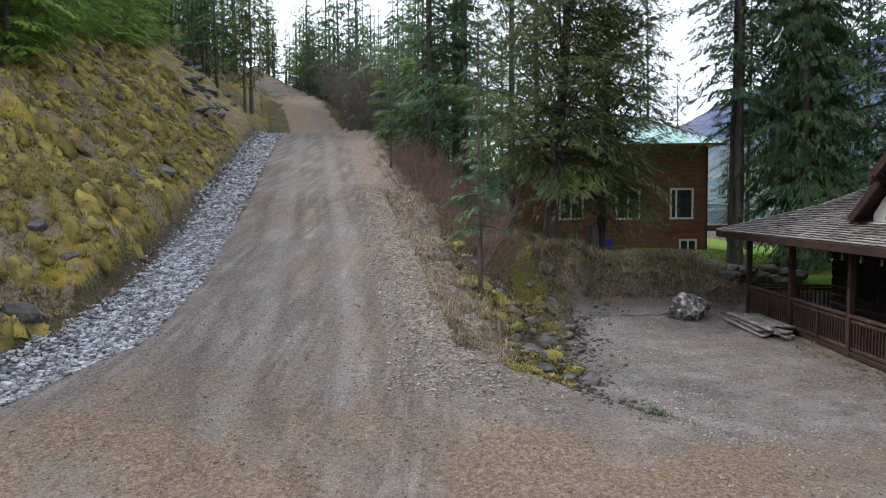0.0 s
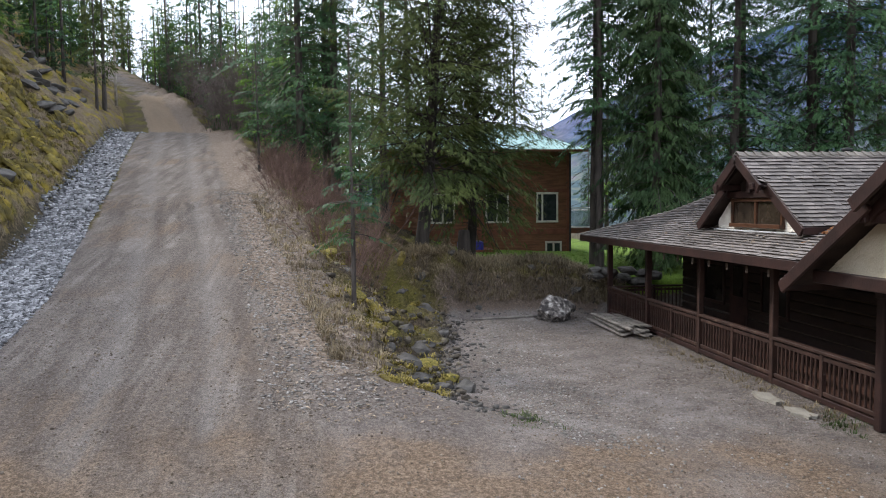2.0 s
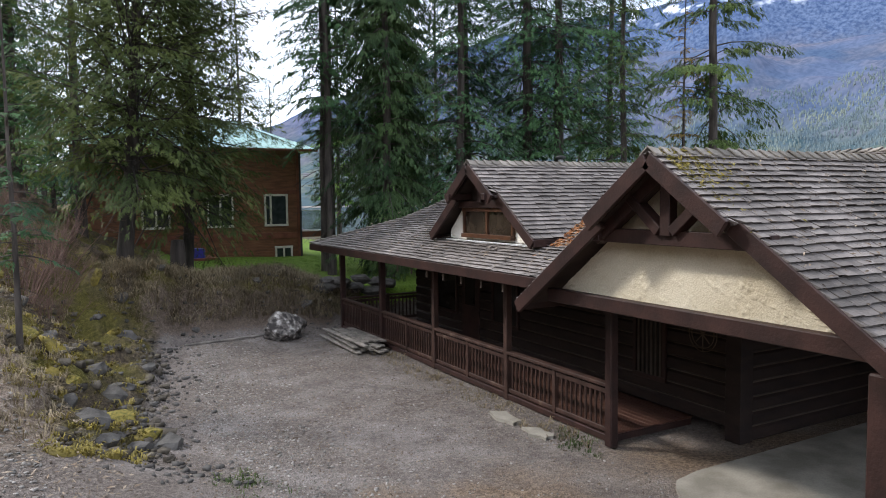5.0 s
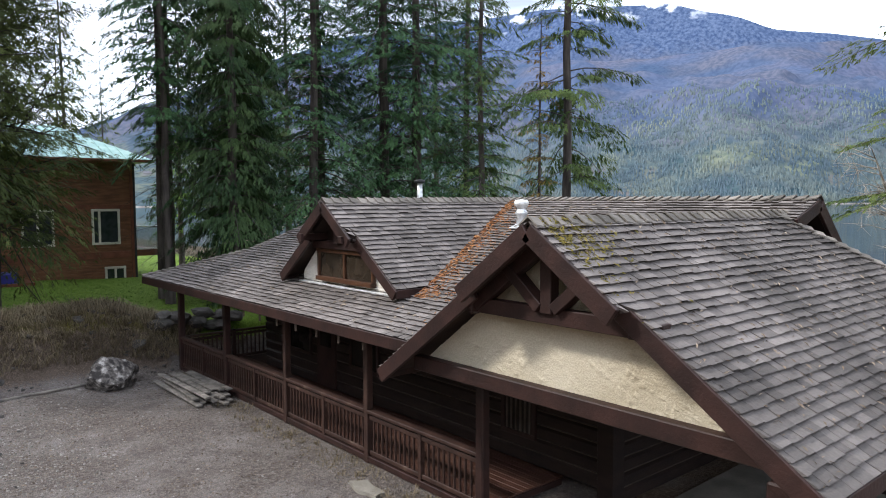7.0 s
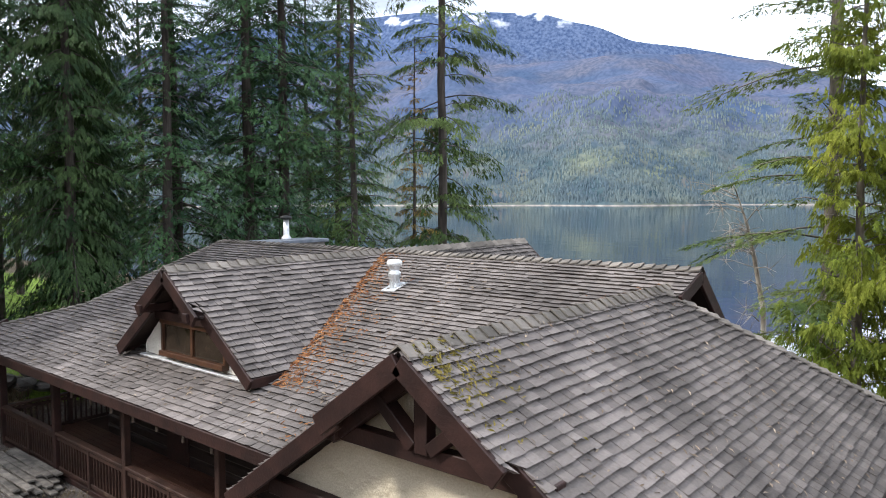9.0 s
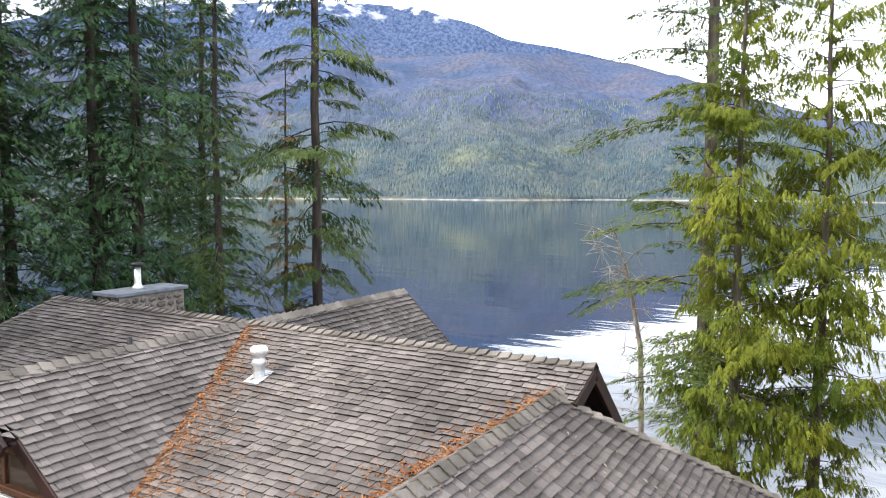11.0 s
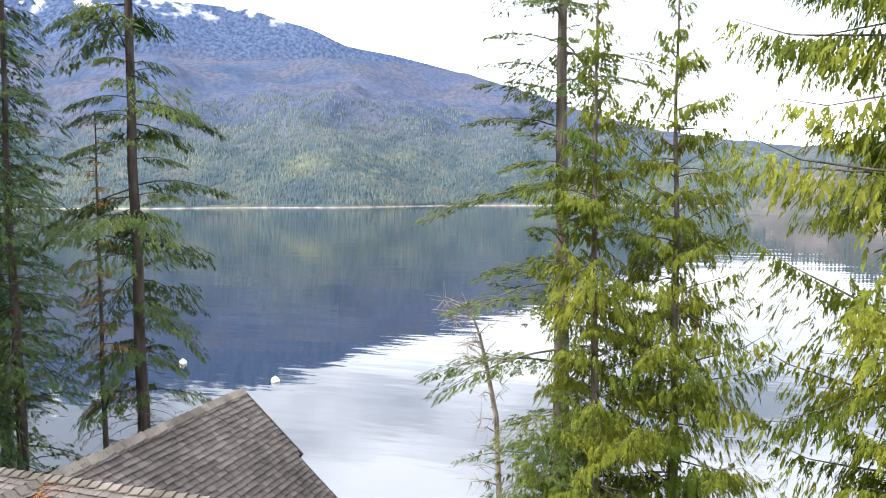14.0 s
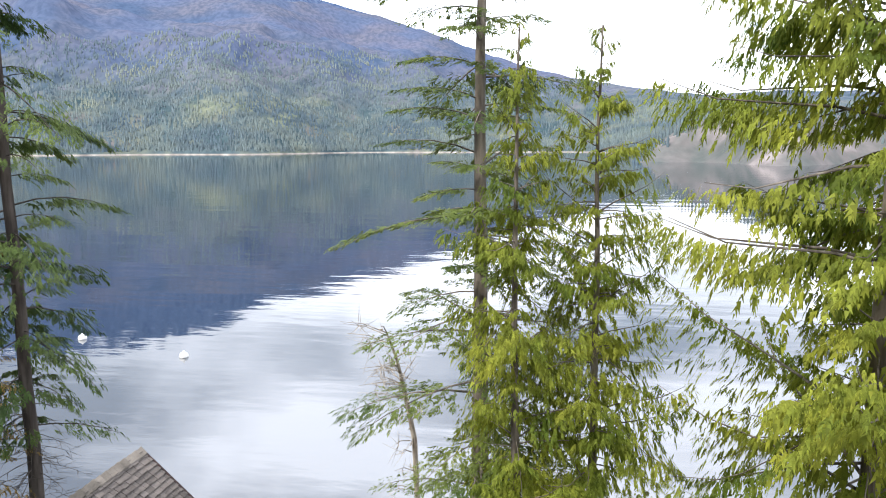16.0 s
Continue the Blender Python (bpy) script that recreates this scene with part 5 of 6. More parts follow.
litter_on("roof_moss", ridge_moss, 420, 5, M_MOSSCLUMP, 0.035, "clumps of olive moss on the wing roof")


# ---- trees ----
def tube(points, radii, seg, verts, faces):
    """A tapered tube through points, added to the lists."""
    k0 = len(verts)
    for i, (p, r) in enumerate(zip(points, radii)):
        d = (points[min(i + 1, len(points) - 1)] - points[max(i - 1, 0)])
        d = d / (np.linalg.norm(d) + 1e-9)
        a = np.cross(d, (0.31, 0.77, 0.55))
        a /= np.linalg.norm(a) + 1e-9
        b = np.cross(d, a)
        for j in range(seg):
            t = 2 * math.pi * j / seg
            verts.append(p + r * (a * math.cos(t) + b * math.sin(t)))
    for i in range(len(points) - 1):
        for j in range(seg):
            q = k0 + i * seg
            faces.append((q + j, q + (j + 1) % seg, q + seg + (j + 1) % seg, q + seg + j))


def unit(v):
    return v / (np.linalg.norm(v, axis=-1, keepdims=True) + 1e-9)


def conifer(seed, height, crown, reach, branches, droop, spray, density, radius, leaf, bark, lift=0.25, hang=0.0, top_power=0.8, lean=0.0, bare=0, slim=0.2, tips=0.0, lower=0.35, fine=6, seg=9, taper=0.93, ragged=0.25, wild=0.15, wide=0.38):
    """A conifer's meshes: trunk with limbs, and foliage. crown: height at which the crown begins; reach: longest limb; hang: how far sprays droop; bare: dead limbs below the crown;
    fine: leaflets to a spray; ragged: how unequal the limbs are; wide: how far side twigs spread from a limb."""
    r = np.random.default_rng(seed)
    wood_v, wood_f = [], []
    n = 14 if seg > 5 else 7
    hs = np.linspace(-0.4, height, n)
    wob = np.cumsum(r.normal(0, 0.012 * height / 10, (n, 2)), 0)
    pts = [np.array([wob[i, 0] + lean * (max(hs[i], 0) / height) ** 0.7 * height * 0.2, wob[i, 1], hs[i]]) for i in range(n)]
    rad = [radius * (1.25 if i == 0 else 1.0) * (1 - taper * (max(hs[i], 0) / height) ** 0.9) + 0.01 for i in range(n)]
    tube(pts, rad, seg, wood_v, wood_f)
    P = np.array(pts)
    total = branches + bare
    b = np.arange(total)
    dead = b >= branches
    h = np.where(dead, r.uniform(crown * 0.25 + 0.3, crown * 1.2 + 0.5, total), crown + (height - crown) * np.clip((b + r.normal(0, 4, total)) / branches, 0, 0.995))
    t = np.clip((h - crown) / (height - crown), 0, 1)
    az = b * 2.39996 + r.normal(0, 0.35, total)
    prof = np.where(dead, 0.5, np.maximum(0.05, (1 - t) ** top_power) * (1 - lower * np.clip(0.18 - t, 0, None) / 0.18))
    L = np.maximum(0.25, reach * prof * np.clip(r.lognormal(-0.06, ragged, total), 0.35, 1.4) * (0.86 + 0.14 * np.sin(az * 2 + h * 0.9 + seed)))
    up = lift * (0.3 + 1.1 * t) + r.normal(0, wild, total)
    out = np.stack([np.cos(az), np.sin(az), 0 * az], -1)
    side = np.stack([-np.sin(az), np.cos(az), 0 * az], -1)
    o = np.stack([np.interp(h, hs, P[:, 0]), np.interp(h, hs, P[:, 1]), h], -1)
    bend = r.normal(0, 0.12, total)
    zed = np.array([0, 0, 1.0])

    def on(i, s):
        s = np.asarray(s)
        rise = L[i] * (up[i] * s - droop * s * s + tips * s ** 4)
        return o[i] + out[i] * (L[i] * s)[..., None] + side[i] * (bend[i] * L[i] * s * s)[..., None] + zed * rise[..., None]
    steps = np.linspace(0, 1, 5 if seg > 5 else 3)
    for i in range(total):
        if seg <= 5 and i % 2:
            continue
        q = on(np.full(len(steps), i), steps)
        tube(list(q), [(0.01 + 0.008 * L[i]) * (1 - 0.85 * s) * (0.7 if dead[i] else 1.0) for s in steps], 3, wood_v, wood_f)
        if dead[i]:
            for _ in range(int(L[i] * 5)):
                p = on(np.array([i]), np.array([r.uniform(0.3, 1)]))[0]
                d = out[i] * 0.5 + side[i] * r.choice((-1, 1)) * 0.8 + np.array([0, 0, r.uniform(-0.6, 0.1)])
                tube([p, p + d * r.uniform(0.15, 0.5)], [0.007, 0.003], 3, wood_v, wood_f)
    live = np.arange(branches)
    full = np.clip(r.normal(1.0, 0.35, branches), 0.25, 1.7)
    count = (L[live] * density * full).astype(int) + (4 if seg <= 5 else 6)
    i = np.repeat(live, count)
    m = len(i)
    s = np.minimum(0.14 + 0.88 * r.uniform(0, 1, m) ** 0.75, 1.0)
    sg = r.choice((-1.0, 1.0), m)
    lat = wide * L[i] * (1.0 - 0.7 * s) * r.uniform(0, 1, m)
    p = on(i, s) + side[i] * (sg * lat)[:, None] + out[i] * (0.55 * lat)[:, None] - zed * (lat * (0.12 + 0.3 * hang) * r.uniform(0.5, 1.5, m))[:, None]
    d2 = unit(on(i, np.minimum(s + 0.05, 1.05)) - on(i, np.maximum(s - 0.05, 0)))
    ang = r.uniform(0.2, 1.1, m) * np.where(s > 0.93, 0.4, 1.0)
    d = d2 * np.cos(ang)[:, None] + side[i] * (sg * np.sin(ang))[:, None] + zed * (r.normal(-0.08, 0.2, m) - hang * r.uniform(0.3, 1.7, m))[:, None]
    d = unit(d)
    ln = spray * (1.2 - 0.6 * s) * r.uniform(0.5, 1.45, m) * np.minimum(1.0, 0.4 + 0.4 * L[i])
    w = unit(unit(np.cross(d, zed + out[i] * 0.2)) + zed * r.normal(0, 0.35, m)[:, None] + out[i] * r.normal(0, 0.35, m)[:, None])
    sheets = []
    for g in range(fine):
        off = (g + r.uniform(0, 1, m)) / fine
        f = np.zeros(m) if g == fine - 1 else (0.9 if g % 2 else -0.9) * r.uniform(0.4, 1.7, m)
        dd = unit(d + w * f[:, None] + zed * (r.normal(0, 0.2, m) - hang * 0.4 * r.uniform(0, 1.5, m))[:, None])
        q = p + d * (ln * off * 0.95)[:, None] - zed * (hang * 0.3 * off * off * ln)[:, None]
        lw = ln * (0.55 - 0.2 * off) * r.uniform(0.6, 1.35, m)
        ww = np.cross(dd, np.cross(w, dd)) * (slim * lw * r.uniform(0.8, 1.3, m))[:, None]
        sag = zed * (-(0.12 + hang * 0.3) * lw)[:, None]
        sheets.append(np.stack([q - ww, q + ww, q + dd * lw[:, None] + sag], 1))
    fo = np.stack(sheets, 1).reshape(-1, 3)
    me_w = np_mesh("trunk", np.array(wood_v), np.array(wood_f), bark, True)
    me_f = np_mesh("crown", fo, np.arange(len(fo)).reshape(-1, 3), leaf)
    return me_w, me_f


def plant(name, meshes, x, y, label, category="tree", scale=1.0, turn=0.0, group="", z=None, tall=1.0):
    t = thing(name, label, category, (x, y, ground_z(x, y) - 0.05 if z is None else z), group)
    t.rotation_euler.z = turn
    t.scale = (scale, scale, scale * tall)
    part("trunk", meshes[0], None, t)
    part("crown", meshes[1], None, t)
    return t


FIRS = [conifer(11 + i, 25, 2.0 + i, 3.4, 200, 0.45, 0.24, 33, 0.24, M_FIR, M_BARK, 0.15, 0.2, bare=20, top_power=0.6, ragged=0.4, wild=0.2, wide=0.5, slim=0.24) for i in range(3)]
DENSE = [conifer(31 + i, 24, 0.6, 2.9, 290, 0.6, 0.26, 38, 0.26, M_DARKFIR, M_BARK, 0.15, 0.7, top_power=0.45, ragged=0.35, wild=0.2, wide=0.5, slim=0.24) for i in range(2)]
BOUGHS = [conifer(21, 24, 0.8, 3.7, 220, 0.45, 0.24, 38, 0.26, M_FIR, M_BARK, 0.15, 0.25, top_power=0.5, wild=0.25, ragged=0.4, wide=0.5, slim=0.24), conifer(22, 21, 0.8, 2.8, 180, 0.42, 0.22, 36, 0.18, M_LARCH, M_BARK, 0.2, 0.3, top_power=0.55, wild=0.25, ragged=0.4, wide=0.5, slim=0.24)]
TALL = conifer(41, 27, 6.0, 2.3, 150, 0.45, 0.24, 42, 0.155, M_FIR, M_BARK, 0.15, 0.2, bare=34, top_power=0.35, ragged=0.45, wild=0.22, wide=0.5, slim=0.24)
LARCH = conifer(51, 24, 4.0, 2.6, 110, 0.4, 0.24, 54, 0.2, M_LARCH, M_BARK, 0.2, 0.5, bare=70, top_power=0.2, taper=0.7, ragged=0.5, wild=0.25, wide=0.45, slim=0.24)
GOLDEN = conifer(52, 11, 1.0, 1.0, 80, 0.35, 0.18, 40, 0.08, M_GOLD, M_BARK, 0.2, 0.6, bare=24, top_power=0.3, fine=5)
CEDARS = [conifer(61 + i, 13.6, 0.6, 2.0, 160, 0.45, 0.21, 60, 0.13, M_CEDAR, M_BARKGREY, 0.45, 1.15, top_power=0.55, slim=0.28, tips=0.3, ragged=0.45, wild=0.35, lower=0.6, wide=0.5) for i in range(2)]
CEDARBIG = conifer(65, 21, 2.0, 3.5, 215, 0.45, 0.23, 60, 0.2, M_CEDAR, M_BARKGREY, 0.35, 1.15, top_power=0.45, slim=0.3, tips=0.3, ragged=0.45, wild=0.35, lower=0.6, wide=0.45)
SHOREFIR = conifer(71, 21, 2.0, 3.4, 110, 0.3, 0.22, 76, 0.26, M_SHORE, M_BARKGREY, 0.2, 0.1, top_power=0.3, bare=18, ragged=0.45, taper=0.8, wild=0.18, wide=0.4, slim=0.24)
BUSHY = conifer(81, 16.0, 2.9, 4.0, 340, 0.18, 0.23, 40, 0.25, M_OLIVE, M_DARKBARK, 0.7, 0.4, top_power=0.35, lean=0.35, ragged=0.45, wild=0.55, wide=0.65, bare=30, slim=0.24)
SAPLING = conifer(91, 6.6, 1.6, 1.2, 60, 0.35, 0.2, 34, 0.055, M_FIR, M_BARK, 0.25, 0.2, bare=12, fine=5, slim=0.24)
YOUNG = [conifer(95 + i, 7.0, 0.1, 2.2, 150, 0.35, 0.28, 34, 0.1, M_YOUNG, M_BARK, 0.4, 0.15, top_power=0.8, fine=5, wide=0.5, slim=0.24) for i in range(2)]
FARFIR = [conifer(101 + i, 20, 2.0 + i, 2.6, 90, 0.4, 0.5, 9, 0.18, (M_FIR, M_YOUNG, M_OLIVE)[i], M_BARK, 0.2, 0.2, slim=0.36, fine=4, seg=5, ragged=0.4, wild=0.22, wide=0.5) for i in range(3)]
FARYOUNG = [conifer(111 + i, 9, 0.4, 1.9, 75, 0.35, 0.34, 12, 0.08, (M_YOUNG, M_FIR)[i], M_BARK, 0.35, 0.15, slim=0.32, fine=4, seg=5, ragged=0.35, wide=0.5) for i in range(2)]

for x, y, k, s, t in ((1.85, 15.1, 0, 1.0, 0.3), (2.0, 16.5, 1, 0.96, 2.1), (3.4, 19.5, 2, 0.9, 4.0)):
    plant("fir_tree", TALL, x, y, "tall fir with a long bare trunk by the lawn", scale=s, turn=t, group="firs behind the house")
plant("hemlock_tree", DENSE[0], 5.0, 16.9, "dense dark hemlock with hanging boughs to the ground", scale=1.0, turn=0.5, group="firs behind the house")
plant("hemlock_tree", DENSE[1], 3.6, 13.6, "dense dark hemlock with hanging boughs to the ground", scale=0.82, turn=2.5, group="firs behind the house")
plant("hemlock_tree", DENSE[0], 7.6, 21.5, "dense dark hemlock with hanging boughs to the ground", scale=0.95, turn=3.5, group="firs behind the house")
for x, y, k, s, t in ((6.5, 13.1, 0, 0.86, 0.0), (8.5, 15.9, 1, 0.95, 1.0), (9.9, 13.0, 2, 1.05, 2.2), (16.5, 15.6, 1, 0.95, 4.1), (13.0, 17.5, 2, 0.9, 5.0), (20.0, 22.0, 0, 0.9, 1.7)):
    plant("fir_tree", FIRS[k], x, y, "tall fir with dark drooping boughs between house and lake", scale=s, turn=t, group="firs behind the house")
for x, y, s, k, t in ((10.8, 12.4, 1.0, 0, 3.3), (12.0, 9.8, 0.92, 1, 1.2)):
    plant("fir_tree", BOUGHS[k], x, y, "fir with dense boughs down to the roof line", scale=s, turn=t, group="firs behind the house")
plant("larch_tree", LARCH, 14.1, 7.2, "sparse tall larch with dead lower twigs by the shore", turn=0.6)
plant("dying_fir", GOLDEN, 13.2, 7.8, "thin dying fir with golden-brown needles", turn=0.6, scale=1.1)
plant("shore_fir", SHOREFIR, 14.9, -5.5, "open-branched fir with a grey trunk beside the cedars", turn=2.6)
plant("cedar_tree", CEDARS[0], 12.0, -6.6, "sunlit yellow-green cedar with hanging sprays", turn=1.0, group="cedars by the shore")
plant("cedar_tree", CEDARS[1], 12.7, -8.25, "sunlit yellow-green cedar with hanging sprays", turn=2.0, group="cedars by the shore", scale=1.02)
plant("cedar_tree", CEDARBIG, 9.8, -12.7, "big sunlit cedar with sweeping drooping boughs", turn=0.4, group="cedars by the shore")
plant("hemlock_tree", BUSHY, -5.95, 12.5, "broad bushy hemlock with a leaning trunk on the bank", turn=0.15)
plant("young_fir", SAPLING, -8.4, 3.6, "slender young fir with a thin bare stem", turn=1.0)
plant("young_fir", SAPLING, -12.6, 21.0, "slender young fir with a thin bare stem", turn=2.0, scale=1.05)
plant("hemlock_tree", BUSHY, -3.6, 15.4, "bushy hemlock shading the neighbour's lawn", turn=0.8, scale=0.85)
rt0 = random.Random(15)
for x, y, s, k in ((-10.9, 24.5, 1.0, 0), (-9.6, 26.8, 0.95, 1), (-9.0, 25.6, 1.05, 2), (-6.8, 21.0, 0.85, 1), (-5.0, 27.0, 0.9, 0)):
    plant("fir_tree", FIRS[k], x, y, "tall dark fir on the slope below the road", scale=s, turn=x * 3, group="firs below the road")
for i in range(34):
    y = rt0.uniform(24, 66)
    x = float(road_x(np.array(y)) - west_half(np.array(y))) - rt0.uniform(11.5 if y < 42 else 4.5, 22)
    plant("young_fir", FARYOUNG[i % 2], x, y, "bushy bright green young fir in the thicket over the slope", scale=rt0.uniform(0.8, 1.6), turn=rt0.uniform(0, 6), group="young firs on the bank")
for x, y, s, k in ((-24.6, 10.8, 1.0, 0), (-26.2, 8.6, 1.2, 1), (-27.5, 12.5, 1.2, 1), (-28.5, 7.0, 1.1, 0), (-26.4, 15.0, 1.1, 0), (-28.0, 17.5, 1.1, 1), (-28.5, 21.5, 1.1, 0), (-29.5, 26.0, 1.0, 1), (-30.5, 31.0, 1.0, 0), (-31.5, 36.0, 1.0, 1)):
    plant("young_fir", YOUNG[k], x, y, "bushy bright green young fir on top of the bank", scale=s * 1.15, turn=y, group="young firs on the bank")
rt = random.Random(8)
spots = []
for i in range(900):
    side = rt.random()
    if side < 0.62:
        y = rt.uniform(22, 145)
        x = float(road_x(np.array(y))) + rt.uniform(4.8, 26 + y * 0.25)
    else:
        y = rt.uniform(20, 160)
        x = float(road_x(np.array(y))) - (rt.uniform(17, 45) if y < 46 else rt.uniform(5, 40))
    if -9 < x < 10 and 16 < y < 40:
        continue
    if all((x - a) ** 2 + (y - b) ** 2 > 5.0 for a, b in spots):
        spots.append((x, y))
    if len(spots) >= 105:
        break
for i in range(400):
    y = rt.uniform(44, 128)
    x = float(road_x(np.array(y))) + (rt.uniform(4.5, 11 + 0.1 * y) if rt.random() < 0.72 else -rt.uniform(4.5, 15))
    if all((x - a) ** 2 + (y - b) ** 2 > 3.0 for a, b in spots):
        spots.append((x, y))
    if len(spots) >= 235:
        break
for x, y in spots:
    k = rt.randrange(3)
    plant("fir_tree", FARFIR[k], x, y, "conifer in the woods along the road", scale=rt.uniform(0.55, 1.05), turn=rt.uniform(0, 6), group="woods along the road")

for i in range(30):
    y = rt.uniform(82, 125)
    x = -8.5 - rt.uniform(0.13, 0.36) * (y + 13.5)
    if abs(x - float(road_x(np.array(y)))) > 3.5:
        plant("fir_tree", FARFIR[i % 3], x, y, "conifer closing the view beyond the bend", scale=rt.uniform(0.5, 0.95), turn=rt.uniform(0, 6), group="woods along the road")
for i in range(22):
    y = rt.uniform(68, 94)
    x = -8.5 - rt.uniform(0.22, 0.29) * (y + 13.5)
    if x - float(road_x(np.array(y))) > 2.2:
        plant("fir_tree", FARFIR[i % 3], x, y, "conifer closing the view beyond the bend", scale=rt.uniform(0.4, 0.75), turn=rt.uniform(0, 6), group="woods along the road")
for i in range(64):
    y = rt.uniform(30, 84)
    x = float(road_x(np.array(y))) + rt.uniform(4.6, 13)
    plant("young_fir", FARYOUNG[i % 2], x, y, "slim young conifer beside the bend in the road", scale=rt.uniform(0.7, 1.5), turn=rt.uniform(0, 6), group="young conifers at the bend")


def bare_bush(seed, height, stems, spread, mat, fine=5):
    """Bare, twiggy stems that fork upwards."""
    r = np.random.default_rng(seed)
    v, f = [], []
    for _ in range(stems):
        a, q = r.uniform(0, 6.28), r.uniform(0.1, 1.0)
        o = np.array([math.cos(a), math.sin(a), 0]) * q * spread * 0.4
        d = np.array([math.cos(a) * q * spread / height, math.sin(a) * q * spread / height, 1.0])
        L = height * r.uniform(0.5, 1.0)
        p = [o + d * L * s + r.normal(0, 0.03, 3) * L * s for s in (0, 0.35, 0.7, 1.0)]
        r0 = 0.008 + 0.0035 * height
        tube(p, [r0, r0 * 0.75, r0 * 0.5, r0 * 0.2], 3, v, f)
        for _ in range(fine):
            s = r.uniform(0.3, 0.95)
            b = o + d * L * s
            e = d * 0.5 + np.array([r.normal(0, 0.5), r.normal(0, 0.5), r.uniform(0, 0.4)])
            m = L * r.uniform(0.12, 0.35)
            mid = b + e * m
            tube([b, mid], [r0 * 0.45, r0 * 0.2], 3, v, f)
            for _ in range(2):
                tube([mid * 0.6 + b * 0.4, mid * 0.6 + b * 0.4 + (e + r.normal(0, 0.5, 3)) * m * 0.6], [r0 * 0.25, r0 * 0.12], 3, v, f)
    return np_mesh("bare_shrub", np.array(v), np.array(f), mat)


BRUSH = [bare_bush(i, 1.7, 26, 1.6, M_REDTWIG, 6) for i in range(3)]
ALDER = [bare_bush(i + 20, 6.0, 15, 2.6, M_TWIG, 12) for i in range(3)]
for i in range(26):
    y = 7.5 + i * 0.62 + rt.uniform(-0.3, 0.3)
    x = float(road_x(np.array(y))) + rt.uniform(3.9, 6.6)
    b = new("bare_shrub", BRUSH[i % 3])
    b.location, b.rotation_euler.z = (x, y, ground_z(x, y) - 0.05), rt.uniform(0, 6)
    b.scale = (1, 1, 1) if i % 2 else (0.8, 0.8, 0.75)
    tagged(b, "leafless reddish-brown brush beside the road", "shrub", "brush along the road")
for i in range(34):
    y = rt.uniform(34, 72)
    x = float(road_x(np.array(y))) + rt.uniform(3.4, 8.0)
    b = new("bare_shrub", ALDER[i % 3])
    b.location, b.rotation_euler.z = (x, y, ground_z(x, y) - 0.05), rt.uniform(0, 6)
    s = rt.uniform(0.7, 1.15)
    b.scale = (s, s, s)
    tagged(b, "leafless grey alder thicket at the bend", "shrub", "alders at the bend")

# leaning snag with pale bark by the shore
sv, sf = [], []
sp = [np.array(p) for p in ((1.0, 0.1, -5.0), (0.9, 0.0, 0.0), (0.75, 0.05, 2.4), (0.4, 0.25, 4.0), (0.15, 0.4, 5.0), (-0.2, 0.6, 5.9))]
tube(sp, [0.12, 0.09, 0.08, 0.065, 0.045, 0.02], 8, sv, sf)
rs2 = np.random.default_rng(5)
for i in range(36):
    q = sp[1] + (sp[3] - sp[1]) * rs2.uniform(0, 1) if i < 12 else sp[3] + (sp[5] - sp[3]) * rs2.uniform(0, 1)
    d = np.array([rs2.normal(-0.3, 0.6), rs2.normal(0.5, 0.7), rs2.uniform(-0.1, 0.6)]) * rs2.uniform(0.5, 1.4)
    m = q + d
    tube([q, q + d * 0.5 + np.array([0, 0, 0.1]), m], [0.02, 0.013, 0.005], 4, sv, sf)
    for _ in range(6):
        tube([q + d * 0.6, q + d * 0.6 + rs2.normal(0, 0.28, 3)], [0.009, 0.003], 3, sv, sf)
snag = new("leaning_snag", np_mesh("leaning_snag", np.array(sv), np.array(sf), M_BARKPALE, True))
snag.location = (16.4, -3.25, 0.0)
tagged(snag, "leaning leafless snag with pale mossy bark", "tree")


# ---- loose ground cover ----
def scatter(name, xs, ys, sizes, mat, label, seed, flat=0.6, sink=0.2, category="stones"):
    """Angular stones of random turn, joined into one cover."""
    r = np.random.default_rng(seed)
    n = len(xs)
    z, _ = land(xs, ys)
    corner = np.array([[-1, -1, -1], [1, -1, -1], [1, 1, -1], [-1, 1, -1], [-1, -1, 1], [1, -1, 1], [1, 1, 1], [-1, 1, 1]], dtype=float) * 0.5
    v = corner[None] * (1 + r.uniform(-0.55, 0.25, (n, 8, 3)))
    dims = np.stack([sizes * r.uniform(0.8, 1.5, n), sizes * r.uniform(0.6, 1.1, n), sizes * flat * r.uniform(0.6, 1.2, n)], -1)
    v = v * dims[:, None, :]
    a, b = r.uniform(0, 6.28, n), r.normal(0, 0.45, n)
    ca, sa, cb, sb = np.cos(a)[:, None], np.sin(a)[:, None], np.cos(b)[:, None], np.sin(b)[:, None]
    y1, z1 = v[..., 1] * cb - v[..., 2] * sb, v[..., 1] * sb + v[..., 2] * cb
    x2, y2 = v[..., 0] * ca - y1 * sa, v[..., 0] * sa + y1 * ca
    out = np.stack([x2 + xs[:, None], y2 + ys[:, None], z1 + (z + sizes * (0.5 - sink) * flat)[:, None]], -1)
    f = np.array([[0, 3, 2, 1], [4, 5, 6, 7], [0, 1, 5, 4], [1, 2, 6, 5], [2, 3, 7, 6], [3, 0, 4, 7]])
    faces = (np.arange(n)[:, None, None] * 8 + f[None]).reshape(-1, 4)
    return tagged(new(name, np_mesh(name, out.reshape(-1, 3), faces, mat)), label, category, kind="stuff")


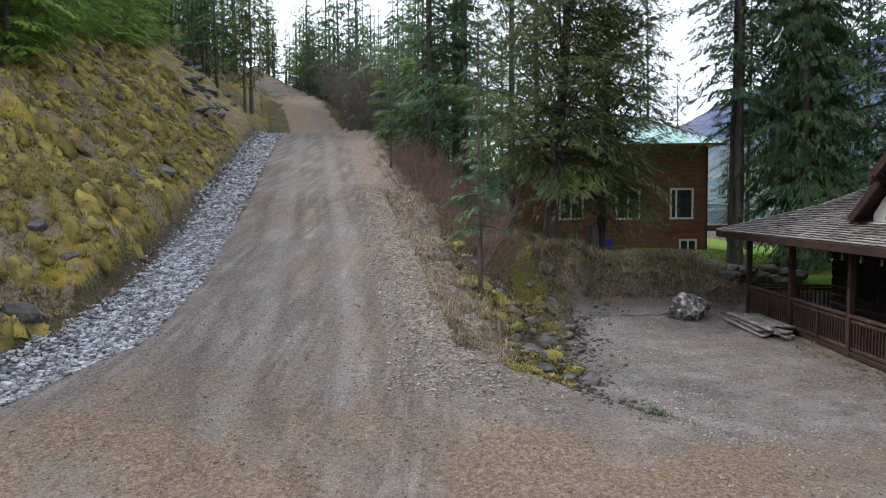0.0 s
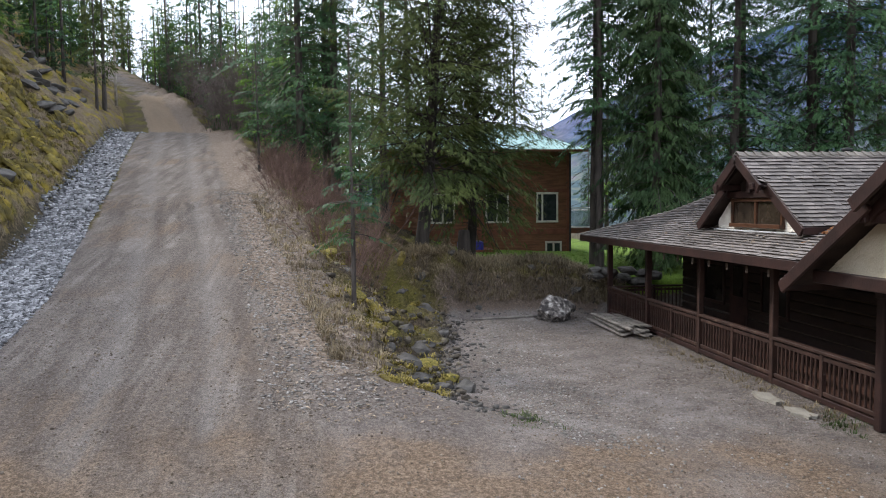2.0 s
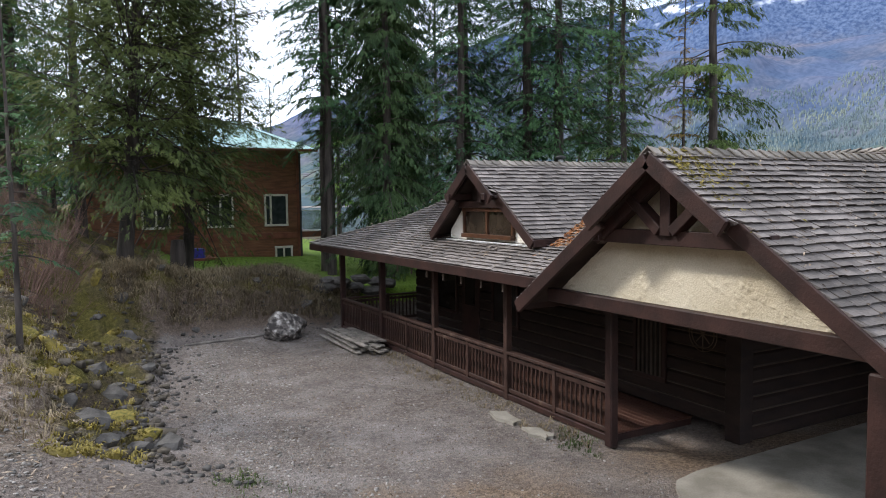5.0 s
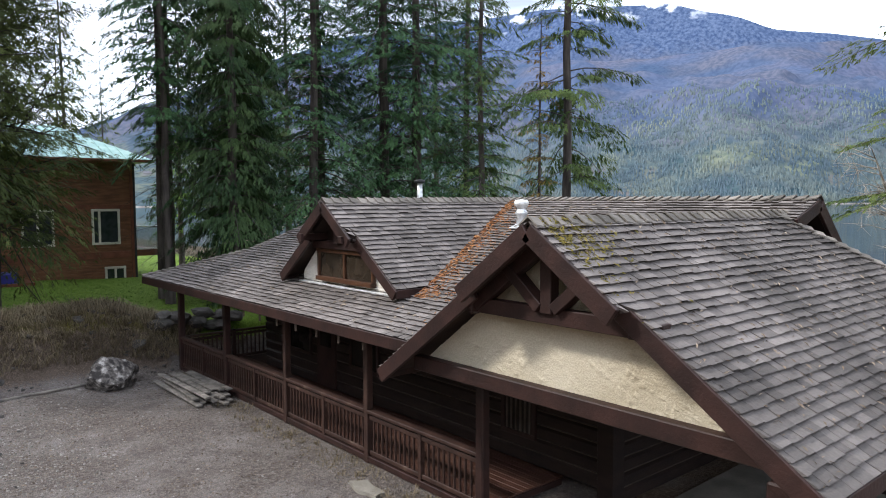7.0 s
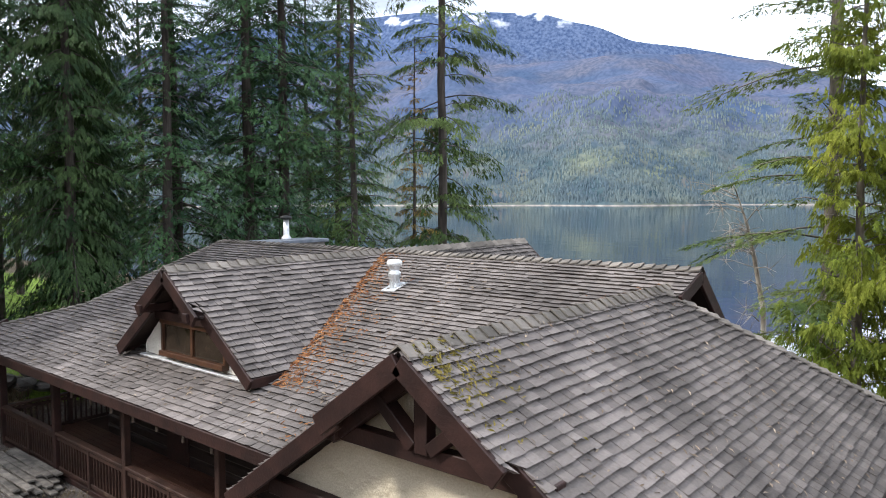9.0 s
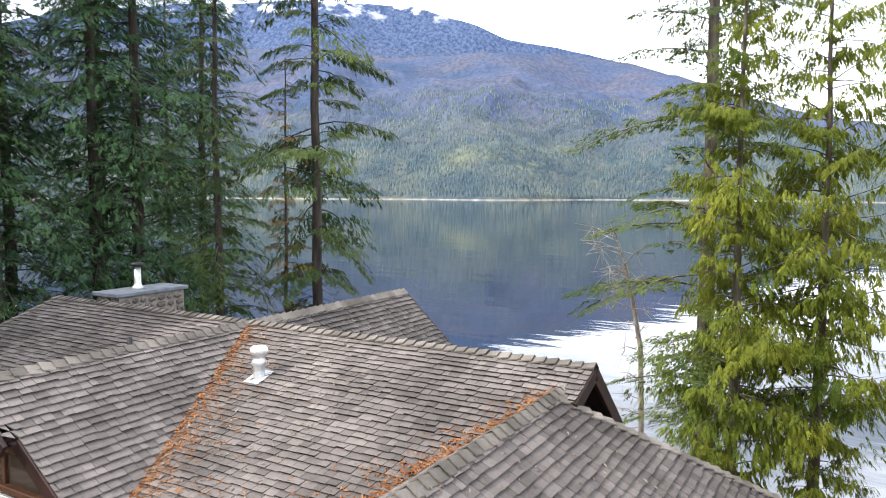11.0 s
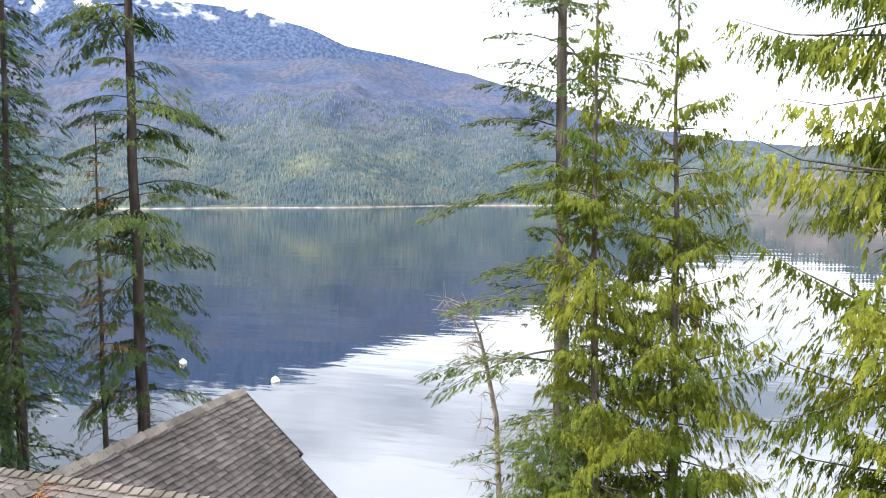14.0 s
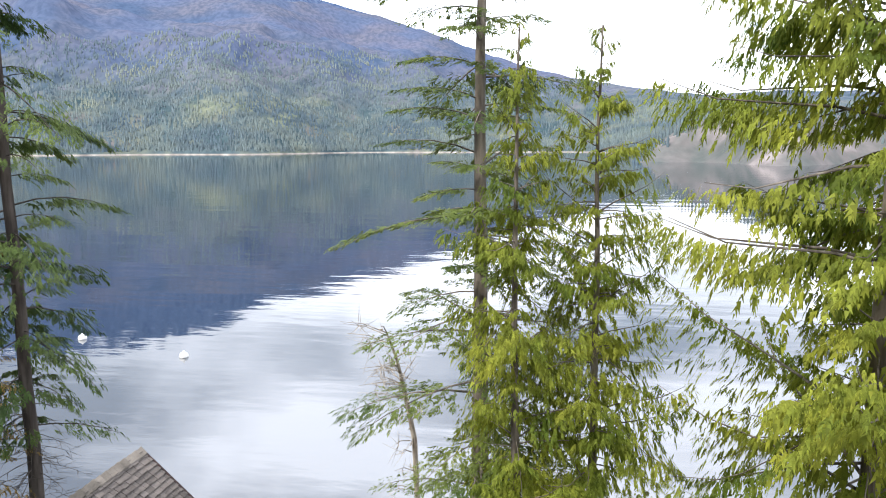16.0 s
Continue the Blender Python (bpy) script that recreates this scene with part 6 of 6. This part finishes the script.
def tufts(name, xs, ys, height, blades, mat, label, seed, spread=0.06, width=0.012, droop=0.6, category="grass", zs=None):
    """Bent grass blades in clumps, joined."""
    r = np.random.default_rng(seed)
    n = len(xs)
    z = land(xs, ys)[0] if zs is None else zs
    base = np.repeat(np.stack([xs, ys, z - 0.02], -1), blades, 0)
    m = n * blades
    a = r.uniform(0, 6.28, m)
    d = np.stack([np.cos(a), np.sin(a), np.zeros(m)], -1)
    s = np.stack([-np.sin(a), np.cos(a), np.zeros(m)], -1)
    h = np.repeat(height if np.ndim(height) else np.full(n, height), blades) * r.uniform(0.5, 1.3, m)
    base = base + d * r.uniform(0, spread, m)[:, None]
    up = np.array([0, 0, 1.0])
    mid = base + up * (h * 0.65)[:, None] + d * (h * 0.3 * droop)[:, None]
    tip = base + up * (h * (1.0 - 0.6 * droop))[:, None] + d * (h * 0.95 * droop)[:, None]
    w = (s * width * r.uniform(0.6, 1.4, m)[:, None])
    v = np.stack([base - w, base + w, mid + w * 0.8, mid - w * 0.8, tip], 1).reshape(-1, 3)
    k = np.arange(m)[:, None] * 5
    tri = np.concatenate([k + np.array([[0, 1, 2]]), k + np.array([[0, 2, 3]]), k + np.array([[3, 2, 4]])], 0)
    return tagged(new(name, np_mesh(name, v, tri, mat)), label, category, kind="stuff")


rg = np.random.default_rng(12)


def along_road(n, y0, y1, s0, s1, power=1.0):
    y = y0 + (y1 - y0) * rg.uniform(0, 1, n) ** power
    return road_x(y) + rg.uniform(s0, s1, n), y


def left_edge(y):
    return west_half(y)


n = 13000
gy_ = -5.0 + 17.3 * rg.uniform(0, 1, n) ** 0.9
gx_ = road_x(gy_) - left_edge(gy_) - rg.uniform(0.1, 1.0, n) * (1.95 + 0.5 * sstep(8, -4, gy_)) * (0.2 + 0.8 * sstep(-5.5, -1.5, gy_)) * (1 - 0.25 * rg.uniform(0, 1, n))
scatter("ditch_gravel", gx_, gy_, rg.uniform(0.035, 0.095, n), M_GRAVEL, "grey crushed rock filling the roadside ditch", 1)
n = 5000
gy_ = 12 + 34 * rg.uniform(0, 1, n) ** 1.2
gx_ = road_x(gy_) - left_edge(gy_) - rg.uniform(0.1, 1.95, n)
scatter("ditch_gravel", gx_, gy_, rg.uniform(0.08, 0.18, n), M_GRAVEL, "grey crushed rock filling the roadside ditch", 2)
x_, y_ = along_road(3600, -2.5, 16, 1.6, 3.6)
scatter("verge_stones", x_, y_, rg.uniform(0.015, 0.06, 3600), M_STONES, "pale stones strewn along the road verge", 3, 0.45)
x_, y_ = along_road(5200, -9, 14, -3.0, 2.4, 1.2)
scatter("road_grit", x_, y_, rg.uniform(0.01, 0.03, 5200), M_CLOD, "small stones pressed into the road", 4, 0.6, 0.35)
y_ = rg.uniform(-6, 9.2, 5200)
x_ = rg.uniform(-6.4, -0.4, 5200)
scatter("yard_grit", x_, y_, rg.uniform(0.01, 0.036, 5200), M_CLOD, "small stones strewn over the yard", 5, 0.6, 0.3)
y_ = rg.uniform(-2.0, 9.0, 420)
x_ = np.interp(y_, [-4, 0, 2, 9], [-5.6, -6.5, -6.3, -5.2]) + rg.normal(-0.1, 0.45, 420)
scatter("bank_rubble", x_, y_, rg.uniform(0.03, 0.15, 420) * rg.uniform(0.4, 1, 420), M_ROCK, "grey rubble at the foot of the bank", 6, 0.6, 0.25)
y_ = rg.uniform(9.0, 12.0, 160)
x_ = rg.uniform(-7.0, 0.6, 160)
scatter("bank_rubble", x_, y_, rg.uniform(0.04, 0.14, 160), M_ROCK, "grey rubble in the cut behind the yard", 7, 0.6, 0.3)


def cushions(name, xs, ys, sizes, mat, label, seed):
    """Low rounded moss cushions, lumpy and unequal, joined."""
    r = np.random.default_rng(seed)
    m = len(xs)
    z, _ = land(xs, ys)
    rings, seg = 4, 9
    th = np.linspace(0, 2 * math.pi, seg, endpoint=False)
    ph = np.linspace(0.12, math.pi * 0.58, rings)
    base = np.array([[math.sin(p) * math.cos(t), math.sin(p) * math.sin(t), math.cos(p)] for p in ph for t in th])
    v = base[None] * (1 + r.uniform(-0.28, 0.28, (m, len(base), 1)))
    top = np.tile(np.array([[[0, 0, 1.0]]]), (m, 1, 1))
    v = np.concatenate([v, top], 1)
    dims = np.stack([sizes * r.uniform(0.8, 1.5, m), sizes * r.uniform(0.7, 1.1, m), sizes * r.uniform(0.55, 0.95, m)], -1)
    v = v * dims[:, None]
    a = r.uniform(0, 6.28, m)
    x2 = v[..., 0] * np.cos(a)[:, None] - v[..., 1] * np.sin(a)[:, None]
    y2 = v[..., 0] * np.sin(a)[:, None] + v[..., 1] * np.cos(a)[:, None]
    e = 0.35
    gx2, gy2 = (land(xs + e, ys)[0] - land(xs - e, ys)[0]) / (2 * e), (land(xs, ys + e)[0] - land(xs, ys - e)[0]) / (2 * e)
    lay = np.clip(gx2, -1.2, 1.2)[:, None] * x2 + np.clip(gy2, -1.2, 1.2)[:, None] * y2
    out = np.stack([x2 + xs[:, None], y2 + ys[:, None], v[..., 2] + lay + z[:, None] - (sizes * 0.1)[:, None]], -1)
    tri = []
    for i in range(rings - 1):
        for j in range(seg):
            p, q = i * seg + j, i * seg + (j + 1) % seg
            tri += [(p, p + seg, q + seg), (p, q + seg, q)]
    tri += [(rings * seg, j, (j + 1) % seg) for j in range(seg)]
    f = (np.arange(m)[:, None, None] * (rings * seg + 1) + np.array(tri)[None]).reshape(-1, 3)
    per = 9
    k = np.repeat(np.arange(m), per)
    ring = r.integers(0, rings - 1, len(k)) * seg + r.integers(0, seg, len(k))
    tips = out[k, ring]
    tufts("moss_fringe", tips[:, 0], tips[:, 1], r.uniform(0.04, 0.1, len(k)), 7, M_MOSSTUFT, "shaggy golden-green moss over the cushions", seed + 50, 0.12, 0.012, 0.8, "moss", tips[:, 2])
    return tagged(new(name, np_mesh(name, out.reshape(-1, 3), f, mat, True)), label, "moss", kind="stuff")


n = 1100
y_ = -4.5 + 34 * rg.uniform(0, 1, n) ** 1.25
x_ = road_x(y_) - left_edge(y_) - 2.3 - rg.uniform(0, 9.0, n)
cushions("moss_cushions", x_, y_, rg.uniform(0.14, 0.44, n) * rg.uniform(0.6, 1, n), M_CUSHION, "golden-green moss cushions covering the slope", 31)
n = 34
y_ = -1.0 + 12 * rg.uniform(0, 1, n)
x_ = road_x(y_) + 3.7 + rg.uniform(0, 1, n) * (1.2 + 0.3 * np.clip(y_ + 1, 0, 12))
cushions("moss_cushions", x_, y_, rg.uniform(0.1, 0.3, n) * rg.uniform(0.5, 1, n), M_CUSHION, "golden-green moss cushions below the road", 32)
x_, y_ = along_road(7000, -9.5, 3, -5.0, 4.5, 1.1)
scatter("dirt_clods", x_, y_, rg.uniform(0.01, 0.045, 7000) * rg.uniform(0.4, 1, 7000), M_CLOD, "crumbs of brown dirt on the road", 33, 0.7, 0.3)

x_, y_ = rg.uniform(-6.4, -0.4, 2200), rg.uniform(-6, 9.2, 2200)
scatter("yard_grit", x_, y_, rg.uniform(0.012, 0.05, 2200) * rg.uniform(0.5, 1, 2200), M_STONES, "small pale stones strewn over the yard", 35, 0.6, 0.3)
n = 2400
y_ = rg.uniform(-3.5, 8.5, n)
x_ = np.interp(y_, [-4, 0, 2, 9], [-5.2, -5.7, -5.6, -4.6]) + np.abs(rg.normal(0, 1.0, n))
scatter("yard_gravel", x_, y_, rg.uniform(0.012, 0.042, n), M_STONES, "pale grey gravel along the edge of the yard", 36, 0.6, 0.3)
n = 420
y_ = rg.uniform(-0.6, 9.5, n)
x_ = road_x(y_) + 3.9 + rg.uniform(0, 1, n) * (1.3 + 0.33 * np.clip(y_ + 1, 0, 12))
scatter("bank_stones", x_, y_, rg.uniform(0.05, 0.2, n) * rg.uniform(0.5, 1, n), M_BANKSTONE, "brown and mossy stones in the bank below the road", 37, 0.75, 0.2)
# dry grass and leaves on the banks
n = 3600
y_ = -5 + 34 * rg.uniform(0, 1, n) ** 1.3
x_ = road_x(y_) - left_edge(y_) - 2.1 - rg.uniform(0, 8.5, n)
tufts("bank_moss", x_, y_, rg.uniform(0.06, 0.17, n), 10, M_MOSSTUFT, "golden-green moss tufts on the slope", 8, 0.16, 0.014, 0.85, "moss")
n = 2600
y_ = -5 + 34 * rg.uniform(0, 1, n) ** 1.3
x_ = road_x(y_) - left_edge(y_) - 1.9 - rg.uniform(0, 8.0, n) ** 1.05
tufts("dry_grass", x_, y_, rg.uniform(0.14, 0.34, n), 9, M_GRASSDRY, "dry straw grass on the slope", 9, 0.1, 0.007, 0.95)
n = 900
y_ = -0.5 + 15 * rg.uniform(0, 1, n)
x_ = road_x(y_) + 2.9 + rg.uniform(0, 1, n) ** 1.5 * (0.8 + 0.28 * np.clip(y_ + 1, 0, 12))
tufts("dry_grass", x_, y_, rg.uniform(0.1, 0.3, n), 9, M_GRASSDRY, "dry straw grass below the road", 10, 0.1, 0.007, 0.9)
n = 380
y_ = -0.8 + 11 * rg.uniform(0, 1, n)
x_ = road_x(y_) + 3.6 + rg.uniform(0, 1, n) * (1.2 + 0.28 * np.clip(y_ + 1, 0, 12))
tufts("bank_moss", x_, y_, rg.uniform(0.06, 0.16, n), 12, M_MOSSTUFT, "golden-green moss tufts below the road", 11, 0.15, 0.014, 0.85, "moss")
n = 2600
tufts("dry_grass", rg.uniform(-6.5, 0.9, n), rg.uniform(9.5, 12.6, n), rg.uniform(0.15, 0.42, n), 9, M_GRASSDRY, "dry straw grass over the cut bank", 12, 0.1, 0.007, 1.0)
n = 260
tufts("porch_grass", rg.uniform(-0.75, -0.1, n), rg.uniform(-3.0, 8.6, n), rg.uniform(0.05, 0.14, n), 10, M_GRASSDRY, "thin dry grass along the porch", 13, 0.12, 0.006, 0.8)
n = 2600
y_ = rg.uniform(13.5, 25, n)
x_ = rg.uniform(-3.5, 9, n)
tufts("lawn_grass", x_, y_, rg.uniform(0.04, 0.09, n), 6, M_YOUNG, "short green lawn grass", 14, 0.15, 0.012, 0.6)

n = 70
tufts("yard_weeds", np.concatenate([rg.normal(-5.6, 0.25, 40), rg.normal(-0.55, 0.18, 30)]), np.concatenate([rg.normal(-1.9, 0.35, 40), rg.normal(-2.75, 0.3, 30)]), rg.uniform(0.06, 0.16, n), 6, M_OLIVE, "small green weeds in the gravel yard", 15, 0.08, 0.008, 0.8, "weeds")


def leaf_spot(r):
    y = r.uniform(-3, 17)
    x = float(road_x(np.array(y))) + r.uniform(1.9, 4.6)
    return Vector((x, y, ground_z(x, y) + 0.012)), Vector((0, -0.15, 1)).normalized()


litter_on("fallen_leaves", leaf_spot, 2600, 9, M_LEAFLITTER, 0.05, "pale fallen leaves on the road verge")

# rocks: set in the west bank, in the cut, and the boulder in the yard
ROCKS = [rock_mesh("rock", M_ROCK, i + 11, (0.5, 0.42, 0.34), 2, 0.4) for i in range(4)]
MOSSY = [rock_mesh("mossy_rock", M_MOSSCLUMP, i + 31, (0.5, 0.45, 0.3), 2, 0.3) for i in range(3)]
rr = random.Random(21)
for i in range(70):
    y = -3.5 + 30 * rr.random() ** 1.3
    x = float(road_x(np.array(y)) - left_edge(np.array(y))) - 2.4 - rr.uniform(0, 7.5)
    mossy = i % 2
    o = new("mossy_rock" if mossy else "rock", (MOSSY[i % 3] if mossy else ROCKS[i % 4]))
    s = rr.uniform(0.45, 1.15)
    o.location, o.rotation_euler, o.scale = (x, y, ground_z(x, y) - 0.05), (rr.uniform(-0.4, 0.4), rr.uniform(-0.2, 0.5), rr.uniform(0, 6)), (s, s, s * 0.9)
    tagged(o, "moss-covered rock in the roadside slope" if mossy else "dark grey rock jutting from the mossy slope", "rock", "rocks in the slope")
for i in range(40):
    y = rr.uniform(25, 43)
    x = float(road_x(np.array(y)) - left_edge(np.array(y))) - 2.3 - rr.uniform(1.5, 7) * (0.4 + 0.6 * (y - 27) / 16)
    o = new("rock", ROCKS[i % 4])
    s = rr.uniform(0.6, 1.5)
    o.location, o.rotation_euler, o.scale = (x, y, ground_z(x, y) - 0.02), (rr.uniform(-0.5, 0.5), 0.3, rr.uniform(0, 6)), (s, s, s * 0.7)
    tagged(o, "slab of blasted grey rock above the road", "rock", "blasted rock above the road")
for i in range(14):
    t = i / 14
    x, y = (-6.6 + 6.9 * t + rr.uniform(-0.3, 0.3), 9.4 + rr.uniform(0, 1.6)) if i % 2 else (rr.uniform(-7.4, -5.9), rr.uniform(1.5, 9.5))
    o = new("rock", ROCKS[i % 4])
    s = rr.uniform(0.3, 0.65)
    o.location, o.rotation_euler, o.scale = (x, y, ground_z(x, y) - 0.03), (rr.uniform(-0.5, 0.5), 0.3, rr.uniform(0, 6)), (s, s, s * 0.8)
    tagged(o, "grey rock tumbled in the cut bank", "rock", "rocks in the cut bank")
for i in range(9):
    o = new("rock", ROCKS[i % 4])
    x, y = -0.2 + i * 0.28, 10.3 + (i % 2) * 0.3
    o.location, o.rotation_euler.z, o.scale = (x, y, ground_z(x, y) + 0.1 + (i % 3) * 0.12), i, (0.9, 0.8, 0.55)
    tagged(o, "flat grey stone of the dry-stacked lawn edge", "stone", "stones of the lawn edge")
for i in range(34):
    y = rr.uniform(-0.3, 9.0)
    x = float(road_x(np.array(y))) + 4.1 + rr.random() * (1.1 + 0.3 * (y + 1))
    mossy = i % 3 == 0
    o = new("mossy_rock" if mossy else "rock", MOSSY[i % 3] if mossy else ROCKS[i % 4])
    s = rr.uniform(0.35, 0.8)
    o.location, o.rotation_euler, o.scale = (x, y, ground_z(x, y) - 0.04), (rr.uniform(-0.5, 0.5), rr.uniform(-0.3, 0.4), rr.uniform(0, 6)), (s, s, s * 0.8)
    tagged(o, "moss-covered rock in the bank below the road" if mossy else "dark grey rock in the bank below the road", "rock", "rocks below the road")
boulder = new("boulder", rock_mesh("boulder", M_BOULDER, 5, (0.68, 0.5, 0.46), 4, 0.5))
boulder.location, boulder.rotation_euler = (-2.1, 8.5, 0.32), (0.05, 0.1, 0.15)
tagged(boulder, "big pale angular boulder at the end of the yard", "boulder")
pole_bm = add_beam(bmesh.new(), (-4.75, 8.6, 0.1), (-2.55, 8.85, 0.12), 0.05, 0.05, (0, 0, 1), 0.01)
tagged(part("wooden_pole", pole_bm, M_OLDWOOD), "thin weathered pole lying beside the boulder", "pole")
pile = thing("lumber_pile", "stack of weathered grey boards beside the porch", "lumber", (-0.62, 6.7, 0))
for i in range(15):
    lay, col = i // 5, i % 5
    a = rr.uniform(-0.05, 0.05)
    x, z, half = -0.42 + col * 0.17 + rr.uniform(-0.04, 0.04) + lay * 0.07, 0.05 + lay * 0.09 + 0.02, rr.uniform(1.0, 1.55)
    beam("board", (x - a, -half + rr.uniform(-0.2, 0.2), z), (x + a, half, z + rr.uniform(-0.01, 0.02)), 0.14, 0.045, M_OLDWOOD, pile)

# ---- the neighbour's house ----
M_CEDARWALL = material("cedar_siding", (0.12, 0.05, 0.024), (0.2, 0.088, 0.043), 1.5, 0.6, 0.3, 14, axis=(1, 1, 6))
M_TRIMRED = material("red_brown_trim", (0.13, 0.045, 0.025), (0.19, 0.07, 0.04), 3.0, 0.6)
M_TEAL = material("teal_metal_roof", (0.2, 0.36, 0.33), (0.3, 0.47, 0.43), 2.0, 0.35, 0.05, 20, metal=0.2)
M_PALETRIM = material("pale_window_trim", (0.5, 0.47, 0.38), (0.6, 0.57, 0.48), 3.0, 0.6)
M_DARKGLASS = material("dark_glass", (0.02, 0.026, 0.026), (0.035, 0.042, 0.042), 3.0, 0.08, 0.0, 5, spec=0.6)
nb = thing("neighbour_house", "two-storey cedar-clad house with a teal metal roof", "house", (3.55, 25.0, 0.2))
block("wall", (-10, 0, -0.4), (0, 8, 6.4), M_CEDARWALL, nb, 0.02)
for i in range(40):
    z = -0.2 + i * 0.165
    beam("siding_board", (-10, -0.012, z), (0.0, -0.012, z + 0.0), 0.03, 0.155, M_CEDARWALL, nb, bevel=0.004)
beam("belt_course", (-10, -0.04, 2.0), (0.02, -0.04, 2.0), 0.06, 0.3, M_TRIMRED, nb)
beam("belt_course", (-10, -0.04, 4.25), (0.02, -0.04, 4.25), 0.06, 0.2, M_TRIMRED, nb)
beam("corner_board", (0.0, -0.04, -0.4), (0.0, -0.04, 6.4), 0.14, 0.1, M_TRIMRED, nb, up=(0, 1, 0))
beam("downpipe", (0.1, -0.1, 0.0), (0.1, -0.1, 6.3), 0.09, 0.09, M_BLACKPIPE, nb, up=(0, 1, 0))
nroof = slab("roof", [(-10.6, -0.8, 6.45), (0.8, -0.8, 6.45), (-2.4, 3.6, 8.2), (-8, 3.6, 8.2)], 0.12, M_TEAL, nb, "teal standing-seam metal roof")
slab("roof_side", [(0.8, -0.8, 6.45), (0.8, 8.8, 6.45), (-2.4, 3.6, 8.2)], 0.12, M_TEAL, nroof)
slab("roof_side", [(-10.6, 8.8, 6.45), (0.8, 8.8, 6.45), (-2.4, 3.6, 8.2), (-8, 3.6, 8.2)], 0.12, M_TEAL, nroof)
for i in range(28):
    x = -10.4 + i * 0.4
    t = 1.0 if -8 < x < -2.4 else max(0.05, (0.8 - x) / 3.2 if x > -2.4 else (x + 10.6) / 2.6)
    beam("seam", (x, -0.8, 6.47), (x, -0.8 + 4.4 * t, 6.47 + 1.75 * t), 0.03, 0.04, M_TEAL, nroof)
beam("gutter", (-10.6, -0.84, 6.38), (0.85, -0.84, 6.38), 0.12, 0.13, M_TRIMRED, nb)


def nb_window(x0, x1, z0, z1, split):
    w = block("window", (x0, -0.05, z0), (x1, -0.02, z1), M_DARKGLASS, nb, 0, "window with pale trim")
    for a, b in (((x0, z0), (x1, z0)), ((x0, z1), (x1, z1))):
        beam("trim", (a[0] - 0.06, -0.06, a[1]), (b[0] + 0.06, -0.06, b[1]), 0.06, 0.11, M_PALETRIM, w)
    for x in (x0, x1) + ((x0 + (x1 - x0) * split,) if split else ()):
        beam("trim", (x, -0.06, z0), (x, -0.06, z1), 0.1, 0.06, M_PALETRIM, w, up=(0, 1, 0))


nb_window(-1.75, -0.62, 2.55, 4.1, 0.25)
nb_window(-1.25, -0.42, 0.5, 1.4, 0.5)
nb_window(-4.6, -3.4, 2.55, 4.1, 0.5)
nb_window(-7.6, -6.4, 2.55, 4.1, 0.5)
balcony = part("balcony", add_beam(bmesh.new(), (0.75, 0.5, 2.0), (0.75, 7.5, 2.0), 1.5, 0.3), M_TRIMRED, nb, "balcony with a glass railing")
for i in range(3):
    block("glass_panel", (0.05 + i * 0.48, 0.42, 2.25), (0.5 + i * 0.48, 0.44, 3.25), M_GLASS, balcony, 0)
beam("handrail", (0.05, 0.43, 3.28), (1.5, 0.43, 3.28), 0.05, 0.05, M_WHITE, balcony)
beam("edge_strip", (0.0, 0.42, 2.2), (1.52, 0.42, 2.2), 0.06, 0.08, M_WHITE, balcony)
deck = part("low_deck", add_beam(bmesh.new(), (-8.5, -1.2, 1.1), (-4.6, -1.2, 1.1), 2.2, 0.16), M_TRIMRED, nb, "raised garden deck")
M_BLUE = material("blue_plastic", (0.02, 0.02, 0.16), (0.03, 0.03, 0.24), 3.0, 0.4)
tub = part("storage_box", add_beam(bmesh.new(), (-2.9, 23.2, 1.45), (-1.6, 23.2, 1.45), 0.7, 0.75, (0, 0, 1), 0.06), M_BLUE)
tagged(tub, "dark blue plastic storage box on the neighbour's deck", "box")
stump_bm = lathe(bmesh.new(), [(0.3, -0.3), (0.26, 0.1), (0.24, 0.9), (0.2, 1.3), (0.05, 1.33)], seg=10)
stump = part("tree_stump", stump_bm, M_DARKBARK)
stump.location = (-4.25, 12.9, ground_z(-4.25, 12.9))
tagged(stump, "tall grey-brown tree stump on the bank", "stump")

# utility pole up the road, floats on the lake
up_bm = lathe(bmesh.new(), [(0.14, -0.5), (0.13, 3.0), (0.1, 9.5)], seg=10)
px_, py_ = -30.0, 58.0
post = part("utility_pole", up_bm, M_BARKPALE)
post.location = (px_, py_, ground_z(px_, py_))
tagged(post, "grey wooden utility pole above the road", "pole")
for x, y in ((62.0, 43.0), (58.0, 29.0)):
    f = part("mooring_buoy", lathe(bmesh.new(), [(0.05, -0.3), (0.35, -0.15), (0.45, 0.1), (0.35, 0.35), (0.1, 0.5), (0.05, 0.6)]), M_WHITE)
    f.location = (x, y, LAKE)
    tagged(f, "white mooring buoy floating on the lake", "buoy", "buoys on the lake")
dock = part("floating_dock", add_beam(bmesh.new(), (22, 75, LAKE + 0.35), (40, 78, LAKE + 0.35), 2.4, 0.5, (0, 0, 1), 0.03), M_PALETRIM)
tagged(dock, "pale floating dock by the north shore", "dock")


# ---- single shingles of the wing roof nearest the camera's way ----
for p in singles:
    part("shingle", mesh_of("shingle", p, SH_FACES, M_SHINGLE), M_SHINGLE, roof)
